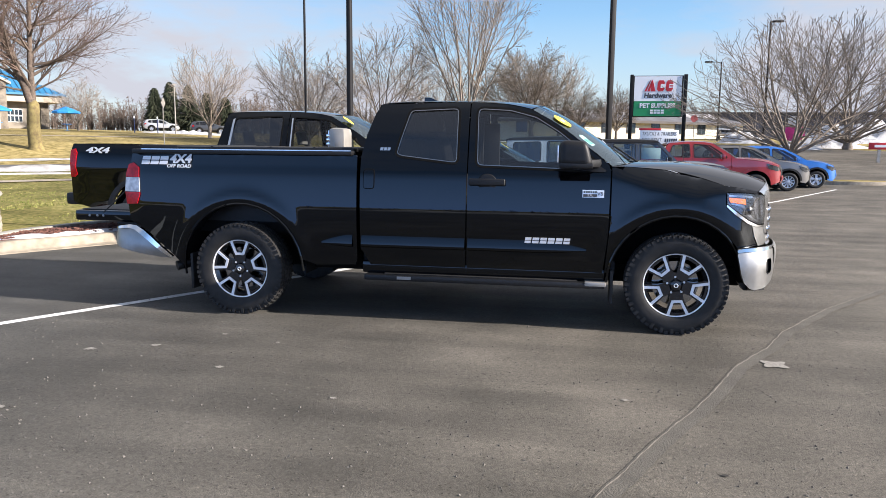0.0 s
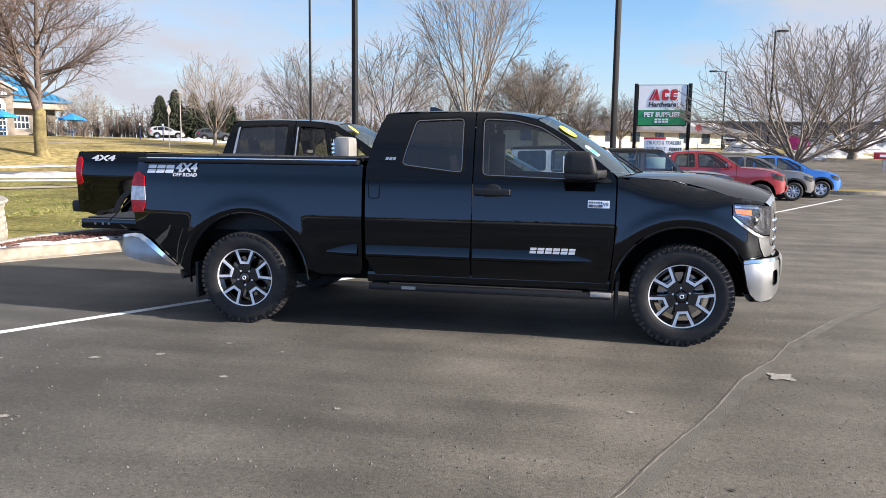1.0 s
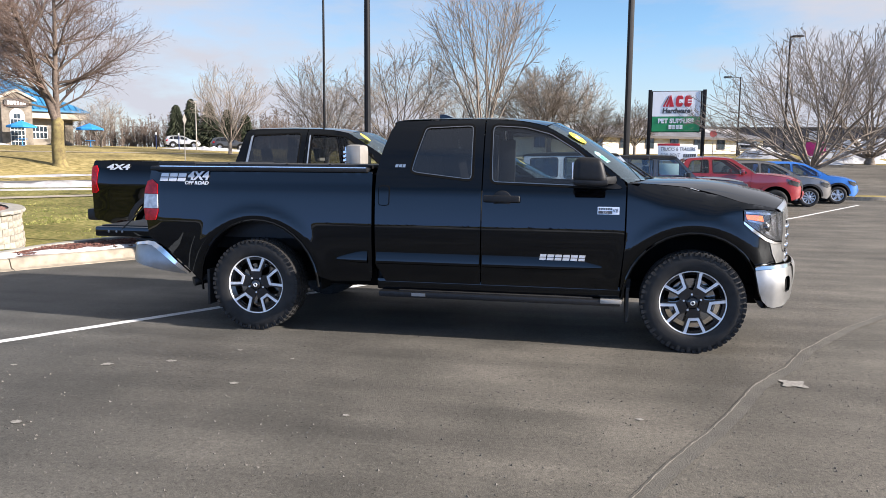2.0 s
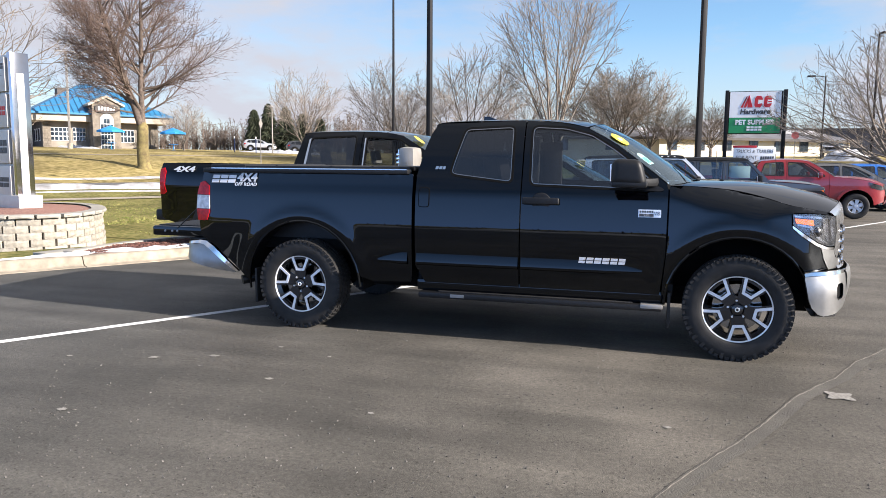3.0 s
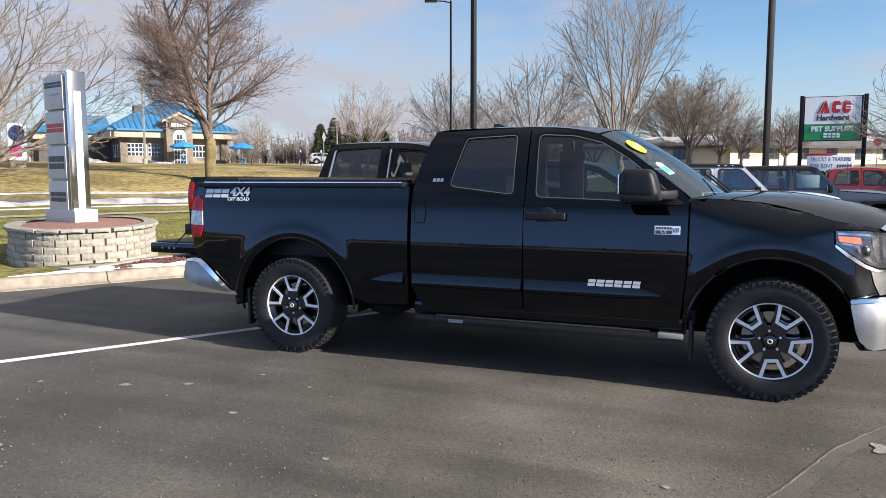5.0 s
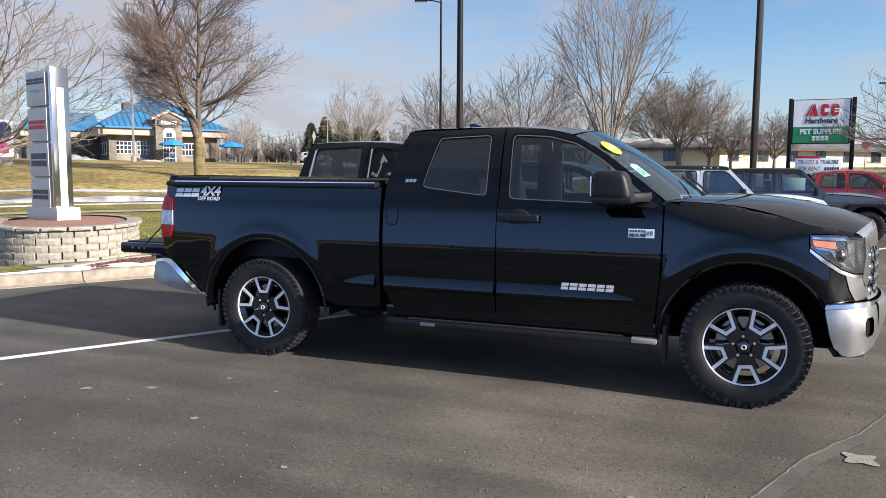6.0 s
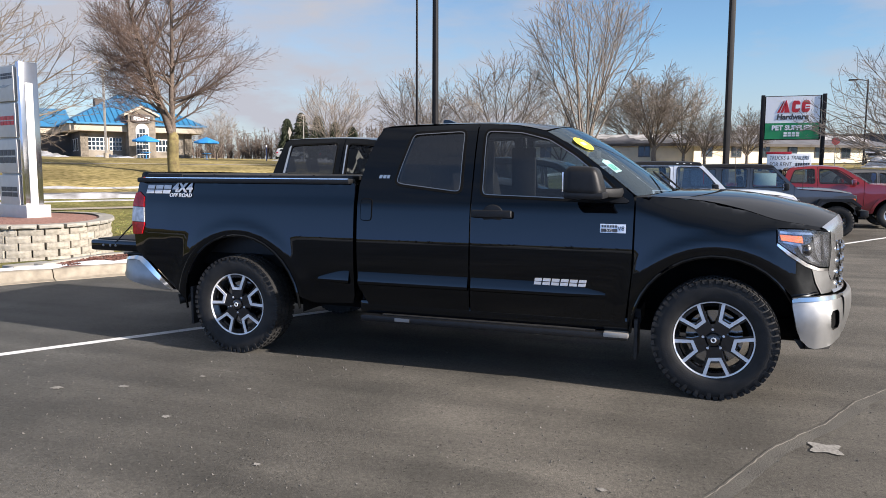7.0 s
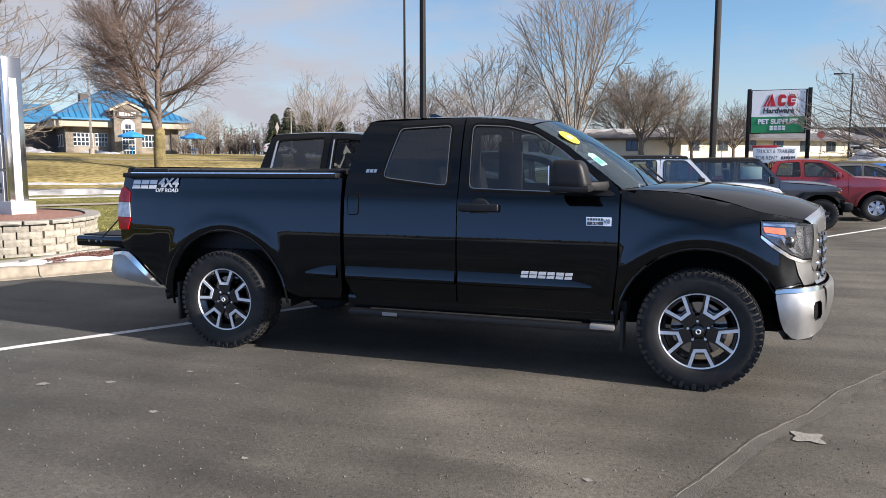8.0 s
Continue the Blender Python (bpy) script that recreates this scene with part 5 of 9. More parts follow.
part("roof", strip(dense([(-1.385, 1.815, 0.012, -0.03), (-1.355, 1.836, 0.025, -0.03), (-1.20, 1.852, 0.032, -0.01), (-0.60, 1.857, 0.036, 0.0), (-0.30, 1.837, 0.042, 0.05), (-0.09, 1.794, 0.055, 0.09)], 4), cab_flat, 18), M_BLACKPAINT, truck)
part("headliner", strip([(-1.33, 1.80, 0.02, 0), (-0.60, 1.815, 0.04, 0.0), (-0.16, 1.77, 0.04, 0.06)], lambda x, z: cab_flat(x, z) - 0.05, 8), M_HEADLINER, truck)
ws = part("windscreen", strip(dense([(-0.085, 1.790, 0.055, 0.09), (0.14, 1.662, 0.045, 0.13), (0.36, 1.50, 0.035, 0.165), (0.57, 1.335, 0.02, 0.20)], 4), lambda x, z: cab_flat(x, z) - 0.03, 18), M_GLASSCLEAR, truck, "raked clear windscreen")
ws.visible_shadow = False
part("cowl", strip([(0.56, 1.332, 0.015, 0.20), (0.66, 1.333, 0.012, 0.20)], cab_flat), M_DARKTRIM, truck)
part("hood", strip(dense([(0.645, 1.336, 0.035, 0.20), (1.0, 1.309, 0.055, 0.195), (1.25, 1.256, 0.080, 0.19), (1.43, 1.200, 0.098, 0.19), (1.58, 1.172, 0.090, 0.19), (1.72, 1.146, 0.064, 0.188)], 4), lambda x, z: fender_w(x, min(z, interp(FENDER_TOP, x))) - 0.004, 20, 3.0), M_BLACKPAINT, truck)
part("hood_edge", strip(dense([(1.722, 1.148, 0.066, 0.190), (1.75, 1.134, 0.050, 0.185), (1.78, 1.105, 0.02, 0.17), (1.80, 1.05, 0.0, 0.155)], 3), cab_flat, 16, 3.0), M_SATIN, truck, "chrome hood edge")
part("grille_back", strip([(1.80, 1.03, 0, 0.11, 0.62), (1.82, 0.86, 0, 0.12, 0.62), (1.80, 0.70, 0, 0.12, 0.60)], cab_flat, 16), M_LINER, truck)
for k in range(4):
    z = 0.985 - 0.078 * k
    for q in range(9):
        yy = -0.56 + 0.14 * q
        xx = 1.825 + 0.125 * (1 - (yy / 0.62) ** 2)
        bm = lathe([(0.018, -0.012), (0.030, -0.014), (0.036, 0.0), (0.018, 0.0)], 12)
        bmesh.ops.rotate(bm, cent=(0, 0, 0), matrix=Matrix.Rotation(radians(90), 3, "Z"), verts=bm.verts)
        part("grille_cell", trans(bm, (xx, yy, z), -1), M_TRIM, truck)
part("grille_surround", strip(dense([(1.80, 0.745, 0, 0.15, 0.68), (1.83, 0.71, 0, 0.15, 0.68), (1.80, 0.675, 0, 0.15, 0.68)], 3), cab_flat, 16), M_CHROME, truck, "chrome grille surround")


def bumper_w(x, z):
    return interp([(1.50, 0.985), (1.62, 0.965), (1.72, 0.925), (1.80, 0.86), (1.85, 0.78), (1.89, 0.70), (1.93, 0.60)], x) - 0.05 * max(0, 0.55 - z) - 1.0 * max(0, z - 0.53) ** 2


for side in (-1, 1):
    po = smooth_poly([(1.548, 0.695), (1.60, 0.702), (1.89, 0.712), (1.905, 0.60), (1.89, 0.44), (1.80, 0.385), (1.68, 0.370), (1.60, 0.45)], 1)
    hole = smooth_poly([(1.795, 0.612), (1.858, 0.618), (1.866, 0.500), (1.803, 0.485)], 1)
    part("bumper_corner", panel(po, [hole], bumper_w, side, 0.04, 0.05, 0.0), M_STEEL, truck, "brushed chrome bumper corner")
    part("bumper_lip", panel([(1.552, 0.690), (1.60, 0.704), (1.885, 0.716), (1.888, 0.690), (1.60, 0.678), (1.556, 0.672)], [], bumper_w, side, 0.05, 0.02, 0.010), M_CHROME, truck, "polished bumper top edge")
    part("fog_recess", panel(offset_poly(hole, 0.01), [], bumper_w, side, 0.04, 0, -0.045), M_LINER, truck)
    part("lower_valance", panel([(1.58, 0.43), (1.84, 0.42), (1.80, 0.36), (1.62, 0.37)], [], bumper_w, side, 0.06, 0.1, -0.03), M_DARKTRIM, truck)
part("front_bumper", strip(dense([(1.86, 0.712, 0, 0.13, 0.73), (1.89, 0.68, 0, 0.13, 0.70), (1.895, 0.56, 0, 0.13, 0.69), (1.87, 0.43, 0, 0.12, 0.70)], 3), cab_flat, 18), M_STEEL, truck, "brushed chrome front bumper")
part("front_valance", strip([(1.80, 0.45, 0, 0.14, 0.78), (1.74, 0.32, 0, 0.12, 0.74)], cab_flat, 12), M_DARKTRIM, truck)

# bed, cover, lowered tailgate, rear bumper
part("bed_floor", box(-3.56, -1.575, -0.80, 0.80, 0.80, 0.86), M_DARKTRIM, truck)
part("bed_front", box(-1.60, -1.572, -0.93, 0.93, 0.55, 1.39), M_BLACKPAINT, truck)
for sg in (-1, 1):
    part("bed_rail", box(-3.61, -1.58, sg * 0.965, sg * 0.84, 1.395, 1.437, bevel=0.014), M_DARKTRIM, truck)
    part("rail_strip", box(-3.52, -1.59, sg * 0.962, sg * 0.942, 1.422, 1.441, bevel=0.006), M_SATIN, truck, "thin silver bed rail strip")
    part("bed_wall", box(-3.54, -1.58, sg * 0.82, sg * 0.80, 0.85, 1.40), M_DARKTRIM, truck)
cover = part("bed_cover", box(-3.30, -1.60, -0.85, 0.85, 1.425, 1.462, bevel=0.012), M_DARKTRIM, truck, "black soft folding bed cover")
for bx in (-2.9, -2.35, -1.95):
    part("cover_seam", box(bx - 0.01, bx + 0.01, -0.85, 0.85, 1.458, 1.467, bevel=0.003), M_RUBBER, cover)
part("cover_roll", box(-3.60, -3.22, -0.86, 0.86, 1.425, 1.475, bevel=0.022), M_DARKTRIM, cover)
gate = part("tailgate", box(-4.33, -3.66, -0.79, 0.79, 0.765, 0.862, bevel=0.02), M_BLACKPAINT, truck, "lowered black tailgate")
part("tailgate_liner", box(-4.29, -3.69, -0.74, 0.74, 0.862, 0.872, bevel=0.004), M_DARKTRIM, gate)
for sg in (-1, 1):
    part("tailgate_cable", tube([(-4.05, sg * 0.785, 0.835), (-3.66, sg * 0.80, 1.16)], 0.006, 6), M_DARKTRIM, gate)
    for q in (-4.18, -4.10, -4.04):
        bm = lathe([(0.0005, -0.004), (0.011, -0.003), (0.013, 0.002)], 12)
        part("latch_bolt", trans(bm, (q, sg * 0.791, 0.815), sg), M_STEEL, gate)


def rear_bump_w(x, z):
    return interp([(-3.90, 0.80), (-3.86, 0.885), (-3.80, 0.93), (-3.70, 0.958), (-3.55, 0.970), (-3.30, 0.975)], x) - 1.3 * max(0, z - 0.54) ** 2 - 0.25 * max(0, 0.52 - z)


for sg in (-1, 1):
    po = smooth_poly([(-3.87, 0.720), (-3.66, 0.745), (-3.54, 0.68), (-3.265, 0.485), (-3.29, 0.465), (-3.52, 0.490), (-3.80, 0.545), (-3.87, 0.590)], 1)
    part("bumper_corner", panel(po, [], rear_bump_w, sg, 0.04, 0.06, 0.0), M_STEEL, truck, "brushed chrome rear bumper corner")
    part("bumper_top_edge", panel(smooth_poly([(-3.86, 0.730), (-3.65, 0.760), (-3.51, 0.695), (-3.245, 0.490), (-3.270, 0.470), (-3.545, 0.662), (-3.67, 0.728), (-3.86, 0.706)], 1), [], rear_bump_w, sg, 0.05, 0.03, 0.012), M_CHROME, truck, "chrome bumper edge")
part("rear_bumper", strip([(-3.86, 0.75, 0, -0.06, 0.84), (-3.87, 0.66, 0, -0.06, 0.84), (-3.84, 0.56, 0, -0.06, 0.83)], cab_flat, 12), M_STEEL, truck, "brushed chrome rear bumper")
part("bumper_step", box(-3.88, -3.58, -0.83, 0.83, 0.745, 0.760, bevel=0.006), M_DARKTRIM, truck)
part("rear_panel", box(-3.66, -3.54, -0.80, 0.80, 0.70, 0.86), M_BLACKPAINT, truck)
part("exhaust_pipe", tube([(-2.95, -0.72, 0.44), (-3.12, -0.82, 0.42), (-3.21, -0.92, 0.40), (-3.23, -0.94, 0.396)], [0.042, 0.042, 0.042, 0.044], 16), M_DARKTRIM, truck)
part("tow_hitch", box(-3.88, -3.5, -0.05, 0.05, 0.40, 0.50, bevel=0.01), M_DARKTRIM, truck)

# chassis, axles, floor
part("chassis", box(-3.5, 1.70, -0.46, 0.46, 0.44, 0.62, bevel=0.03), M_LINER, truck)
# underbody, tank and engine cover: unseen boxes added to deepen the shade below
part("underbody", box(-1.48, 0.52, -0.84, 0.84, 0.37, 0.47, bevel=0.03), M_LINER, truck)
part("fuel_tank", box(-2.15, -1.50, -0.72, 0.72, 0.38, 0.56, bevel=0.05), M_LINER, truck)
part("engine_cover", box(0.50, 1.72, -0.56, 0.56, 0.33, 0.50, bevel=0.06), M_LINER, truck)
part("cab_floor", box(-1.5, 0.62, -0.90, 0.90, 0.46, 0.56), M_DASH, truck)
part("firewall", box(0.50, 0.58, -0.90, 0.90, 0.50, 1.30), M_DASH, truck)
part("engine_bay", box(0.62, 1.62, -0.55, 0.55, 0.60, 1.12), M_LINER, truck)
part("bed_underside", box(-3.5, -1.6, -0.80, 0.80, 0.70, 0.80), M_LINER, truck)
part("rear_axle", tube([(-2.60, -0.80, 0.40), (-2.60, -0.12, 0.40), (-2.60, 0.0, 0.38), (-2.60, 0.12, 0.40), (-2.60, 0.80, 0.40)], [0.05, 0.05, 0.15, 0.05, 0.05], 12), M_LINER, truck)
part("front_axle", tube([(1.10, -0.78, 0.40), (1.10, 0.78, 0.40)], 0.04, 10), M_LINER, truck)
part("spare_tyre", trans_z(lathe([(0.16, -0.10), (0.34, -0.11), (0.38, -0.06), (0.38, 0.06), (0.34, 0.11), (0.16, 0.10)], 32, "z"), (-3.15, 0, 0.50)), M_RUBBER, truck)

# interior
for sx, sy, w in ((-0.55, -0.45, 0.52), (-0.55, 0.45, 0.52), (-0.93, -0.40, 0.62), (-0.93, 0.40, 0.62)):
    part("seat", add_seat(bmesh.new(), sx, sy, 0.84, w, 1.08), M_SEAT, truck)
for sg in (-1, 1):
    part("pillar_trim", box(-0.72, -0.49, min(sg * 0.70, sg * 0.735), max(sg * 0.70, sg * 0.735), 1.25, 1.72, bevel=0.015), M_DASH, truck)
part("console", box(-0.35, 0.35, -0.14, 0.14, 0.75, 1.08, bevel=0.04), M_DASH, truck)
part("dashboard", box(0.22, 0.66, -0.86, 0.86, 0.90, 1.27, bevel=0.08), M_DASH, truck)
sw = lathe([(0.17, -0.012), (0.185, 0.0), (0.17, 0.012), (0.158, 0.0), (0.17, -0.012)], 28, "z")
add_box(sw, -0.165, 0.165, -0.02, 0.02, -0.006, 0.006)
bmesh.ops.rotate(sw, cent=(0, 0, 0), matrix=Matrix.Rotation(radians(-62), 3, "Y"), verts=sw.verts)
part("steering_wheel", trans_z(sw, (0.16, 0.43, 1.13)), M_DASH, truck)
part("rear_mirror", box(0.16, 0.19, -0.12, 0.12, 1.60, 1.67, bevel=0.02), M_DASH, truck)
part("roof_antenna", plate([(-1.15, 1.875), (-0.96, 1.875), (-1.01, 1.905), (-1.09, 1.938), (-1.14, 1.938)], 0.05, Matrix(((1, 0, 0, 0), (0, 0, -1, 0.025), (0, 1, 0, 0), (0, 0, 0, 1)))), M_BLACKPAINT, truck, "small black fin antenna")

# wheels
W1 = make_wheel(truck, "forked", 0.402, 0.253, 0.262, M_BLACKRIM, M_MACHINED, 90, 58)
W1.location = (-2.595, -0.895, 0.402)
for mm in (Matrix.Translation((1.10, -0.895, 0.402)) @ Matrix.Rotation(radians(-3.0), 4, "Z") @ Matrix.Rotation(radians(30), 4, "Y"),
           Matrix.Translation((-2.595, 0.895, 0.402)) @ Matrix.Rotation(math.pi, 4, "Z"),
           Matrix.Translation((1.10, 0.895, 0.402)) @ Matrix.Rotation(math.pi, 4, "Z")):
    copy_thing(W1, mm)


# badges on both sides
def side_frame(x, z, wf, side):
    """Letters laid on the body at x, z; u runs so that the words read from outside."""
    w0, w1 = wf(x, z - 0.03), wf(x, z + 0.03)
    tilt = math.atan2(w0 - w1, 0.06)
    dx = (wf(x + 0.15, z) - wf(x - 0.15, z)) / 0.3
    yaw = math.atan(dx)
    m = Matrix.Translation((x, side * (wf(x, z) + 0.008), z))
    if side == 1:
        m = m @ Matrix.Rotation(math.pi, 4, "Z")
    return m @ Matrix.Rotation(side * yaw, 4, "Z") @ Matrix.Rotation(math.pi / 2 - tilt, 4, "X")


def glyph_strokes(po, slot=0.06):
    """A glyph's block as two plain bars with a thin slot between them."""
    (u0, v0), (u1, _), (u2, v1), (u3, _) = po
    h, w = v1 - v0, u1 - u0
    sl = (u3 - u0) / h
    q = lambda a, b: (u0 + w * a + sl * h * b, v0 + h * b)
    a, b = 0.5 - slot, 0.5 + slot
    return [[q(0, 0), q(1, 0), q(1, a), q(0, a)], [q(0, b), q(1, b), q(1, 1), q(0, 1)]]


def word_shapes(widths, h, gap=0.012, slant=0.0):
    """Blocks of a word-mark's width, one for each glyph, as plain shapes."""
    total = sum(widths) + gap * (len(widths) - 1)
    u = -total / 2
    out = []
    for w in widths:
        out.append([(u, -h / 2), (u + w, -h / 2), (u + w + slant, h / 2), (u + slant, h / 2)])
        u += w + gap
    return out


for side in (-1, 1):
    f = side_frame(0.068, 0.728, cab_flat, side)
    for k, po in enumerate(word_shapes([0.050, 0.053, 0.053, 0.053, 0.053, 0.050], 0.046, 0.010, 0.008)):
        for bar in glyph_strokes(po):
            part("name_badge", plate(bar, 0.007, f), M_MACHINED, truck, "chrome raised badge shape")
    f = side_frame(0.425, 1.115, cab_flat, side)
    part("engine_badge", plate([(-0.085, -0.030), (0.085, -0.030), (0.085, 0.030), (-0.085, 0.030)], 0.006, f), M_MACHINED, truck, "chrome engine badge")
    part("badge_panel", plate([(-0.079, -0.025), (0.030, -0.025), (0.030, -0.002), (-0.079, -0.002)], 0.008, f), M_TEXTDARK, truck)
    letters("badge_text", "5.7L", 0.026, M_TEXTWHITE, truck, f @ Matrix.Translation((-0.024, -0.0135, 0.009)), 0.001)
    letters("badge_text", "V8", 0.042, M_TEXTDARK, truck, f @ Matrix.Translation((0.054, 0.0, 0.008)), 0.002)
    for k in range(6):
        part("badge_bar", plate([(-0.076 + 0.018 * k, 0.006), (-0.063 + 0.018 * k, 0.006), (-0.063 + 0.018 * k, 0.022), (-0.076 + 0.018 * k, 0.022)], 0.008, f), M_TEXTDARK, truck)
    f = side_frame(-3.275, 1.338, bed_w, side)
    for k, po in enumerate(word_shapes([0.078, 0.078, 0.078], 0.072, 0.010, 0.016)):
        for bar in glyph_strokes([(u - 0.130, v) for u, v in po]):
            part("decal", plate(bar, 0.0015, f), M_TEXTWHITE, truck, "silver bed side decal")
    letters("decal_text", "4X4", 0.105, M_DECAL, truck, f @ Matrix.Translation((0.125, 0.012, 0.001)), 0.001, 1.15, 0.15, 0.004)
    letters("decal_text", "OFF ROAD", 0.044, M_TEXTWHITE, truck, f @ Matrix.Translation((0.112, -0.050, 0.001)), 0.001, 1.10, 0.15, 0.001)
    f = side_frame(-1.305, 1.455, cab_flat, side)
    for po in word_shapes([0.026, 0.026, 0.024], 0.026, 0.006, 0.006):
        part("trim_badge", plate(po, 0.004, f), M_CHROME, truck, "small chrome badge shape")


def screen_point(s, k):
    """A spot on the windscreen: s across (-1 right-hand side), k down it."""
    rows = dense([(-0.085, 1.790, 0.055, 0.09), (0.14, 1.662, 0.045, 0.13), (0.36, 1.50, 0.035, 0.165), (0.57, 1.335, 0.02, 0.20)], 10)
    x, z, c, b = rows[int(k * (len(rows) - 1))]
    w = cab_flat(x, z) - 0.03
    return Vector((x + b * (1 - s * s), s * w, z + c * (1 - abs(s) ** 2.4)))


def screen_sticker(name, s, k, r, material, label, poly=None, off=0.006):
    p = screen_point(s, k)
    a = (screen_point(s, min(1, k + 0.1)) - p).normalized()
    b = (screen_point(s + 0.1, k) - p).normalized()
    nrm = b.cross(a).normalized()
    if nrm.z < 0:
        nrm = -nrm
    right = a.cross(nrm)
    m = Matrix((( -right.x, -a.x, nrm.x, p.x + nrm.x * off), (-right.y, -a.y, nrm.y, p.y + nrm.y * off), (-right.z, -a.z, nrm.z, p.z + nrm.z * off), (0, 0, 0, 1)))
    poly = poly or [(r * math.cos(2 * math.pi * i / 28), r * math.sin(2 * math.pi * i / 28)) for i in range(28)]
    return part(name, plate(poly, 0.002, m), material, truck, label), m


_, sm = screen_sticker("sticker", -0.82, 0.30, 0.085, M_YELLOW, "round yellow windscreen sticker")
for k in range(3):
    part("sticker_print", plate([(-0.03 + 0.022 * k, -0.02), (-0.014 + 0.022 * k, -0.02), (-0.014 + 0.022 * k, 0.02), (-0.03 + 0.022 * k, 0.02)], 0.003, sm), M_TAG, truck)
_, sm = screen_sticker("price_tag", -0.80, 0.60, 0.08, M_TAG, "pale green windscreen price tag", [(-0.06, -0.07), (0.06, -0.07), (0.06, 0.06), (0.0, 0.08), (-0.06, 0.06)], -0.012)
for k in range(3):
    part("tag_print", plate([(-0.042 + 0.03 * k, -0.05), (-0.022 + 0.03 * k, -0.05), (-0.022 + 0.03 * k, 0.02), (-0.042 + 0.03 * k, 0.02)], 0.003, sm), M_GREENTAG, truck)
for sg in (-0.45, 0.45):
    part("wiper", tube([(0.80, sg, 1.365), (0.70, sg + 0.22, 1.44), (0.62, sg + 0.40, 1.50)], 0.008, 6), M_DARKTRIM, truck)


# ---- the other parked vehicles ----
def car(name, label, category, at, S, group="vehicles parked in the row"):
    """A parked vehicle from a side outline, window outlines and rows across; x runs forward from the rear axle."""
    root = thing(name, label, category, at, group)
    wf = lambda x, z: soft_interp(S["w"], z) * interp(S["plan"], x)
    R, wb, paint = S["R"], S["wb"], S["paint"]
    ra = S.get("arch", R * 1.28)
    zb = S["zb"]
    fa = [p for p in arch(wb, R, ra, 5, 175, 14) if p[1] > zb]
    rr = [p for p in arch(0, R, ra, 5, 175, 14) if p[1] > zb]
    outline = S["top"] + [(fa[0][0] + 0.02, zb)] + fa + [(fa[-1][0] - 0.02, zb), (rr[0][0] + 0.02, zb)] + rr + [(rr[-1][0] - 0.02, zb)]
    grid = S.get("grid", 0.12)
    cuts = S["cuts"]
    for side in (-1, 1):
        for (nm, x0, x1) in cuts:
            po = clip_x(outline, x0 + 0.005, x1 - 0.005)
            wins = [w for w in S["windows"] if min(p[0] for p in w[0]) >= x0 and max(p[0] for p in w[0]) <= x1]
            body = part(nm, panel(po, [w[0] for w in wins], wf, side, grid, 0.03), paint, root)
            for w, glass in wins:
                gp = part("side_window", panel(w, [], wf, side, 0.2, 0, -0.012), glass, body)
                gp.visible_shadow = False
                part("window_seal", panel(offset_poly(w, 0.022), [offset_poly(w, 0.001)], wf, side, 0.1, 0.012, 0.003), S.get("seal", M_DARKTRIM), body)
            if "door" in nm:
                hx, hz = x0 + 0.14, S["handle_z"]
                part("door_handle", trans(box(-0.09, 0.09, -0.035, 0.0, -0.018, 0.018, bevel=0.008), (hx, side * wf(hx, hz), hz), side), S.get("handle", paint), body)
        for cx in (0, wb):
            part("wheel_well", wheel_well(cx, R, ra * 1.02, wf(cx, R) - 0.04, 0.45, side), M_LINER, root)
        for nm, po, mt, off, lab in S.get("patches", []):
            part(nm, panel(po, [], wf, side, 0.08, 0.03, off), mt, root, lab)
        mx, mz, ms = S["mirror"]
        sh = part("mirror_shell", trans(box(-0.07 * ms, 0.07 * ms, -0.26 * ms, -0.04, -0.07 * ms, 0.13 * ms, bevel=0.04 * ms), (mx, side * wf(mx, mz), mz), side), S.get("mirror_paint", M_DARKTRIM), root)
        part("mirror_glass", trans(box(-0.074 * ms, -0.069 * ms, -0.24 * ms, -0.06, -0.05 * ms, 0.11 * ms), (mx, side * wf(mx, mz), mz), side), M_CHROME, sh)
    for nm, mt, rows, lab in S["strips"]:
        ob = part(nm, strip(dense(rows, 3), wf, 12, 2.8), mt, root, lab)
        if mt in (M_GLASSCLEAR, M_GLASSDARK, M_GLASSSIDE):
            ob.visible_shadow = False
    part("underbody", box(-0.8, wb + 0.6, -0.45, 0.45, zb - 0.02, zb + 0.22), M_LINER, root)
    x0, x1 = S["cabin"]
    part("cabin_floor", box(x0, x1, -0.6, 0.6, zb + 0.12, zb + 0.2), M_DASH, root)
    part("dashboard", box(x1 - 0.35, x1 - 0.05, -0.6, 0.6, S["belt"] - 0.3, S["belt"] - 0.02, bevel=0.06), M_DASH, root)
    for sx in (x1 - 0.95, x1 - 1.85):
        for sy in (-0.36, 0.36):
            part("seat", add_seat(bmesh.new(), sx, sy, zb + 0.32, 0.5), S.get("seat", M_SEAT), root)
    W = make_wheel(root, S["style"], R, S["rim"], S.get("tw", 0.24), M_BLACKRIM if S["style"] == "ten" else M_STEEL, S.get("rim_face", M_ALLOY), 18, S.get("knobs", 0))
    tr = S["w"][len(S["w"]) // 3][1] - S.get("tw", 0.24) / 2 - S.get("inset", 0.01)
    W.location = (0, -tr, R)
    for mm in (Matrix.Translation((wb, -tr, R)), Matrix.Translation((0, tr, R)) @ Matrix.Rotation(math.pi, 4, "Z"), Matrix.Translation((wb, tr, R)) @ Matrix.Rotation(math.pi, 4, "Z")):
        copy_thing(W, mm)
    return root, wf


def spot(x, y):
    return pose(x, y, ground_z(x, y))


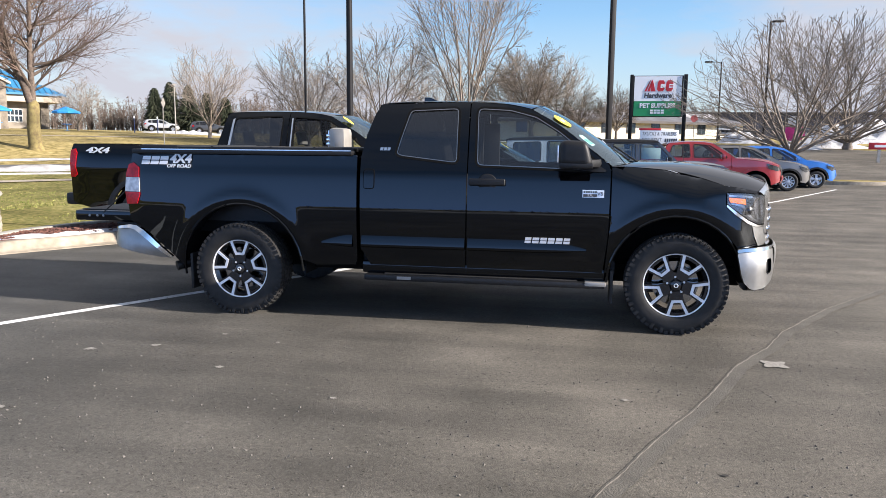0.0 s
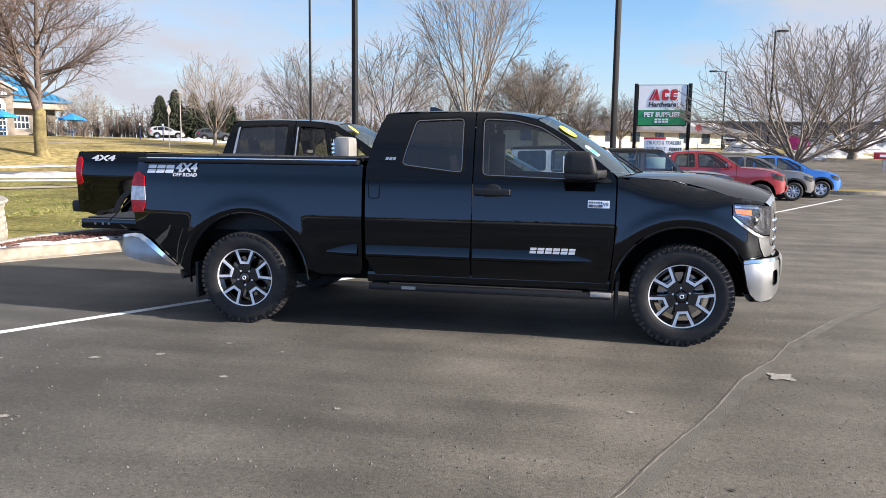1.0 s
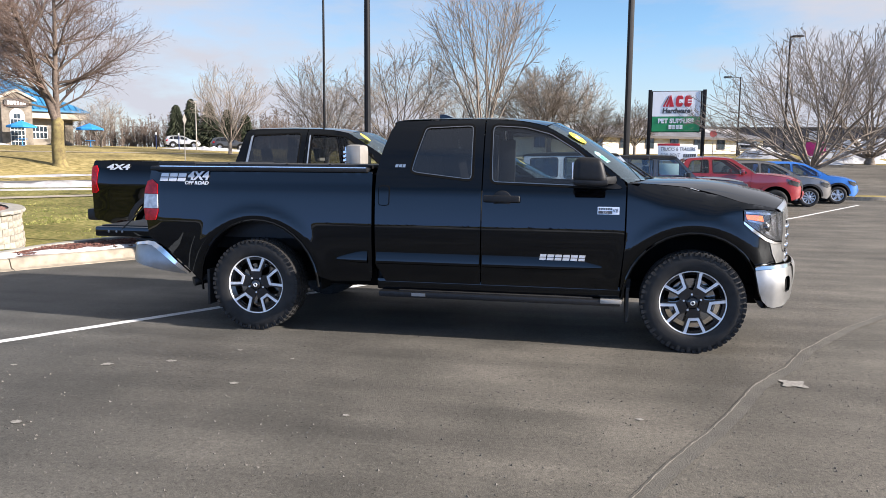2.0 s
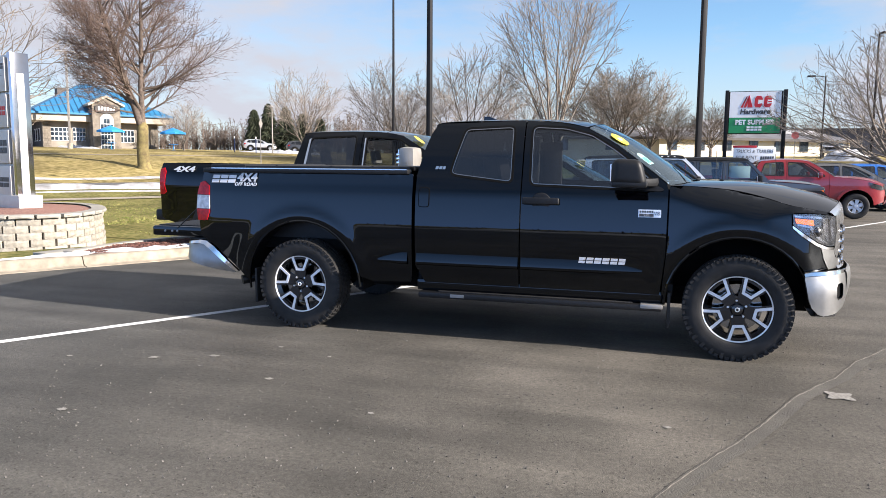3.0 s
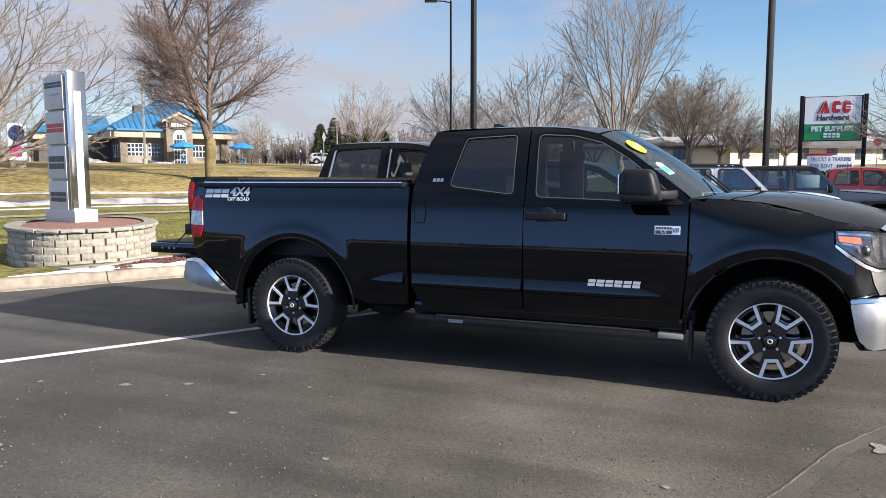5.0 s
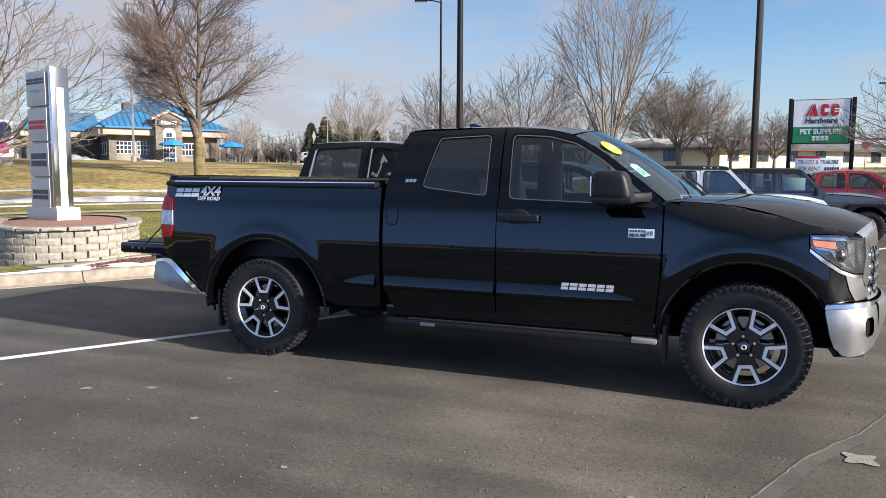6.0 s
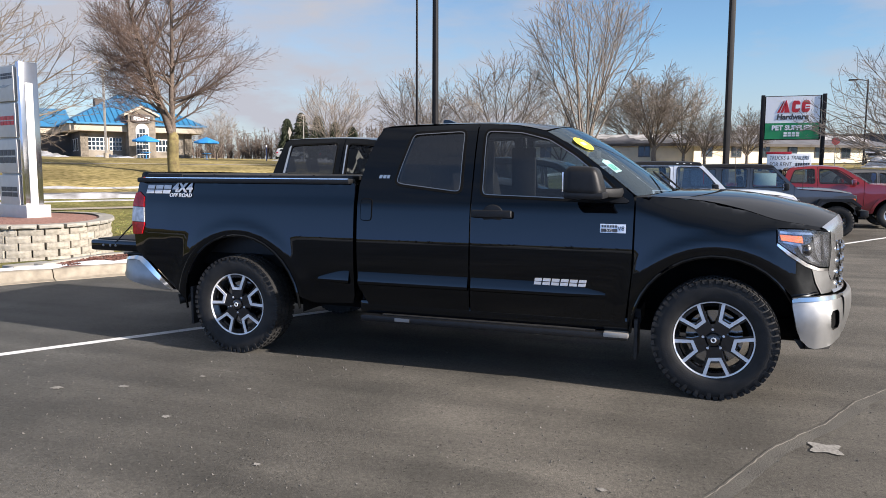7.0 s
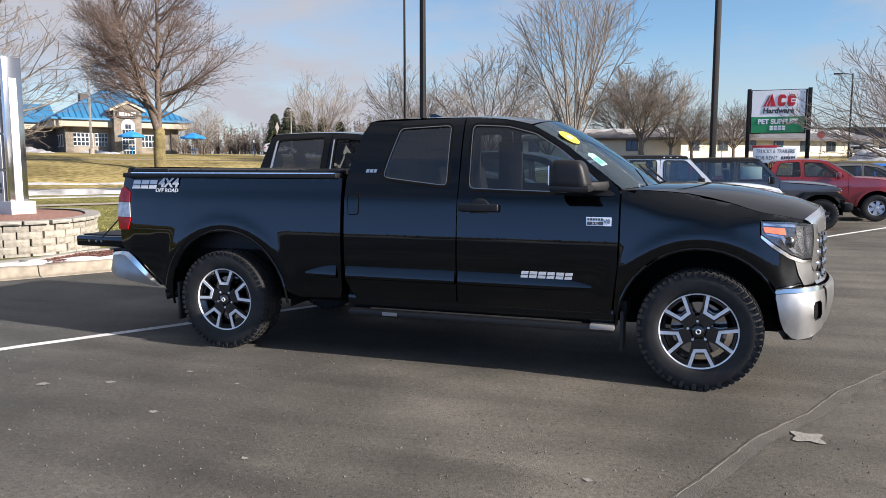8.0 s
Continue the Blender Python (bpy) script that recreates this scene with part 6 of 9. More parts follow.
# black crew-cab pickup beside the first truck; x from its rear axle
ram = dict(R=0.41, wb=3.88, rim=0.25, zb=0.45, arch=0.53, paint=M_BLACKPAINT2, style="five", rim_face=M_ALLOY, tw=0.28, handle_z=1.2, belt=1.42, grid=0.10,
           w=[(0.40, 0.97), (0.55, 1.01), (0.9, 1.02), (1.15, 1.03), (1.30, 1.01), (1.42, 0.97), (1.65, 0.88), (1.86, 0.79), (1.95, 0.72), (2.0, 0.6)],
           plan=[(-1.25, 0.93), (-1.15, 0.975), (-0.9, 1.0), (4.1, 1.0), (4.45, 0.96), (4.7, 0.86), (4.85, 0.70)],
           top=[(-1.10, 0.58), (-1.17, 0.62), (-1.18, 1.40), (-1.14, 1.475), (1.13, 1.44), (1.165, 1.45), (1.20, 1.60), (1.27, 1.90), (1.32, 1.945), (2.0, 1.96), (2.55, 1.94), (2.85, 1.89), (3.25, 1.66), (3.62, 1.42), (3.75, 1.40), (4.55, 1.30), (4.75, 1.18), (4.80, 0.8), (4.78, 0.5)],
           windows=[(round_poly([(1.36, 1.46), (1.40, 1.85), (2.12, 1.88), (2.12, 1.42)], 0.05), M_GLASSDARK), (round_poly([(2.32, 1.41), (2.30, 1.87), (2.80, 1.83), (3.12, 1.63), (3.36, 1.43)], 0.05), M_GLASSDOOR)],
           cuts=[("bed_side", -2, 1.15), ("rear_door", 1.15, 2.22), ("front_door", 2.22, 3.42), ("front_fender", 3.42, 6)],
           mirror=(3.10, 1.50, 1.65), mirror_paint=M_GALV, cabin=(1.3, 3.30), seal=M_LINER, seat=M_GREYCLOTH,
           patches=[("tail_lamp", [(-1.185, 0.98), (-1.188, 1.38), (-1.10, 1.40), (-1.06, 1.34), (-1.08, 1.12), (-1.05, 1.02), (-1.10, 0.98)], M_TAILRED, 0.008, "red tail lamp"),
                    ("headlamp", [(4.50, 1.22), (4.78, 1.15), (4.80, 0.98), (4.6, 1.0)], M_HEADLIGHT, 0.006, "clear headlamp"),
                    ("window_pillar_trim", [(1.335, 1.47), (1.365, 1.84), (1.395, 1.86), (1.37, 1.47)], M_CHROME, 0.010, "bright pillar trim"),
                    ("window_pillar_trim", [(2.275, 1.43), (2.265, 1.86), (2.285, 1.86), (2.295, 1.43)], M_CHROME, 0.012, "bright pillar trim"),
                    ("arch_flare", [p for p in arch(0, 0.41, 0.60, 8, 172, 14)] + [p for p in arch(0, 0.41, 0.53, 8, 172, 14)][::-1], M_DARKTRIM, 0.022, "black arch flare")],
           strips=[("cab_back", M_BLACKPAINT2, [(1.15, 0.6, 0, 0), (1.16, 1.0, 0, 0), (1.165, 1.45, 0, 0)], ""),
                   ("rear_window", M_GLASSDARK, [(1.165, 1.45, 0, 0), (1.20, 1.60, 0, 0), (1.27, 1.90, 0.01, 0)], "dark rear window"),
                   ("roof", M_BLACKPAINT2, [(1.27, 1.90, 0.02, 0), (1.32, 1.945, 0.03, 0), (2.0, 1.96, 0.035, 0), (2.55, 1.94, 0.035, 0.05), (2.85, 1.89, 0.03, 0.09)], ""),
                   ("windscreen", M_GLASSCLEAR, [(2.85, 1.89, 0.03, 0.09), (3.25, 1.66, 0.03, 0.14), (3.62, 1.42, 0.02, 0.18)], "clear windscreen"),
                   ("hood", M_BLACKPAINT2, [(3.62, 1.42, 0.03, 0.18), (4.1, 1.37, 0.06, 0.2), (4.55, 1.30, 0.04, 0.24), (4.75, 1.18, 0.02, 0.28)], ""),
                   ("grille", M_DARKTRIM, [(4.75, 1.18, 0.02, 0.28), (4.80, 0.95, 0, 0.28), (4.80, 0.7, 0, 0.26)], "dark grille"),
                   ("front_bumper", M_CHROME, [(4.84, 0.72, 0, 0.28), (4.86, 0.6, 0, 0.28), (4.80, 0.48, 0, 0.26)], "chrome bumper"),
                   ("tailgate", M_BLACKPAINT2, [(-1.14, 1.47, 0.01, -0.03), (-1.18, 1.38, 0, -0.03), (-1.18, 0.70, 0, -0.03)], ""),
                   ("bed_cover", M_DARKTRIM, [(-1.10, 1.45, 0.01, 0), (0.0, 1.435, 0.01, 0), (1.13, 1.425, 0.01, 0)], "black bed cover")])
ramtruck, _ = car("pickup_truck", "black crew-cab pickup with large tow mirrors, tail to the kerb", "pickup truck", spot(-5.98, 11.06), ram)
for sg in (-1, 1):
    part("rear_bumper", trans(box(-1.30, -1.02, -0.06, 0.5, 0.56, 0.74, bevel=0.04), (0, sg * 0.92, 0), sg), M_DARKTRIM, ramtruck, "black rear bumper corner")
f = Matrix.Translation((-0.72, -1.005, 1.375)) @ Matrix.Rotation(math.pi / 2 - 0.15, 4, "X")
letters("decal_text", "4X4", 0.115, M_DECAL, ramtruck, f, 0.002, 1.9, 0.2, 0.004)
bm = bmesh.new()
for z0, z1 in ((-0.10, -0.055), (-0.045, 0.0), (0.01, 0.055)):
    add_box(bm, -0.03, 0.03, -0.13, 0.10, z0, z1, 0.008)
tm = Matrix.Translation((2.985, -1.22, 1.575))
bmesh.ops.transform(bm, matrix=tm, verts=bm.verts)
part("mirror_lamp", bm, M_CHROME, ramtruck, "bright mirror lamp")
bm = bmesh.new()
ring = [bm.verts.new((3.02 + 0.10 * math.cos(a) * 0.75 + 0.05, -0.70 + 0.09 * math.sin(a), 1.835 - 0.10 * math.cos(a) * 0.55)) for a in np.linspace(0, 2 * math.pi, 20, endpoint=False)]
bm.faces.new(ring)
part("sticker", bm, M_YELLOW, ramtruck, "round yellow windscreen sticker")


def jeep_spec(paint, R=0.40):
    return dict(R=R, wb=3.0, rim=0.215, zb=0.55, arch=0.52, paint=paint, style="five", rim_face=M_BLACKRIM, tw=0.25, handle_z=1.02, belt=1.22, grid=0.14, knobs=30, inset=-0.13,
                w=[(0.5, 0.76), (0.7, 0.79), (1.0, 0.80), (1.2, 0.79), (1.5, 0.75), (1.8, 0.70), (1.86, 0.64)],
                plan=[(-0.8, 0.96), (-0.6, 1.0), (2.1, 1.0), (3.0, 0.86), (3.42, 0.80)],
                top=[(-0.72, 0.55), (-0.76, 0.7), (-0.76, 1.22), (-0.72, 1.74), (-0.66, 1.81), (0.4, 1.845), (1.35, 1.83), (1.50, 1.80), (1.80, 1.50), (2.06, 1.225), (2.12, 1.20), (3.30, 1.12), (3.42, 1.06), (3.44, 0.7), (3.40, 0.6)],
                windows=[(round_poly([(-0.55, 1.28), (-0.55, 1.70), (0.08, 1.72), (0.08, 1.28)], 0.05), M_GLASSDARK), (round_poly([(0.25, 1.26), (0.25, 1.73), (0.85, 1.73), (0.85, 1.26)], 0.05), M_GLASSSIDE),
                         (round_poly([(1.02, 1.26), (1.02, 1.73), (1.46, 1.72), (1.66, 1.52), (1.88, 1.26)], 0.05), M_GLASSSIDE)],
                cuts=[("rear_quarter", -2, 0.165), ("rear_door", 0.165, 0.935), ("front_door", 0.935, 2.0), ("front_fender", 2.0, 5)],
                mirror=(1.80, 1.25, 0.95), cabin=(-0.5, 2.0),
                patches=[("roof_side", [(-0.70, 1.758), (-0.66, 1.815), (0.4, 1.850), (1.35, 1.835), (1.50, 1.802), (1.515, 1.765), (1.30, 1.772), (0.4, 1.778)], M_DARKTRIM, 0.008, "black hard top edge"), ("side_marker", [(3.30, 0.93), (3.42, 0.93), (3.42, 0.99), (3.30, 0.99)], M_AMBER, 0.10, "amber side marker")],
                strips=[("tailgate", paint, [(-0.76, 0.6, 0, 0), (-0.77, 0.9, 0, 0), (-0.76, 1.22, 0, 0)], ""), ("rear_window", M_GLASSDARK, [(-0.76, 1.24, 0, 0), (-0.74, 1.5, 0, 0), (-0.72, 1.74, 0, 0)], "dark rear window"),
                        ("roof", M_DARKTRIM, [(-0.73, 1.72, 0.01, 0), (-0.66, 1.81, 0.02, 0), (0.4, 1.845, 0.03, 0), (1.35, 1.83, 0.03, 0), (1.50, 1.80, 0.02, 0)], "black hard top"),
                        ("windscreen", M_GLASSCLEAR, [(1.52, 1.785, 0.01, 0.01), (1.80, 1.50, 0, 0.02), (2.05, 1.235, 0, 0.02)], "upright flat windscreen"),
                        ("hood", paint, [(2.06, 1.225, 0.02, 0.02), (2.5, 1.20, 0.06, 0.02), (3.0, 1.16, 0.06, 0.03), (3.34, 1.11, 0.03, 0.05)], ""),
                        ("grille", paint, [(3.34, 1.11, 0.03, 0.05), (3.43, 1.0, 0, 0.06), (3.42, 0.65, 0, 0.06)], "slotted grille")])


def jeep(label, paint, x, y):
    S = jeep_spec(paint)
    root, _ = car("off_road_vehicle", label, "off-road vehicle", spot(x, y) @ Matrix.Scale(0.955, 4), S)
    for sg in (-1, 1):
        for cx, fl in ((3.0, (2.38, 3.55)), (0.0, (-0.66, 0.62))):
            po = [(fl[0] - 0.02, 0.60), (fl[0] + 0.22, 0.97), (fl[1] - 0.22, 0.99), (fl[1], 0.80), (fl[1] - 0.06, 0.78), (fl[1] - 0.26, 0.92), (fl[0] + 0.26, 0.91), (fl[0] + 0.06, 0.58)]
            bm = bmesh.new()
            ra_, rb_ = [], []
            for px, pz in po:
                ra_.append(bm.verts.new((px, sg * 0.955, pz)))
                rb_.append(bm.verts.new((px, sg * 0.66, pz)))
            for i in range(len(po)):
                j = (i + 1) % len(po)
                bm.faces.new((ra_[i], ra_[j], rb_[j], rb_[i]))
            bm.faces.new(ra_)
            bm.faces.new(rb_[::-1])
            part("fender_flare", bm, M_DARKTRIM, root, "flat black fender flare")
        part("headlamp", trans(trans_rot(lathe([(0.0005, -0.02), (0.08, -0.015), (0.09, 0.0), (0.09, 0.05)], 20), 90), (3.46, sg * 0.50, 0.98), -1), M_HEADLIGHT, root, "round headlamp")
        part("step_rail", tube([(0.55, sg * 0.86, 0.48), (2.35, sg * 0.86, 0.48)], 0.035, 8), M_DARKTRIM, root)
    for q in range(7):
        yy = -0.30 + 0.10 * q
        part("grille_slot", box(3.47, 3.492, yy - 0.025, yy + 0.025, 0.72, 1.02, bevel=0.008), M_LINER, root)
    part("front_bumper", box(3.52, 3.72, -0.82, 0.82, 0.52, 0.70, bevel=0.04), M_DARKTRIM, root, "black steel bumper")
    part("spare_wheel", trans(trans_rot(lathe([(0.05, -0.12), (0.22, -0.13), (0.38, -0.12), (0.40, -0.06), (0.40, 0.06), (0.38, 0.10), (0.2, 0.10)], 28), -90), (-0.92, 0, 0.98), -1), M_RUBBER, root, "black rear spare wheel")
    part("mirror_tag", box(1.55, 1.56, 0.15, 0.24, 1.36, 1.66, bevel=0.002), M_SIGNRED, root, "red hanging tag")
    part("antenna", tube([(2.2, -0.74, 1.18), (2.18, -0.75, 1.95)], 0.006, 5), M_DARKTRIM, root)
    return root


def trans_rot(bm, deg):
    bmesh.ops.rotate(bm, cent=(0, 0, 0), matrix=Matrix.Rotation(radians(deg), 3, "Z"), verts=bm.verts)
    return bm


jeep("white four-door off-road vehicle with a black hard top", M_WHITEPAINT, -0.52, 17.75)
grey_jeep = jeep("dark grey four-door off-road vehicle with black flares, parked in the row", M_GREYJEEP, 1.16, 21.68)

for side in (-1, 1):
    part("window_papers", box(1.08, 1.58, side * 0.60, side * 0.606, 1.30, 1.62, bevel=0.002), M_TAG, grey_jeep, "pale papers hung inside the window")

# red crew-cab pickup
red = dict(R=0.385, wb=3.24, rim=0.21, zb=0.42, arch=0.49, paint=M_REDPAINT, style="six", tw=0.25, handle_z=1.08, belt=1.25, grid=0.13,
           w=[(0.4, 0.90), (0.6, 0.94), (0.9, 0.95), (1.1, 0.95), (1.25, 0.92), (1.5, 0.82), (1.72, 0.72), (1.8, 0.62)],
           plan=[(-1.2, 0.95), (-0.9, 1), (3.3, 1.0), (3.7, 0.95), (3.95, 0.84), (4.1, 0.66)],
           top=[(-1.10, 0.6), (-1.12, 1.24), (0.38, 1.24), (0.42, 1.28), (0.52, 1.62), (0.62, 1.71), (1.2, 1.755), (1.7, 1.74), (1.95, 1.70), (2.30, 1.48), (2.62, 1.25), (2.75, 1.24), (3.6, 1.14), (3.95, 1.02), (4.05, 0.8), (4.02, 0.52)],
           windows=[(round_poly([(0.60, 1.29), (0.72, 1.63), (1.22, 1.67), (1.24, 1.27)], 0.05), M_GLASSSIDE), (round_poly([(1.38, 1.27), (1.37, 1.67), (1.84, 1.64), (2.12, 1.46), (2.38, 1.26)], 0.05), M_GLASSSIDE)],
           cuts=[("bed_side", -2, 0.40), ("rear_door", 0.40, 1.31), ("front_door", 1.31, 2.50), ("front_fender", 2.50, 6)],
           mirror=(2.22, 1.27, 0.9), mirror_paint=M_REDPAINT, cabin=(0.6, 2.6),
           patches=[("headlamp", [(3.55, 1.10), (3.92, 1.0), (4.04, 0.90), (3.9, 0.86), (3.62, 0.94)], M_HEADLIGHT, 0.008, "clear headlamp"), ("tail_lamp", [(-1.12, 0.85), (-1.12, 1.2), (-1.0, 1.2), (-1.0, 0.85)], M_TAILRED, 0.006, "red tail lamp"),
                    ("arch_flare", arch(3.24, 0.385, 0.565, 6, 174, 14) + arch(3.24, 0.385, 0.49, 6, 174, 14)[::-1], M_REDPAINT, 0.025, "")],
           strips=[("cab_back", M_REDPAINT, [(0.40, 0.6, 0, 0), (0.41, 1.0, 0, 0), (0.42, 1.28, 0, 0)], ""), ("rear_window", M_GLASSDARK, [(0.42, 1.28, 0, 0), (0.52, 1.62, 0, 0)], "dark rear window"),
                   ("roof", M_REDPAINT, [(0.52, 1.62, 0.02, 0), (0.62, 1.71, 0.03, 0), (1.2, 1.755, 0.04, 0), (1.7, 1.74, 0.04, 0.04), (1.95, 1.70, 0.04, 0.08)], ""),
                   ("windscreen", M_GLASSCLEAR, [(1.95, 1.70, 0.04, 0.08), (2.30, 1.48, 0.03, 0.13), (2.62, 1.25, 0.02, 0.18)], "clear windscreen"),
                   ("hood", M_REDPAINT, [(2.62, 1.25, 0.03, 0.18), (3.2, 1.20, 0.06, 0.18), (3.6, 1.14, 0.05, 0.2), (3.95, 1.02, 0.02, 0.2)], ""),
                   ("grille", M_DARKTRIM, [(3.95, 1.02, 0.02, 0.2), (4.06, 0.85, 0, 0.16), (4.06, 0.7, 0, 0.16)], "dark grille"), ("front_bumper", M_REDPAINT, [(4.08, 0.72, 0, 0.18), (4.10, 0.6, 0, 0.18), (4.02, 0.45, 0, 0.16)], ""),
                   ("tailgate", M_REDPAINT, [(-1.12, 1.24, 0, 0), (-1.13, 0.9, 0, 0), (-1.12, 0.6, 0, 0)], ""), ("bed_cover", M_DARKTRIM, [(-1.1, 1.22, 0, 0), (-0.4, 1.22, 0, 0), (0.38, 1.22, 0, 0)], "black bed cover")])
car("pickup_truck", "bright red crew-cab pickup parked in the row", "pickup truck", spot(2.73, 25.45), red)


def suv_spec(paint, lower, style, rim_face, seal, h=1.64, R=0.35, wb=2.64, dark_roof=False):
    k = h / 1.64
    return dict(R=R, wb=wb, rim=0.225, zb=0.34, arch=0.43, paint=paint, style=style, rim_face=rim_face, tw=0.22, handle_z=0.92 * k, belt=1.08 * k, grid=0.13, seal=seal,
                w=[(0.3, 0.86), (0.5, 0.90), (0.8, 0.915), (0.98, 0.91), (1.08 * k, 0.88), (1.3 * k, 0.79), (1.52 * k, 0.68), (1.62 * k, 0.56)],
                plan=[(-0.95, 0.72), (-0.8, 0.88), (-0.5, 0.98), (0, 1.0), (2.7, 1.0), (3.1, 0.94), (3.35, 0.80), (3.5, 0.62)],
                top=[(-0.75, 0.36), (-0.88, 0.55), (-0.88, 1.05 * k), (-0.66, 1.45 * k), (-0.45, 1.56 * k), (0.3, 1.62 * k), (1.0, 1.61 * k), (1.45, 1.53 * k), (1.95, 1.26 * k), (2.25, 1.09 * k), (2.9, 0.99 * k), (3.28, 0.88 * k), (3.42, 0.72), (3.44, 0.45), (3.30, 0.30)],
                windows=[(round_poly([(-0.45, 1.20 * k), (-0.32, 1.42 * k), (0.02, 1.50 * k), (0.02, 1.14 * k)], 0.05), M_GLASSDARK), (round_poly([(0.14, 1.13 * k), (0.14, 1.51 * k), (0.86, 1.53 * k), (0.86, 1.11 * k)], 0.05), M_GLASSDARK),
                         (round_poly([(0.98, 1.11 * k), (0.98, 1.53 * k), (1.38, 1.46 * k), (1.78, 1.25 * k), (2.0, 1.09 * k)], 0.05), M_GLASSSIDE)],
                cuts=[("rear_quarter", -2, 0.08), ("rear_door", 0.08, 0.92), ("front_door", 0.92, 2.06), ("front_fender", 2.06, 5)],
                mirror=(1.86, 1.10 * k, 0.85), mirror_paint=paint, cabin=(-0.4, 2.0),
                patches=[("headlamp", [(2.98, 0.92 * k), (3.28, 0.85 * k), (3.40, 0.76), (3.25, 0.70), (3.05, 0.80)], M_HEADLIGHT, 0.008, "clear headlamp"),
                         ("tail_lamp", [(-0.87, 0.85), (-0.86, 1.02), (-0.62, 1.05), (-0.62, 0.92)], M_TAILRED, 0.006, "red tail lamp"),
                         ("sill_cladding", [(0.48, 0.33), (0.48, 0.48), (2.16, 0.48), (2.16, 0.33)], lower, 0.02, "")]
                + [("arch_cladding", arch(cx, R, 0.50, 5, 175, 12) + arch(cx, R, 0.43, 5, 175, 12)[::-1], lower, 0.018, "") for cx in (0, wb)],
                strips=[("tailgate", paint, [(-0.88, 0.55, 0, -0.1), (-0.90, 0.8, 0, -0.12), (-0.88, 1.05 * k, 0, -0.12)], ""), ("rear_window", M_GLASSDARK, [(-0.88, 1.05 * k, 0, -0.1), (-0.66, 1.45 * k, 0.02, -0.08)], "dark rear window"),
                        ("roof", M_DARKTRIM if dark_roof else paint, [(-0.70, 1.43 * k, 0.02, -0.05), (-0.45, 1.56 * k, 0.03, 0), (0.3, 1.62 * k, 0.03, 0), (1.0, 1.61 * k, 0.03, 0.03), (1.45, 1.53 * k, 0.03, 0.08)], ""),
                        ("windscreen", M_GLASSCLEAR, [(1.45, 1.53 * k, 0.03, 0.08), (1.95, 1.26 * k, 0.03, 0.14), (2.25, 1.09 * k, 0.02, 0.2)], "raked windscreen"),
                        ("hood", paint, [(2.25, 1.09 * k, 0.03, 0.2), (2.6, 1.04 * k, 0.05, 0.18), (2.9, 0.99 * k, 0.05, 0.18), (3.28, 0.88 * k, 0.02, 0.2)], ""),
                        ("grille", M_DARKTRIM, [(3.28, 0.88 * k, 0.02, 0.2), (3.42, 0.75, 0, 0.14), (3.43, 0.6, 0, 0.14)], "dark grille"), ("front_bumper", lower if dark_roof else paint, [(3.43, 0.62, 0, 0.16), (3.46, 0.48, 0, 0.16), (3.30, 0.28, 0, 0.14)], "")])


hidden, _ = car("crossover_car", "black crossover with a yellow windscreen sticker, parked beside the crew-cab", "car", spot(-2.80, 14.05), suv_spec(M_BLACKPAINT2, M_DARKTRIM, "five", M_ALLOY, M_LINER, 1.77))
bm = bmesh.new()
bm.faces.new([bm.verts.new((1.86 + 0.075 * math.cos(a), -0.47 + 0.085 * math.sin(a), 1.512 - 0.047 * math.cos(a))) for a in np.linspace(0, 2 * math.pi, 20, endpoint=False)])
part("sticker", bm, M_YELLOW, hidden, "round yellow windscreen sticker")
car("crossover_car", "grey compact crossover with black cladding and dark roof", "car", spot(5.54, 29.9), suv_spec(M_GREYPAINT, M_DARKTRIM, "ten", M_ALLOY, M_DARKTRIM, 1.68, dark_roof=True))
car("crossover_car", "bright blue small crossover parked at the row's end", "car", spot(7.26, 32.4), suv_spec(M_BLUEPAINT, M_DARKTRIM, "five", M_ALLOY, M_DARKTRIM, 1.67))


# ---- dealer's pylon in its planter ----
def block_mesh(L, D, H, seed):
    """A split-faced retaining-wall block: rough outer face (at -y), chamfered."""
    g = random.Random(seed)
    bm = bmesh.new()
    cols, rows = 4, 3
    face = []
    for j in range(rows + 1):
        r = []
        for i in range(cols + 1):
            e = i in (0, cols) or j in (0, rows)
            r.append(bm.verts.new((-L / 2 + L * i / cols, -D / 2 + (0.006 if e else -0.012 + g.uniform(-0.014, 0.014)), H * j / rows)))
        face.append(r)
    for j in range(rows):
        for i in range(cols):
            bm.faces.new((face[j][i], face[j][i + 1], face[j + 1][i + 1], face[j + 1][i]))
    b = [bm.verts.new(p) for p in ((-L / 2, D / 2, 0), (L / 2, D / 2, 0), (L / 2, D / 2, H), (-L / 2, D / 2, H))]
    bm.faces.new([face[rows][i] for i in range(cols + 1)] + [b[2], b[3]])
    bm.faces.new([face[j][cols] for j in range(rows + 1)] + [b[2], b[1]])
    bm.faces.new([face[j][0] for j in range(rows + 1)] + [b[3], b[0]])
    me = bpy.data.meshes.new("wall_block")
    bmesh.ops.recalc_face_normals(bm, faces=bm.faces)
    bm.to_mesh(me)
    bm.free()
    me.materials.append(M_BLOCK)
    return me


PC = Vector((-16.40, 16.35))
PTOP = 0.19


def planter_rim(a, grow=0.0):
    c, s = math.cos(a), math.sin(a)
    e = 0.88
    px, py = (3.0 + grow) * math.copysign(abs(c) ** e, c), (1.75 + grow) * math.copysign(abs(s) ** e, s)
    r = radians(136)
    return Vector((PC.x + px * math.cos(r) - py * math.sin(r), PC.y + px * math.sin(r) + py * math.cos(r)))


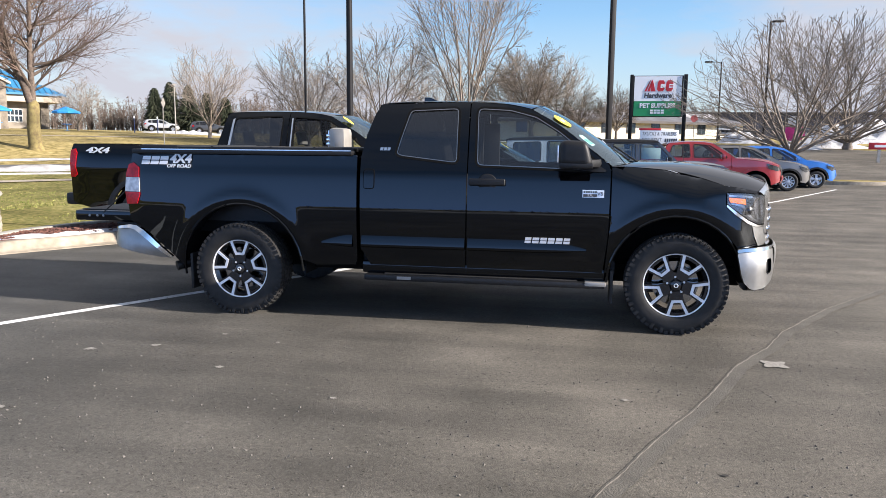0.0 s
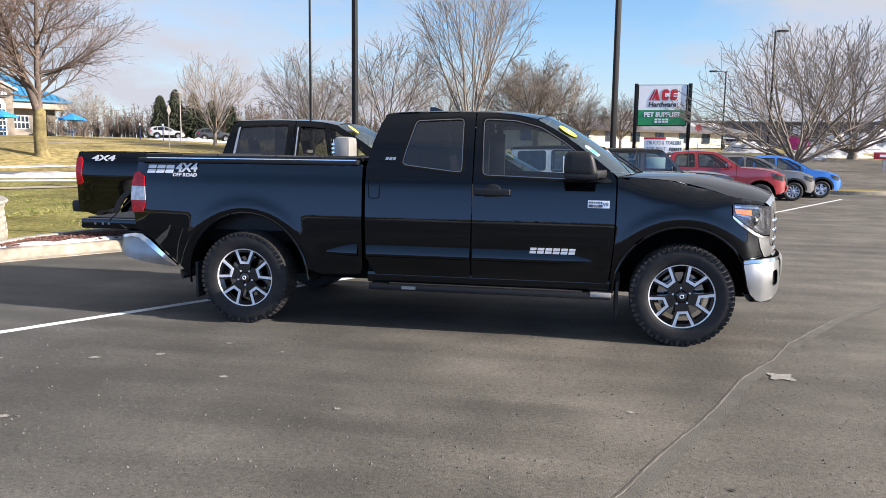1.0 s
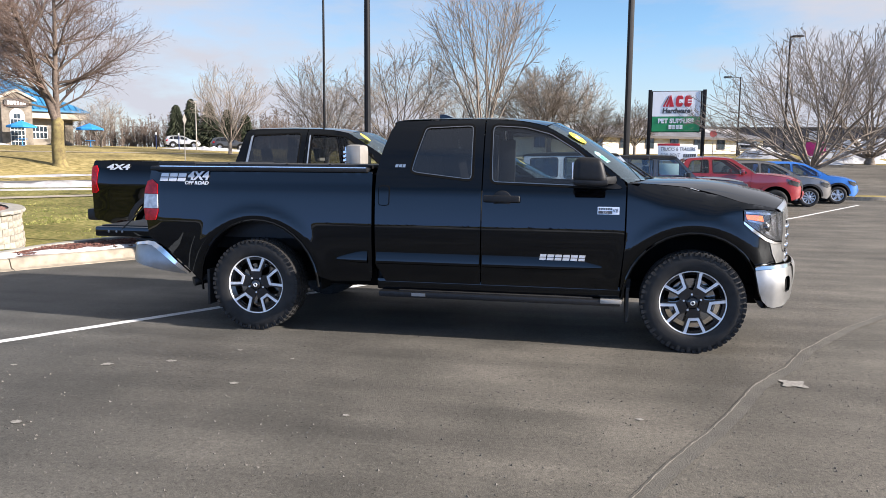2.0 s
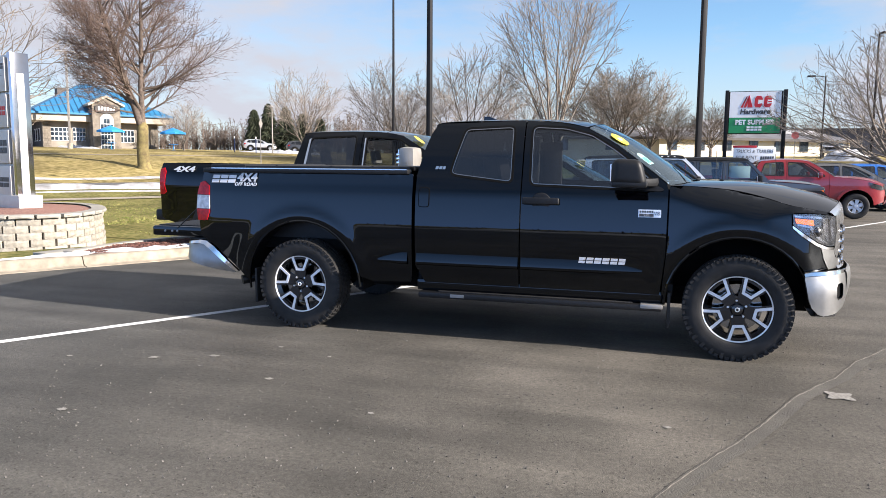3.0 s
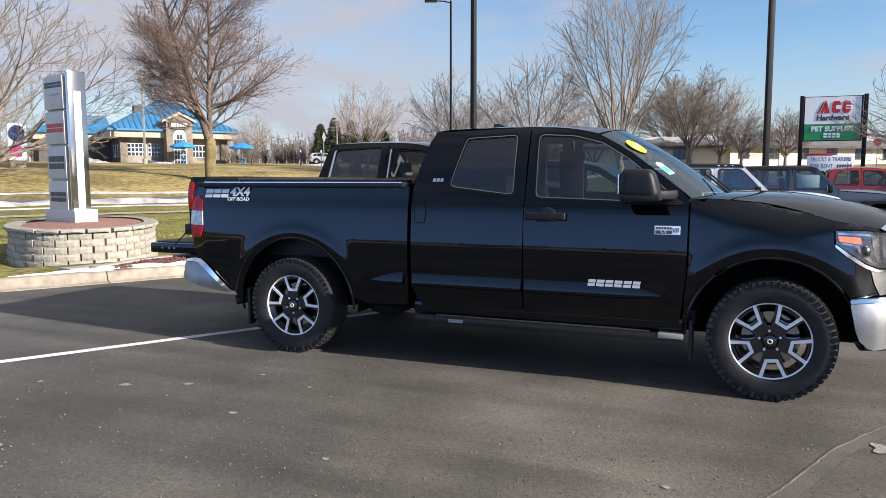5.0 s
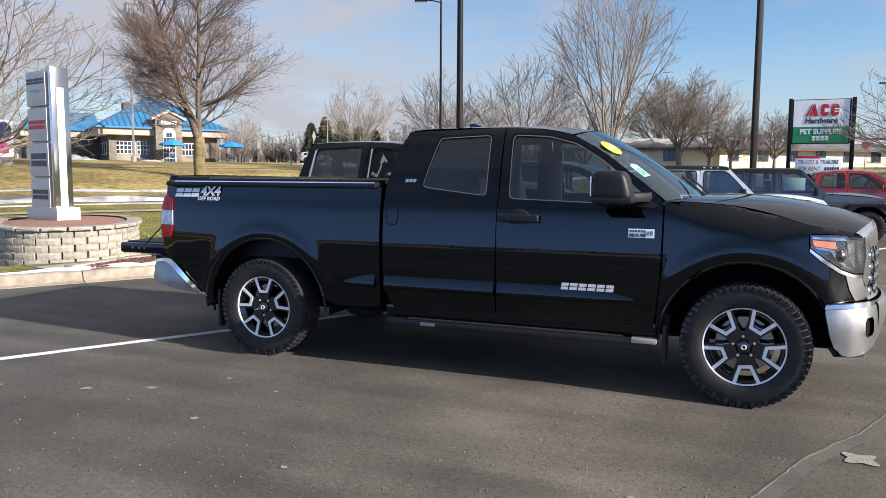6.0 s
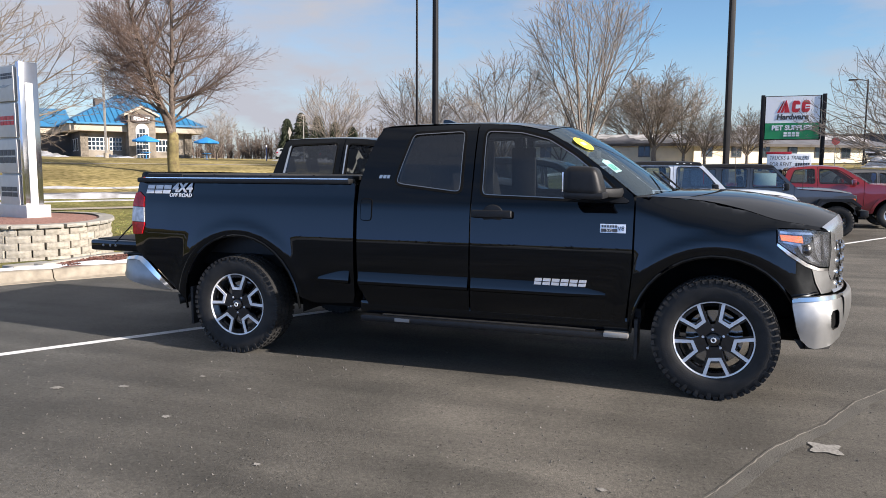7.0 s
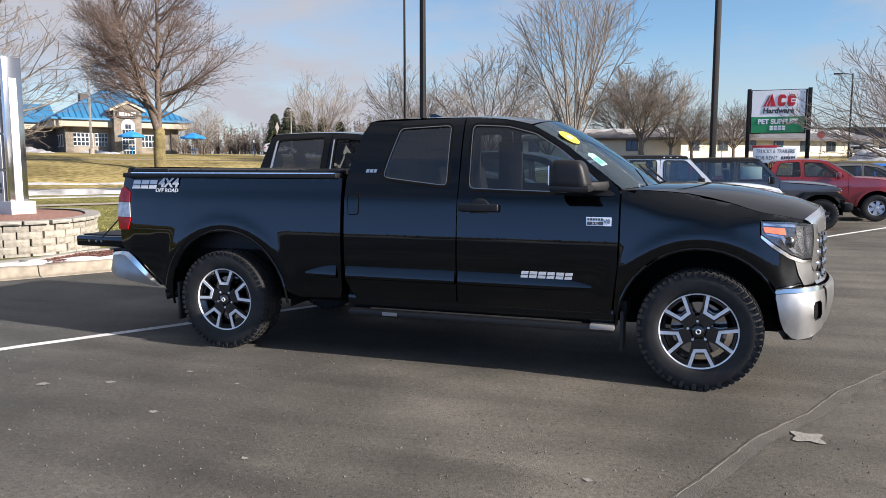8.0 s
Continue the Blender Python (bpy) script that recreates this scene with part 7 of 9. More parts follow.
planter = thing("planter", "oval planter of split grey-buff retaining-wall blocks with flat cap stones", "planter", Matrix.Translation((PC.x, PC.y, 0)), kind="")
steps = [planter_rim(2 * math.pi * i / 720) for i in range(721)]
acc = [0]
for a, b in zip(steps, steps[1:]):
    acc.append(acc[-1] + (b - a).length)
total = acc[-1]


def on_rim(d):
    d %= total
    i = int(np.searchsorted(acc, d))
    a, b = steps[max(i - 1, 0)], steps[min(i, 720)]
    t = (d - acc[max(i - 1, 0)]) / max(1e-6, acc[min(i, 720)] - acc[max(i - 1, 0)])
    p = a + (b - a) * t
    return p, (b - a).normalized()


BH, NB = 0.175, 29
blocks = [block_mesh(total / NB - 0.006, 0.30, BH - 0.003, 300 + k) for k in range(8)]
capstones = [block_mesh(total / NB - 0.003, 0.38, 0.085, 350 + k) for k in range(3)]
for me in capstones:
    me.materials.clear()
    me.materials.append(M_CAP)
g = random.Random(5)
for course in range(6):
    for k in range(NB):
        d = total * (k + 0.5 * (course % 2)) / NB
        p, t = on_rim(d)
        ob = new("wall_block", blocks[g.randrange(8)])
        ob.parent = planter
        n = Vector((t.y, -t.x))
        q = p + n * (-0.012 * course + g.uniform(-0.012, 0.012)) - PC
        ob.matrix_basis = Matrix.Translation((q.x, q.y, PTOP - 0.085 - BH * (6 - course))) @ Matrix.Rotation(math.atan2(t.y, t.x), 4, "Z")
for k in range(NB):
    p, t = on_rim(total * (k + 0.25) / NB)
    ob = new("cap_stone", capstones[k % 3])
    ob.parent = planter
    q = p - PC
    ob.matrix_basis = Matrix.Translation((q.x, q.y, PTOP - 0.085)) @ Matrix.Rotation(math.atan2(t.y, t.x), 4, "Z")
bm = bmesh.new()
c = bm.verts.new((0, 0, PTOP + 0.02))
rr = []
for i in range(48):
    p = planter_rim(2 * math.pi * i / 48, -0.12) - PC
    rr.append(bm.verts.new((p.x, p.y, PTOP - 0.05)))
rm = []
for i in range(48):
    p = planter_rim(2 * math.pi * i / 48, -0.8) - PC
    rm.append(bm.verts.new((p.x, p.y, PTOP + 0.01)))
for i in range(48):
    j = (i + 1) % 48
    bm.faces.new((rr[i], rr[j], rm[j], rm[i]))
    bm.faces.new((rm[i], rm[j], c))
part("gravel_fill", bm, M_GRAVEL, planter, "reddish crushed gravel")

CORNER, LONG, SHORT = Vector((-16.31, 15.98)), Vector((-0.97, 0.24)).normalized(), Vector((0.24, 0.97)).normalized()
PM = Matrix(((LONG.x, SHORT.x, 0, CORNER.x), (LONG.y, SHORT.y, 0, CORNER.y), (0, 0, 1, 0), (0, 0, 0, 1)))
# local: x along the long face (away), y along the short face, outside of the long face is -y... the lot's side
pylon = thing("sign_pylon", "tall silver dealership sign pylon with four panels, in a stone planter", "sign", PM)
PH = 4.38
part("base", box(-0.16, 1.50, -0.10, 0.56, PTOP - 0.05, PTOP + 0.36, bevel=0.012), M_SIGNSILVER, pylon, "pale painted base box")
part("core", box(0.05, 1.30, 0.03, 0.42, PTOP + 0.36, PH - 0.06), M_SIGNSILVER, pylon)
part("edge_cladding", box(-0.005, 0.16, -0.03, 0.46, PTOP + 0.36, PH, bevel=0.008), M_SIGNMIRROR, pylon, "polished bright edge cladding")
part("edge_fin", box(-0.03, 0.0, 0.10, 0.30, PTOP + 0.36, PH - 0.55, bevel=0.006), M_WINFRAME, pylon, "white vertical fin")
for k in range(4):
    z1 = PH - 0.13 - 0.965 * k
    z0 = z1 - 0.90
    pn = part("sign_panel", box(0.22, 1.26, -0.075, 0.02, z0, z1, bevel=0.012), M_SIGNSILVER, pylon, "brushed silver sign panel")
    mt = M_TEXTRED if k == 1 else M_TEXTDARK
    f = Matrix.Translation((0.74, -0.076, (z0 + z1) / 2)) @ Matrix.Rotation(math.pi / 2, 4, "X")
    n = (8, 5, 4, 3)[k]
    hh = (0.15, 0.24, 0.36, 0.27)[k]
    ww = (0.095, 0.155, 0.19, 0.26)[k]
    vo = 0.22 if k == 0 else 0.0
    for po in word_shapes([ww] * n, hh, 0.028, 0.0):
        for bar in glyph_strokes([(u, v + vo) for u, v in po]):
            part("lettering", plate(bar, 0.008, f), mt, pn, "raised lettering shape")
    if k == 0:
        part("emblem", plate([(-0.42, -0.02), (-0.1, -0.08), (0.1, -0.08), (0.42, -0.02), (0.1, -0.03), (0.0, 0.0), (-0.1, -0.03)], 0.01, f), M_STEEL, pn, "winged metal emblem shape")


# ---- light poles ----
def light_pole(name, label, x, y, h, r, material, head="box", arm=0.0, toward=(0, -1), group="", base=True):
    z = ground_z(x, y)
    root = thing(name, label, "lamp post", Matrix.Translation((x, y, z)), group)
    if r >= 0.09:
        part("pole", box(-r, r, -r, r, 0, h, bevel=0.012, m=Matrix.Rotation(0.5, 4, "Z")), material, root)
    else:
        part("pole", tube([(0, 0, 0), (0, 0, h * 0.5), (0, 0, h)], [r, r * 0.85, r * 0.7], 10), material, root)
    if base:
        part("footing", lathe([(0.001, 0.62), (0.26, 0.60), (0.28, 0.55), (0.28, -0.3)], 20, "z"), M_CONCRETE, root, "round concrete footing")
    t = Vector((*toward, 0)).normalized()
    if arm:
        part("arm", tube([(0, 0, h - 0.12), t * arm * 0.5 + Vector((0, 0, h - 0.02)), t * arm + Vector((0, 0, h))], 0.035, 8), material, root)
    ang = math.atan2(t.y, t.x)
    hm = Matrix.Translation(t * (arm + 0.25) + Vector((0, 0, h))) @ Matrix.Rotation(ang, 4, "Z")
    part("lamp_head", box(-0.34, 0.34, -0.15, 0.15, -0.07, 0.06, bevel=0.03, m=hm), material, root)
    part("lens", box(-0.26, 0.26, -0.11, 0.11, -0.085, -0.068, m=hm), M_LENSCLEAR, root)
    if head == "twin":
        hm = Matrix.Translation(-t * (arm + 0.25) + Vector((0, 0, h))) @ Matrix.Rotation(ang, 4, "Z")
        part("lamp_head", box(-0.34, 0.34, -0.15, 0.15, -0.07, 0.06, bevel=0.03, m=hm), material, root)
    return root


light_pole("lamp_post", "tall square black lamp post between parked vehicles", -5.02, 17.36, 9.2, 0.085, M_POLEBLACK, arm=0.3, toward=(1, -0.3), base=False).scale = (1, 1, 1)
light_pole("lamp_post", "slim black street lamp with one arm", -14.74, 40.7, 11.5, 0.085, M_POLEBLACK, arm=0.9, toward=(-0.94, -0.34), base=False)
light_pole("lamp_post", "tall square black lamp post behind the row", 1.69, 30.3, 11.5, 0.09, M_POLEBLACK, arm=0.3, toward=(1, 0), base=False)
light_pole("lamp_post", "tall weathered lamp post with twin heads on the lawn", -63.0, 67.0, 10.6, 0.11, M_GALV, head="twin", arm=0.5, toward=(0.7, 0.7))
light_pole("lamp_post", "distant weathered lamp post on the lawn", -46.7, 82.7, 5.8, 0.085, M_GALV, base=False)
light_pole("lamp_post", "dark lamp post among bare trees", 13.1, 53.5, 8.7, 0.085, M_POLEBLACK, arm=0.2, toward=(1, 0.1), base=False)
light_pole("lamp_post", "dark lamp post near the motel", 13.8, 73.4, 7.3, 0.085, M_POLEBLACK, arm=0.9, toward=(-1, 0), base=False)


# ---- hardware store's pole sign ----
def store_sign():
    y = 60.0
    x0, x1 = 4.95, 8.50
    zb = ground_z(6.7, 60)
    root = thing("pole_sign", "tall white and green store sign hung between two black posts", "sign", Matrix.Translation((0, y, 0)))
    for x in (x0 - 0.20, x1 + 0.28):
        part("post", box(x - 0.13, x + 0.13, -0.13, 0.13, zb, 7.1, bevel=0.01), M_POLEBLACK, root)
    cab = part("cabinet", box(x0 - 0.05, x1 + 0.12, -0.05, 0.35, 3.88, 7.02, bevel=0.02), M_POLEBLACK, root)
    part("white_face", box(x0, x1, -0.075, -0.04, 5.08, 6.97), M_SIGNWHITE, cab)
    part("green_face", box(x0, x1, -0.075, -0.04, 3.93, 5.07), M_SIGNGREEN, cab)
    f = Matrix.Translation(((x0 + x1) / 2, -0.076, 0)) @ Matrix.Rotation(math.pi / 2, 4, "X")
    # red word-mark as plain shapes: a stepped triangle and two blocks
    for po in ([(-1.02, 5.82), (-0.86, 5.82), (-0.60, 6.66), (-0.55, 6.66)], [(-0.80, 5.82), (-0.62, 5.82), (-0.46, 6.40), (-0.52, 6.60)], [(-0.54, 5.82), (-0.18, 5.82), (-0.42, 6.72), (-0.50, 6.60)]):
        part("word_shape", plate(po, 0.02, f), M_SIGNRED, cab)
    for u0 in (-0.08, 0.56):
        part("word_shape", plate(smooth_poly([(u0, 5.82), (u0 + 0.54, 5.82), (u0 + 0.58, 6.66), (u0 + 0.06, 6.66)], 1), 0.02, f), M_SIGNRED, cab)
        part("word_shape", plate([(u0 + 0.26, 6.08), (u0 + 0.60, 6.12), (u0 + 0.60, 6.36), (u0 + 0.28, 6.38)], 0.022, f), M_SIGNWHITE, cab)
    for u in (0.86,):
        part("word_shape", plate([(u, 6.18), (u + 0.26, 6.18), (u + 0.27, 6.28), (u, 6.28)], 0.024, f), M_SIGNRED, cab)
    letters("lettering", "Hardware", 0.52, M_TEXTDARK, cab, f @ Matrix.Translation((0, 5.50, 0.012)), 0.006, 0.98, 0.12, 0.022)
    letters("lettering", "PET SUPPLIES", 0.47, M_SIGNWHITE, cab, f @ Matrix.Translation((0, 4.72, 0.012)), 0.006, 0.98, 0.0, 0.022)
    for v, h, widths, mt in ((4.27, 0.32, [0.22] * 4, M_SIGNWHITE),):
        for k, po in enumerate(word_shapes(widths, h, 0.05, 0.0)):
            for bar in glyph_strokes([(a, b + v) for a, b in po]):
                part("word_shape", plate(bar, 0.02, f), mt, cab)
    return root


store_sign()


def banner_sign():
    x0, x1, y = 3.82, 5.82, 40.8
    zb = ground_z(4.8, y)
    root = thing("rental_sign", "white rental sign board with red top edge on two posts", "sign", Matrix.Translation((0, y, 0)))
    part("board", box(x0, x1, -0.04, 0.04, 1.62, 2.43, bevel=0.01), M_SIGNWHITE, root)
    part("top_edge", box(x0 - 0.04, x1 - 0.9, -0.06, 0.02, 2.41, 2.52, bevel=0.01), M_SIGNRED, root, "red top edge")
    for x in (x0 + 0.2, x1 - 0.2):
        part("post", box(x - 0.05, x + 0.05, 0.0, 0.1, zb, 1.7), M_GALV, root)
    f = Matrix.Translation(((x0 + x1) / 2, -0.045, 0)) @ Matrix.Rotation(math.pi / 2, 4, "X")
    letters("lettering", "TRUCKS & TRAILERS", 0.27, M_TEXTDARK, root, f @ Matrix.Translation((0, 2.22, 0)), 0.006, 0.72, 0.15)
    letters("lettering", "FOR RENT", 0.27, M_TEXTDARK, root, f @ Matrix.Translation((-0.38, 1.90, 0)), 0.006, 0.80, 0.15)
    for k in range(6):
        part("word_bar", plate([(0.28 + 0.11 * k, 1.80), (0.36 + 0.11 * k, 1.80), (0.38 + 0.11 * k, 1.98), (0.30 + 0.11 * k, 1.98)], 0.008, f), M_TEXTDARK, root)
    return root


banner_sign()


# ---- blue-roofed restaurant on the rise ----
def restaurant():
    A, d = Vector((-68.5, 67.3)), Vector((0.589, 0.807)).normalized()       # near corner of the eaves, along the front
    n = Vector((-d.y, d.x))                                                  # away from the lot
    m = Matrix(((d.x, n.x, 0, A.x), (d.y, n.y, 0, A.y), (0, 0, 1, 2.95), (0, 0, 0, 1)))
    L, D, EZ, RZ = 15.4, 15.0, 4.12, 8.25
    root = thing("restaurant", "single-storey stone restaurant with a bright blue hipped metal roof", "restaurant", m)
    part("wall", box(1.35, L - 1.3, 1.5, D - 1.3, -0.6, 3.9), M_STUCCO, root)
    part("side_wall", box(1.30, 1.42, 1.52, D - 1.3, -0.6, 3.7), M_SIDING, root, "sided wall under the eaves, colour darkened for its shade")
    for k, (x, w, h) in enumerate(((1.25, 0.85, 3.3), (13.3, 0.9, 3.3))):
        pier = part("stone_pier", box(x, x + w, 1.30, 1.9, -0.6, h), M_BRICK, root, "rough stone corner pier")
        g = random.Random(70 + k)
        for c in range(11):
            for q in range(2):
                u = x + w * (0.5 * q + (0.12 if c % 2 else 0.0)) + 0.02
                part("stone", box(u, min(x + w, u + w * g.uniform(0.36, 0.46)), 1.26, 1.31, 0.02 + 0.28 * c, 0.02 + 0.28 * c + g.uniform(0.20, 0.26), bevel=0.015), M_BRICK, pier)
    part("wing", box(-7.0, 2.0, 9.0, D + 5, -0.6, 3.6), M_SIDING, root, "rear wing with siding darkened for its shade")
    part("fascia", box(0, L, 0, D, 3.18, EZ, bevel=0.03), M_FASCIA, root, "cream eave fascia")
    part("fascia", box(-7.6, 0.0, 8.4, D + 5.5, 3.1, 3.9, bevel=0.03), M_FASCIA, root)
    bm = bmesh.new()
    e = [bm.verts.new(p) for p in ((-0.3, -0.3, EZ), (L + 0.3, -0.3, EZ), (L + 0.3, D + 0.3, EZ), (-0.3, D + 0.3, EZ))]
    r0, r1 = bm.verts.new((L * 0.44, D / 2, RZ)), bm.verts.new((L * 0.54, D / 2, RZ))
    bm.faces.new((e[0], e[1], r1, r0))
    bm.faces.new((e[1], e[2], r1))
    bm.faces.new((e[2], e[3], r0, r1))
    bm.faces.new((e[3], e[0], r0))
    roof = part("roof", bm, M_BLUEROOF, root, "bright blue standing-seam roof", smooth=False)
    part("roof_edge", box(-0.33, L + 0.33, -0.36, -0.28, EZ - 0.16, EZ + 0.05), M_BLUEROOF, roof)
    part("roof_edge", box(-0.36, -0.28, -0.30, D + 0.3, EZ - 0.16, EZ + 0.05), M_BLUEROOF, roof)
    for k in range(1, 24):          # standing seams on the front slope
        x = -0.3 + (L + 0.6) * k / 24
        xr = min(max(x, L * 0.44), L * 0.54)
        t = 1 if abs(x - xr) < 1e-6 else 1 - abs(x - xr) / ((L * 0.44 if x < xr else L * 0.46) + 0.3)
        part("roof_seam", tube([(x, -0.3, EZ + 0.03), (x, -0.3 + (D / 2 + 0.3) * t, EZ + (RZ - EZ) * t + 0.03)], 0.045, 4), M_SEAM, roof)
    for k in range(1, 22):
        y = -0.3 + (D + 0.6) * k / 22
        t = 1 - abs(y - D / 2) / (D / 2 + 0.3)
        part("roof_seam", tube([(-0.3, y, EZ + 0.03), (-0.3 + (L * 0.44 + 0.3) * t, y, EZ + (RZ - EZ) * t + 0.03)], 0.045, 4), M_SEAM, roof)
    bm = bmesh.new()
    q = [bm.verts.new(p) for p in ((-8, 8, 3.9), (1.5, 8, 3.9), (1.5, D + 6, 3.9), (-8, D + 6, 3.9), (-3.5, D - 0.5, 6.6), (1.5, D - 0.5, 6.6))]
    bm.faces.new((q[0], q[1], q[5], q[4]))
    bm.faces.new((q[2], q[3], q[4], q[5]))
    bm.faces.new((q[3], q[0], q[4]))
    part("wing_roof", bm, M_BLUEROOF, root, smooth=False)
    part("roof_vent", box(L * 0.27, L * 0.35, D * 0.55, D * 0.66, 5.8, 7.7, bevel=0.05), M_SIDING, root)

    def window(x0, x1, z_0, z_1, y, cols, rows):
        w = part("window", box(x0, x1, y - 0.06, y + 0.1, z_0, z_1), M_WINFRAME, root, "white-framed window")
        for a in range(cols):
            for b in range(rows):
                u0, u1 = x0 + (x1 - x0) * (a + 0.1) / cols, x0 + (x1 - x0) * (a + 0.9) / cols
                v0, v1 = z_0 + (z_1 - z_0) * (b + 0.1) / rows, z_0 + (z_1 - z_0) * (b + 0.9) / rows
                part("pane", box(u0, u1, y - 0.075, y - 0.05, v0, v1), M_WINDOWFAR, w)
        return w

    window(2.05, 4.25, 0.95, 2.5, 1.5, 5, 3)
    window(4.45, 5.85, 0.95, 2.5, 1.5, 4, 3)
    window(9.3, 11.4, 0.85, 2.4, 1.5, 5, 2)
    for y in (3.4, 5.2, 6.6):
        w = part("window", box(1.24, 1.34, y, y + 0.8, 0.9, 2.4), M_WINFRAME, root, "white-framed side window")
        for a in range(2):
            part("pane", box(1.22, 1.25, y + 0.08 + 0.34 * a, y + 0.38 + 0.34 * a, 1.0, 2.3), M_WINDOWFAR, w)
    # entrance tower
    tx = 7.75
    tower = part("tower", box(tx - 1.55, tx + 1.55, -0.9, 3.0, -0.6, 5.3), M_BRICK, root, "stone entrance tower")
    bm = bmesh.new()
    a = [bm.verts.new(p) for p in ((tx - 2.0, -1.2, 5.0), (tx, -1.2, 6.0), (tx + 2.0, -1.2, 5.0), (tx - 2.0, 5, 5.0), (tx, 5, 6.0), (tx + 2.0, 5, 5.0), (tx - 2.0, -1.2, 5.25), (tx, -1.2, 6.3), (tx + 2.0, -1.2, 5.25), (tx - 2.0, 5, 5.25), (tx, 5, 6.3), (tx + 2.0, 5, 5.25))]
    for i, j in ((0, 1), (1, 2)):
        bm.faces.new((a[i], a[j], a[j + 6], a[i + 6]))
        bm.faces.new((a[i + 6], a[j + 6], a[j + 9], a[i + 9]))
        bm.faces.new((a[i], a[i + 3], a[j + 3], a[j]))
    bm.faces.new((a[0], a[6], a[9], a[3]))
    bm.faces.new((a[2], a[5], a[11], a[8]))
    part("gable", bm, M_FASCIA, tower, "cream gable cap", smooth=False)
    part("gable_wall", plate([(tx - 1.55, 5.0), (tx + 1.55, 5.0), (tx, 6.0)], 0.1, Matrix(((1, 0, 0, 0), (0, 0, 1, -1.0), (0, 1, 0, 0), (0, 0, 0, 1)))), M_BRICK, tower)
    part("gable_sign", plate(smooth_poly([(tx - 1.25, 4.25), (tx + 1.25, 4.25), (tx + 1.25, 5.25), (tx - 1.25, 5.25)], 2), -0.15, Matrix(((1, 0, 0, 0), (0, 0, 1, -0.95), (0, 1, 0, 0), (0, 0, 0, 1)))), M_SIDING, tower, "dark oval sign")
    for k in range(6):
        part("sign_bar", box(tx - 0.95 + 0.32 * k, tx - 0.72 + 0.32 * k, -1.13, -1.10, 4.52, 4.95), M_SIGNWHITE, tower)
    aw = [(tx - 0.75, -0.2), (tx + 0.75, -0.2), (tx + 0.75, 3.4)] + [(tx + 0.75 * math.cos(t), 3.4 + 0.75 * math.sin(t)) for t in np.linspace(0.3, 2.84, 8)] + [(tx - 0.75, 3.4)]
    LAY = Matrix(((1, 0, 0, 0), (0, 0, -1, -0.9), (0, 1, 0, 0), (0, 0, 0, 1)))
    w = part("window", plate(aw, 0.06, LAY), M_WINFRAME, tower, "tall arched window")
    for a_ in range(4):
        for b_ in range(6):
            u0, v0 = tx - 0.68 + 0.345 * a_, -0.1 + 0.62 * b_
            if b_ < 5 or a_ in (1, 2):
                part("pane", box(u0, u0 + 0.30, -0.985, -0.96, v0, v0 + 0.54), M_WINDOWFAR, w)
    return root


restaurant()


def umbrella(x, y, label):
    z = ground_z(x, y)
    root = thing("patio_umbrella", label, "umbrella", Matrix.Translation((x, y, z)), "patio umbrellas")
    part("pole", tube([(0, 0, 0), (0, 0, 2.5)], 0.04, 8), M_GALV, root)
    bm = bmesh.new()
    top = bm.verts.new((0, 0, 2.75))
    ring = [bm.verts.new((1.5 * math.cos(a), 1.5 * math.sin(a), 2.15)) for a in np.linspace(0, 2 * math.pi, 8, endpoint=False)]
    low = [bm.verts.new((1.5 * math.cos(a), 1.5 * math.sin(a), 1.95)) for a in np.linspace(0, 2 * math.pi, 8, endpoint=False)]
    for i in range(8):
        j = (i + 1) % 8
        bm.faces.new((top, ring[i], ring[j]))
        bm.faces.new((ring[i], low[i], low[j], ring[j]))
    part("canopy", bm, M_BLUEFABRIC, root, "bright blue canvas canopy", smooth=False)
    part("table", lathe([(0.001, 0.75), (0.55, 0.75), (0.55, 0.70), (0.05, 0.68), (0.05, 0.05), (0.35, 0.0)], 16, "z"), M_BLUEFABRIC, root)


for x, y in ((-61.2, 71.3), (-57.3, 77.4)):
    umbrella(x, y, "bright blue patio umbrella over a table")


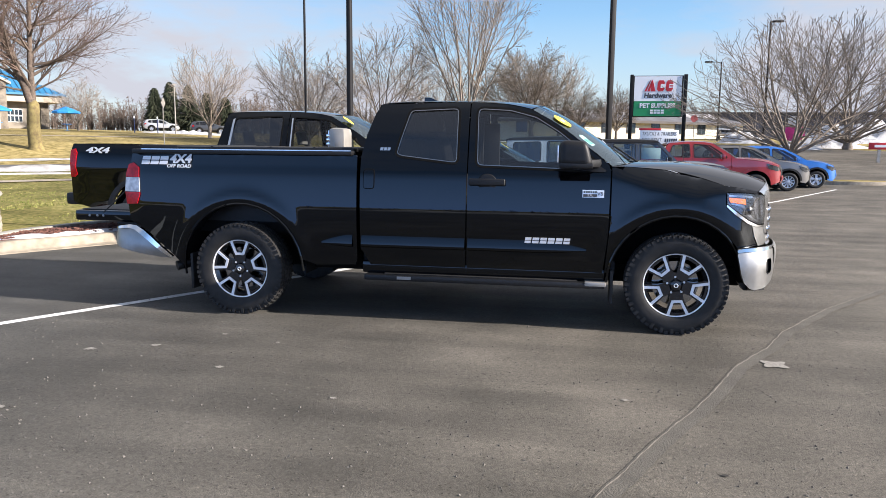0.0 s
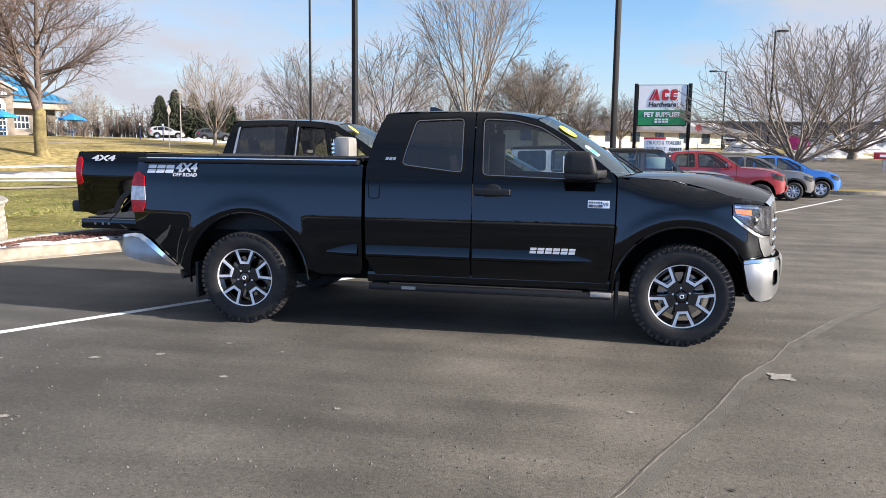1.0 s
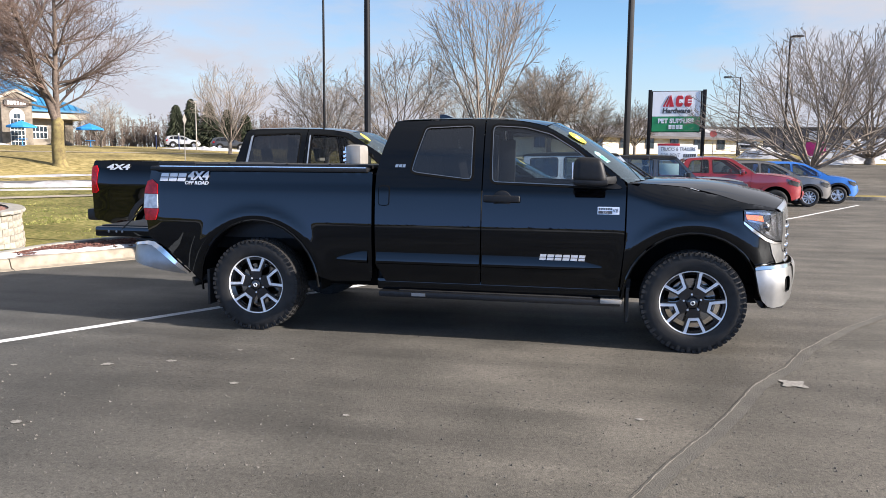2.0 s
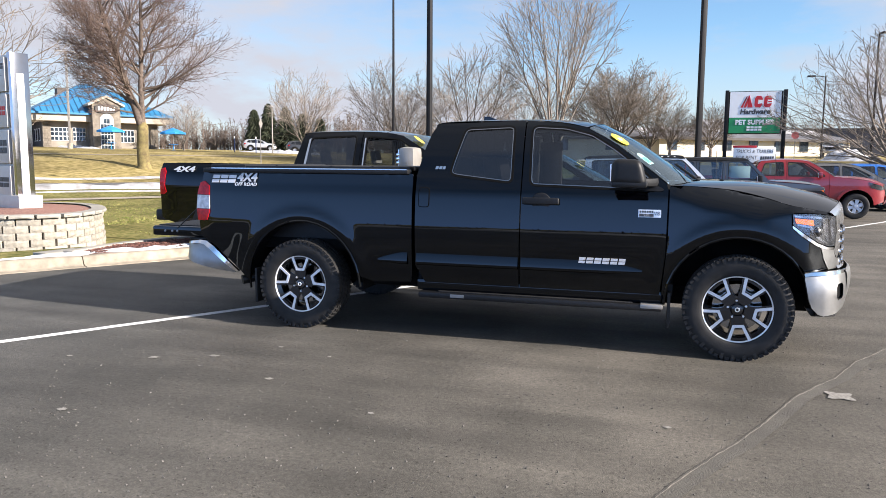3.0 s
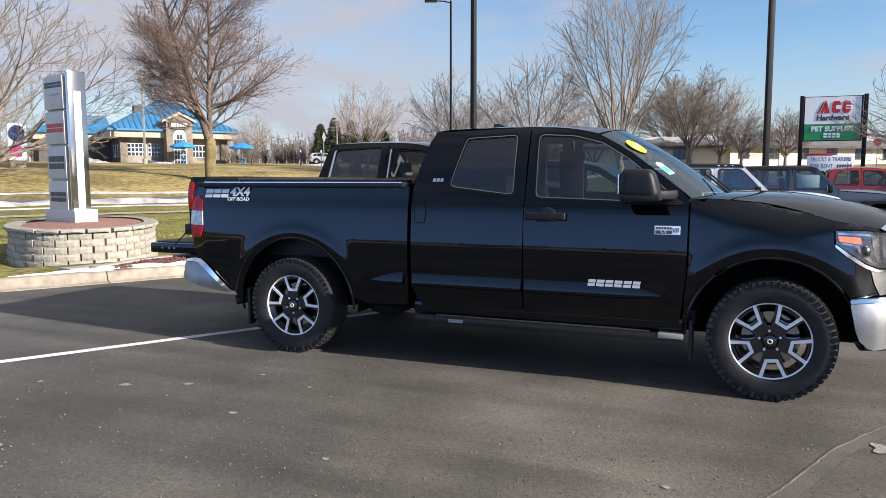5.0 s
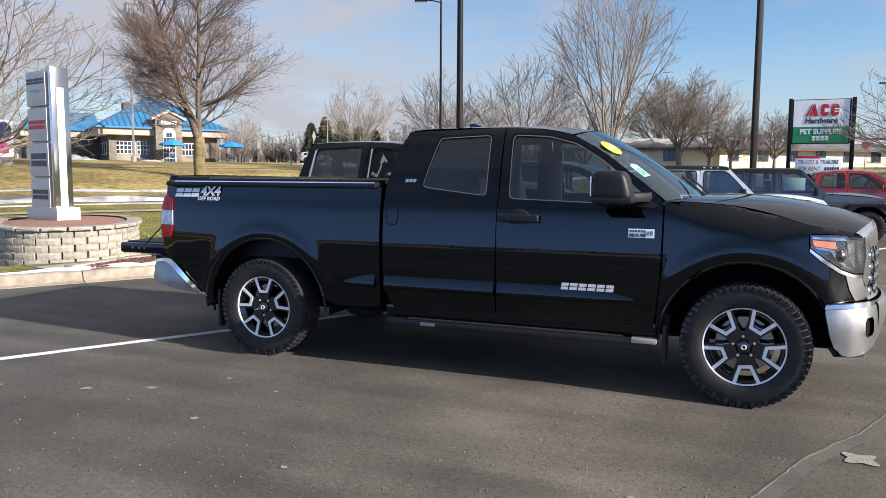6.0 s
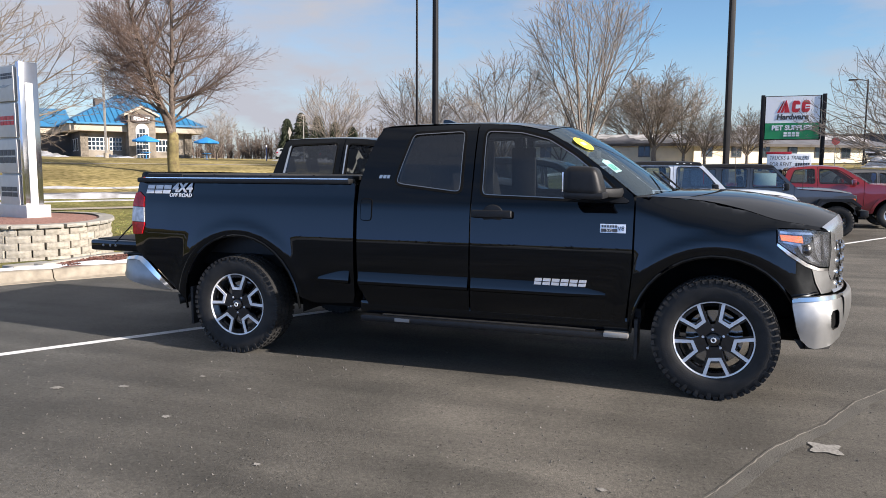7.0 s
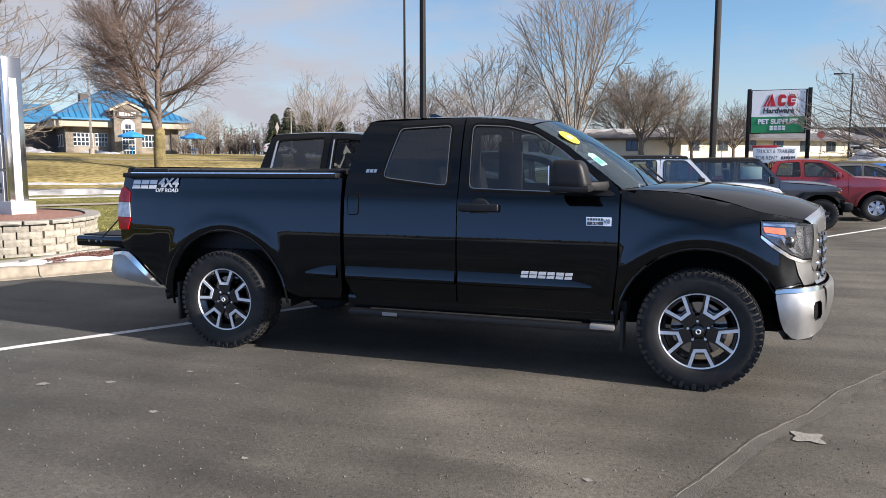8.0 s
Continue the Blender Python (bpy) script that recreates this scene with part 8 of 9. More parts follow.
# ---- motel and far buildings ahead ----
def motel(name, label, x0, x1, at, zb, zt, depth, roof_rise, storeys, spacing=2.6, snow=True):
    root = thing(name, label, "building", at)
    part("wall", box(x0, x1, 0, depth, zb - 2.0, zt), M_MOTELWALL, root)
    bm = bmesh.new()
    o = 0.7
    e = [bm.verts.new(p) for p in ((x0 - o, -o, zt), (x1 + o, -o, zt), (x1 + o, depth + o, zt), (x0 - o, depth + o, zt))]
    r0, r1 = bm.verts.new((x0 + 2.5, depth / 2, zt + roof_rise)), bm.verts.new((x1 - 2.5, depth / 2, zt + roof_rise))
    for f in ((e[0], e[1], r1, r0), (e[1], e[2], r1), (e[2], e[3], r0, r1), (e[3], e[0], r0)):
        bm.faces.new(f)
    part("roof", bm, M_MOTELROOF, root, "grey shingle roof", smooth=False)
    part("eave", box(x0 - o, x1 + o, -o - 0.05, -o + 0.03, zt - 0.22, zt + 0.04), M_SIDING, root)
    if snow:
        bm = bmesh.new()
        g = random.Random(int(x1 * 7))
        lo, hi = [], []
        for i in range(121):
            x = x0 + 1.2 + (x1 - x0 - 2.4) * i / 120
            wave = noise.noise((x * 0.55, x0, 0.3)) + 0.45 * noise.noise((x * 2.1, x0, 4.1))
            t0 = min(0.97, 0.62 - 0.62 * wave + g.uniform(-0.02, 0.02))
            t1 = min(0.98, max(t0, 0.93 + 0.12 * noise.noise((x * 0.9, 7.0, x0))))
            lo.append(bm.verts.new((x, -o + (depth / 2 + o) * max(0.06, t0), zt + roof_rise * max(0.06, t0) + 0.05)))
            hi.append(bm.verts.new((x, -o + (depth / 2 + o) * t1, zt + roof_rise * t1 + 0.08)))
        for i in range(120):
            bm.faces.new((lo[i], lo[i + 1], hi[i + 1], hi[i]))
        part("roof_snow", bm, M_DIRTYSNOW, root, "patchy snow on the roof", smooth=False)
    h = (zt - zb) / storeys
    n = int((x1 - x0) / spacing)
    for s_ in range(storeys):
        for k in range(n):
            xa = x0 + 0.9 + (x1 - x0 - 1.2) * k / n
            zc = zb + h * (s_ + 0.35)
            w = part("window", box(xa, xa + 1.15, -0.06, 0.05, zc, zc + 1.15), M_MOTELROOF, root, "dark-framed window")
            part("pane", box(xa + 0.08, xa + 0.54, -0.075, -0.055, zc + 0.08, zc + 1.07), M_WINDOWFAR, w)
            part("pane", box(xa + 0.61, xa + 1.07, -0.075, -0.055, zc + 0.08, zc + 1.07), M_WINDOWFAR, w)
    return root


motel("motel", "low beige motel block with dark hipped roof under patchy snow", -16.0, -0.15, pose(0, 76.0, 0), 2.3, 4.25, 9, 1.15, 1, 5.2)
motel("motel", "long low cream motel wing with snow on its grey roof", 0.0, 24.0, pose(-0.15, 75.8, 0, 0, 0, 35), 2.3, 4.25, 9, 1.25, 1, 3.2)
motel("motel", "two-storey beige motel wing with snow on its roof", 3.5, 14.5, pose(0, 104.0, 0), 2.9, 6.3, 9, 1.5, 2)
part_b = thing("warehouse", "large dark clad warehouse far behind the trees", "building", Matrix.Translation((24, 108, 0)))
part("wall", box(-9, 34, 0, 14, 0, 6.2), M_BIN, part_b)
part("roof", box(-9.3, 34.3, -0.3, 14.3, 6.2, 6.45, bevel=0.05), M_SIDING, part_b)
for k in range(10):
    part("wall_rib", box(-8 + 4.3 * k, -7.8 + 4.3 * k, -0.12, 0, 0, 6.2), M_SIDING, part_b)


# ---- small street furniture ----
def stop_sign(x, y, h, facing, label, r=0.38, material=None, diamond=False):
    z = ground_z(x, y)
    root = thing("road_sign", label, "road sign", Matrix.Translation((x, y, z)) @ Matrix.Rotation(facing, 4, "Z"))
    part("post", box(-0.03, 0.03, 0.0, 0.06, 0, h + r * 0.6), M_GALV, root)
    n = 4 if diamond else 8
    off = 0 if diamond else math.pi / 8
    po = [(r * math.cos(off + 2 * math.pi * i / n), h + r * math.sin(off + 2 * math.pi * i / n)) for i in range(n)]
    part("plate", plate(po, 0.012, Matrix(((1, 0, 0, 0), (0, 0, -1, -0.01), (0, 1, 0, 0), (0, 0, 0, 1)))), material or M_SIGNRED, root)
    return root


stop_sign(-35.2, 60.5, 4.0, 1.75, "grey back of a diamond road sign on a post", 0.50, M_GALV, diamond=True)
stop_sign(10.95, 69.0, 2.1, 0.0, "faded red octagonal stop sign on a post", 0.32, M_SIGNFADED)
rs = thing("road_sign", "small red and white entrance sign on a grey post", "road sign", spot(18.0, 47.0))
part("board", box(-0.6, 0.9, -0.04, 0.04, 0.75, 1.15, bevel=0.01), M_SIGNRED, rs)
part("bar", box(-0.3, 0.6, -0.05, -0.038, 0.88, 1.02), M_SIGNWHITE, rs)
part("post", box(-0.1, 0.06, -0.03, 0.05, -0.1, 0.8), M_GALV, rs)
ps = thing("store_sign", "magenta and white sign board beyond the trees", "sign", spot(17.6, 62.7))
part("board", box(-0.8, 0.8, -0.06, 0.06, 0.4, 1.5, bevel=0.02), M_PINK, ps)
part("top_board", box(-0.5, 0.8, -0.06, 0.06, 1.5, 2.3, bevel=0.02), M_SIGNWHITE, ps)
part("post", box(-0.08, 0.08, -0.05, 0.05, -0.2, 0.5), M_GALV, ps)
ds = thing("store_sign", "rounded white roadside sign with a navy disc and magenta board", "sign", pose(-58.2, 47.1, ground_z(-58.2, 47.1), 0, 0, 50))
part("cabinet", trans_z(box(-0.75, 0.75, -0.25, 0.25, 0.6, 3.9, bevel=0.24), (0, 0, 0)), M_SIGNWHITE, ds)
part("disc", plate([(0.62 * math.cos(a), 3.0 + 0.72 * math.sin(a)) for a in np.linspace(0, 2 * math.pi, 24, endpoint=False)], 0.05, Matrix(((1, 0, 0, 0), (0, 0, -1, -0.25), (0, 1, 0, 0), (0, 0, 0, 1)))), M_NAVY, ds)
part("message_board", box(-0.7, 0.35, -0.32, -0.2, 1.0, 1.9, bevel=0.02), M_PINK, ds)
part("footing", box(-0.6, 0.6, -0.3, 0.3, -0.4, 0.6, bevel=0.05), M_BRICK, ds)
for x, y in ((-50.6, 80.3), (-48.4, 81.6)):
    b = thing("marker_post", "slim blue marker post on the lawn", "post", Matrix.Translation((x, y, ground_z(x, y))), "marker posts")
    part("shaft", tube([(0, 0, 0), (0, 0, 1.7)], 0.065, 8), M_NAVY, b)
    part("cap", lathe([(0.001, 1.98), (0.08, 1.95), (0.08, 1.69), (0.001, 1.69)], 10, "z"), M_SIGNWHITE, b)

# grass island with kerb at the row's end
isl = thing("kerb_island", "pale concrete kerb round a small grass island", "kerb", spot(12.5, 35.4), kind="structure")
ring_o = [(1.9 * math.cos(a), 1.1 * math.sin(a)) for a in np.linspace(0, 2 * math.pi, 28, endpoint=False)]
bm = bmesh.new()
lo = [bm.verts.new((x, y, -0.1)) for x, y in ring_o]
hi = [bm.verts.new((x * 0.98, y * 0.97, 0.15)) for x, y in ring_o]
inn = [bm.verts.new((x * 0.88, y * 0.82, 0.15)) for x, y in ring_o]
for i in range(28):
    j = (i + 1) % 28
    bm.faces.new((lo[i], lo[j], hi[j], hi[i]))
    bm.faces.new((hi[i], hi[j], inn[j], inn[i]))
part("kerb_ring", bm, M_CONCRETE, isl)
bm = bmesh.new()
bm.faces.new([bm.verts.new((x * 0.88, y * 0.82, 0.155)) for x, y in ring_o])
part("turf", bm, M_DRYGRASS, isl, smooth=False)


# made-up ridge out of view, draws a thin bright line in door reflections
snow_strip("unseen_snow_ridge", [(-60 + 2.0 * i, -34 + 1.5 * math.sin(i * 0.3), 0.0) for i in range(66)], 2.6, 0.75, 33, M_SNOW, "unseen ridge of snow added behind the view for a pale reflected line")


# far cars, snow heaps
def small_car(label, x, y, yaw, paint):
    S = suv_spec(paint, M_DARKTRIM, "five", M_ALLOY, M_DARKTRIM, 1.60)
    S["grid"] = 0.4
    root, _ = car("car", label, "car", pose(x, y, ground_z(x, y), 0, 0, yaw), S, "distant parked cars")
    return root


small_car("silver car parked beyond the lawn", -54.6, 90.4, 35, M_SILVERPAINT)
small_car("dark car parked beyond the lawn", -46.8, 88.4, 35, M_GREYJEEP)
small_car("silver car parked by the motel", 15.9, 79.5, -100, M_SILVERPAINT)


def snow_heap(x, y, rx, ry, h, seed, material, label):
    bm = bmesh.new()
    n, m = 40, 14
    rows = []
    for j in range(m + 1):
        r = j / m
        row = []
        for i in range(n):
            a = 2 * math.pi * i / n
            px, py = rx * r * math.cos(a), ry * r * math.sin(a)
            f = max(0, 1 - r ** 1.6)
            z = h * f * (0.55 + 0.9 * abs(noise.noise((px * 0.55 + seed, py * 0.55, 0))) + 0.5 * noise.noise((px * 1.6, py * 1.6, seed)))
            row.append(bm.verts.new((x + px, y + py, ground_z(x + px, y + py) + z - 0.05)))
        rows.append(row)
    for a, b in zip(rows, rows[1:]):
        for i in range(n):
            k = (i + 1) % n
            try:
                bm.faces.new((a[i], a[k], b[k], b[i]))
            except ValueError:
                pass
    bmesh.ops.remove_doubles(bm, verts=bm.verts, dist=0.001)
    return tagged(part("snow_heap", bm, material, sharp=60), label, "snow", kind="stuff")


snow_heap(25.5, 71.0, 6.5, 2.5, 2.2, 3, M_SNOW, "tall heap of ploughed dirty snow")
snow_heap(32.5, 70.0, 5.0, 2.5, 2.0, 4, M_SNOW, "tall heap of ploughed dirty snow")
snow_heap(16.3, 58.0, 2.2, 1.0, 0.7, 5, M_SNOW, "low heap of bright snow")
snow_heap(14.9, 68.0, 2.4, 1.0, 1.2, 6, M_SNOW, "heap of bright snow by the street")
snow_heap(19.5, 60.0, 3.0, 1.2, 0.7, 8, M_SNOW, "low heap of ploughed snow")
snow_heap(-72.0, 66.0, 5.0, 1.2, 0.9, 7, M_DIRTYSNOW, "low snow heap along the restaurant")
snow_heap(-46.0, 84.0, 7.0, 1.0, 0.6, 9, M_SNOW, "low snow heap along the far lot")
snow_heap(-66.0, 71.0, 4.0, 0.8, 0.5, 10, M_SNOW, "low snow heap along the restaurant")


# ---- trees ----
EGG = [(0.0, 0.25), (0.16, 0.62), (0.26, 0.92), (0.38, 1.0), (0.55, 0.90), (0.75, 0.66), (0.90, 0.36), (1.0, 0.05)]
VASE = [(0.0, 0.12), (0.15, 0.45), (0.35, 0.85), (0.55, 1.0), (0.75, 0.88), (0.90, 0.52), (1.0, 0.06)]
DOME = [(0.0, 0.35), (0.12, 0.80), (0.30, 1.0), (0.50, 0.95), (0.72, 0.74), (0.90, 0.42), (1.0, 0.06)]


def grow(seed, height, half_w, trunk_r, bole, stems, spread, profile, lat=18, sub=10, fine=7, angle=(38, 62), up=0.25, wiggle=0.06, twig_r=0.011, first=0.12, rise=0.5):
    """A bare tree: leaders curving up from the bole, side branches out to the crown's outline, then sprays of twigs; returns stems, limbs and twigs."""
    g = random.Random(seed)
    wood, limbs, twigs = ([], []), ([], []), ([], [])

    def tube_into(store, pts, rad, sides):
        V, F = store
        base, n = len(V), len(pts)
        a = (pts[1] - pts[0]).orthogonal().normalized()
        for i, q in enumerate(pts):
            t = (pts[min(i + 1, n - 1)] - pts[max(i - 1, 0)]).normalized()
            a = (a - t * a.dot(t)).normalized()
            b = t.cross(a)
            for k in range(sides):
                w = 2 * math.pi * k / sides
                V.append(tuple(q + (a * math.cos(w) + b * math.sin(w)) * rad[i]))
        for i in range(n - 1):
            for k in range(sides):
                k2 = (k + 1) % sides
                F.append((base + i * sides + k, base + i * sides + k2, base + (i + 1) * sides + k2, base + (i + 1) * sides + k))

    def sliver(a, b, r):
        V, F = twigs
        d = b - a
        u = d.orthogonal().normalized() * r
        w = d.cross(u).normalized() * r
        i = len(V)
        V.extend([tuple(a + u), tuple(a - u * 0.5 + w * 0.8), tuple(a - u * 0.5 - w * 0.8), tuple(b)])
        F.extend([(i, i + 1, i + 3), (i + 1, i + 2, i + 3), (i + 2, i, i + 3)])

    def reach(p, d):
        t = 0.3
        while t < height * 1.2:
            q = p + d * t
            h = q.z / height
            if h > 1 or math.hypot(q.x, q.y) > half_w * interp(profile, h):
                break
            t += 0.3
        return t

    def turned(d, deg, out=None):
        side = d.orthogonal().normalized()
        side.rotate(Matrix.Rotation(g.uniform(0, 6.283), 3, d))
        if out is not None:
            side = side + out * 0.7
            side = (side - d * side.dot(d)).normalized()
        return (d * math.cos(radians(deg)) + side * math.sin(radians(deg))).normalized()

    def branch(p, d, length, r, depth):
        n = (10, 6, 4, 2)[depth]
        pts, ds = [p.copy()], [d.copy()]
        for i in range(n):
            lift = up * (1.0, 0.9, 0.7, 0.5)[depth] / n * (1 - max(0, d.z) ** 2)
            d = (d + Vector((g.gauss(0, wiggle), g.gauss(0, wiggle), g.gauss(0, wiggle) + lift * 2))).normalized()
            p = p + d * (length / n)
            pts.append(p.copy())
            ds.append(d.copy())
        low = twig_r * (1.5, 1.15, 1.0, 0.8)[depth]
        rad = [max(low, r * (1 - 0.9 * (i / n) ** 0.8)) for i in range(n + 1)]
        tube_into(wood if depth == 0 else (limbs if depth == 1 else twigs), pts, rad, (7, 5, 3, 3)[depth])
        many = (lat, max(3, int(sub * min(1.3, length / (0.42 * half_w)))), fine, 3)[depth]
        s0 = (first, 0.18, 0.12, 0.2)[depth]
        for k in range(many):
            s = s0 + (0.985 - s0) * (k + g.random()) / many
            i = min(n - 1, int(s * n))
            q = pts[i].lerp(pts[i + 1], s * n - i)
            if depth == 0:
                out = Vector((q.x, q.y, 0))
                out = out.normalized() if out.length > 0.1 else None
                e = turned(ds[i], g.uniform(*angle), out)
                L = min(reach(q, e) * g.uniform(0.70, 1.04), length * 0.62)
                if L > 0.4:
                    branch(q, e, L, max(twig_r * 1.8, min(rad[i] * 0.6, L * 0.018)), 1)
            elif depth == 1:
                L = length * (0.62 - 0.30 * s) * g.uniform(0.65, 1.1)
                branch(q, turned(ds[i], g.uniform(28, 52)), L, max(twig_r * 1.1, rad[i] * 0.5), 2)
            elif depth == 2:
                L = length * (0.60 - 0.25 * s) * g.uniform(0.6, 1.1)
                e = turned(ds[i], g.uniform(25, 50))
                m = q + (e + Vector((0, 0, 0.10 * rise))).normalized() * L * 0.55
                sliver(q, m + (m - q) * 0.05, twig_r * 0.95)
                sliver(m, m + (e + Vector((g.gauss(0, 0.2), g.gauss(0, 0.2), 0.45 * rise))).normalized() * L * 0.5, twig_r * 0.8)
                sliver(m, m + turned(e, 40) * L * 0.4, twig_r * 0.75)

    top = Vector((0, 0, height * bole))
    mid = top * 0.5 + Vector((g.gauss(0, 0.06), g.gauss(0, 0.06), 0))
    tube_into(wood, [Vector((0, 0, -0.3)), Vector((0, 0, 0.25)), mid, top, top * 1.08], [trunk_r * 1.6, trunk_r * 1.12, trunk_r, trunk_r * 0.95, trunk_r * 0.5], 12)
    for k in range(stems):
        az = 2.399 * k + g.uniform(-0.3, 0.3)
        el = radians(spread) * (math.sqrt((k + 0.3) / stems) + g.uniform(-0.06, 0.06))
        d = Vector((math.sin(el) * math.cos(az), math.sin(el) * math.sin(az), math.cos(el)))
        p = top - Vector((0, 0, g.uniform(0, 0.22) * top.z))
        branch(p, d, reach(p, d) * g.uniform(0.94, 1.06), trunk_r * (0.80 / stems ** 0.24) * g.uniform(0.8, 1.1), 0)
    return wood, limbs, twigs


def make_tree(name, label, x, y, seed, bark, twig, group="bare trees", turn=0, limb=None, **kw):
    wood, limbs, twigs = grow(seed, **kw)
    root = thing(name, label, "tree", Matrix.Translation((x, y, ground_z(x, y))) @ Matrix.Rotation(radians(turn), 4, "Z"), group)
    V, F = wood[0] + limbs[0], wood[1] + [tuple(i + len(wood[0]) for i in f) for f in limbs[1]]
    me = bpy.data.meshes.new("trunk")
    me.from_pydata(V, [], F)
    me.polygons.foreach_set("material_index", [0] * 48 + [1] * (len(F) - 48))
    part_mesh("trunk", me, [bark, limb or M_BARK], root, sharp=60)
    me = bpy.data.meshes.new("crown")
    me.from_pydata(twigs[0], [], twigs[1])
    part_mesh("crown", me, twig, root, "fine bare branches", sharp=60)
    return root


def again(tree, x, y, scale, turn, label=""):
    c = copy_thing(tree, Matrix.Translation((x, y, ground_z(x, y))) @ Matrix.Rotation(radians(turn), 4, "Z"))
    c.scale = (scale, scale, scale)
    if label:
        c["label"] = label
    return c


# big old maple on the rise: two or three leaders from one mossy bole
maple = make_tree("tree", "large bare maple with a mossy yellow-brown trunk on the lawn", -40.5, 51.1, 11, M_BARKMOSS, M_TWIGRED, turn=81, limb=M_BARKDARK, height=21.5, half_w=6.9, trunk_r=0.46, bole=0.16, stems=2, spread=15, profile=EGG, lat=54, sub=14, fine=8, angle=(38, 78), up=0.26, wiggle=0.06, twig_r=0.013, first=0.06)
tall = make_tree("tree", "tall bare tree with upswept branches", -9.3, 68.4, 23, M_BARK, M_TWIG, height=18.6, half_w=5.8, trunk_r=0.30, bole=0.06, stems=13, spread=27, profile=VASE, lat=9, sub=6, fine=4, angle=(20, 40), up=0.22, wiggle=0.035, twig_r=0.016, first=0.22)
round_tree = make_tree("tree", "round-headed bare tree with pale branches", -17.5, 68.5, 31, M_BARK, M_TWIG, height=12.6, half_w=6.2, trunk_r=0.24, bole=0.13, stems=8, spread=50, profile=VASE, lat=11, sub=6, fine=4, angle=(26, 48), up=0.22, wiggle=0.045, twig_r=0.016, first=0.15)
wide = make_tree("tree", "wide spreading multi-stemmed bare tree", 13.0, 46.6, 47, M_BARK, M_TWIGMID, height=8.9, half_w=7.6, trunk_r=0.26, bole=0.05, stems=15, spread=80, profile=DOME, lat=9, sub=6, fine=4, angle=(25, 48), up=0.34, wiggle=0.08, twig_r=0.011, first=0.15)
dense_tree = make_tree("tree", "dense dark bare tree before the motel", -3.6, 72.6, 61, M_BARK, M_TWIGMID, height=9.8, half_w=4.6, trunk_r=0.24, bole=0.17, stems=8, spread=48, profile=DOME, lat=15, sub=8, fine=5, angle=(30, 55), up=0.20, wiggle=0.06, twig_r=0.013, first=0.10)
again(round_tree, -38.9, 76.1, 0.80, 70, "small bare tree with a pale trunk on the lawn")
again(round_tree, -25.7, 71.1, 0.90, 130, "bare tree with ascending branches")
again(round_tree, -1.0, 73.6, 0.66, 200, "pale bare tree before the motel")
again(dense_tree, 0.86, 72.0, 0.56, 20, "small bare tree before the motel")
again(dense_tree, 4.4, 72.0, 0.56, 260, "small bare tree before the motel")
again(dense_tree, -6.5, 86.0, 1.1, 120, "bare tree behind the motel")
again(wide, -49.5, 36.0, 1.75, 40, "large spreading bare tree behind the pylon")
again(round_tree, -57.0, 79.0, 0.5, 10, "small bare tree beside the patio")
again(round_tree, -13.0, 76.0, 0.80, 310, "bare tree behind others")
again(round_tree, -33.0, 95.0, 0.72, 170, "distant bare tree at the wood's edge")
again(wide, 20.0, 58.0, 1.1, 120, "spreading bare tree near the snow heaps")
again(round_tree, 27.0, 62.0, 0.75, 50, "bare tree by the street")
again(round_tree, -92.0, 70.0, 1.0, 75, "bare tree behind the restaurant")


def conifer(x, y, h, seed, label):
    g = random.Random(seed)
    root = thing("conifer", label, "tree", Matrix.Translation((x, y, ground_z(x, y))), "conifers")
    part("trunk", tube([(0, 0, -0.2), (0, 0, h * 0.98)], [0.16, 0.02], 6), M_BARK, root)
    V, F = [], []
    for k in range(1500):
        t = g.random() ** 0.8
        z = h * (0.06 + 0.93 * t)
        r = (1 - t) ** 0.7 * h * 0.30 * g.uniform(0.30, 1.12) * (0.8 + 0.35 * noise.noise((z * 1.3, math.floor(t * 9), seed))) + 0.08
        a = g.uniform(0, 6.283)
        c = Vector((r * math.cos(a), r * math.sin(a), z - r * 0.25))
        out = Vector((math.cos(a), math.sin(a), -0.35))
        s_ = Vector((-math.sin(a), math.cos(a), 0))
        L, w = g.uniform(0.25, 0.6), g.uniform(0.12, 0.3)
        i = len(V)
        V += [tuple(c + out * L), tuple(c - out * L * 0.7 + s_ * w), tuple(c - out * L * 0.7 - s_ * w), tuple(c + Vector((0, 0, 0.18)))]
        F += [(i, i + 1, i + 3), (i, i + 3, i + 2), (i + 1, i + 2, i + 3)]
    me = bpy.data.meshes.new("crown")
    me.from_pydata(V, [], F)
    part_mesh("crown", me, M_CONIFER, root, "dark green needles", smooth=False)
    return root


for i, (x, y, h) in enumerate([(-61.5, 103, 6.4), (-59.6, 104.1, 7.4), (-57.3, 105.4, 7.0), (-55.2, 107, 6.0), (-52.6, 108, 5.4)]):
    conifer(x, y, h, 60 + i, "dark green spruce at the wood's edge")


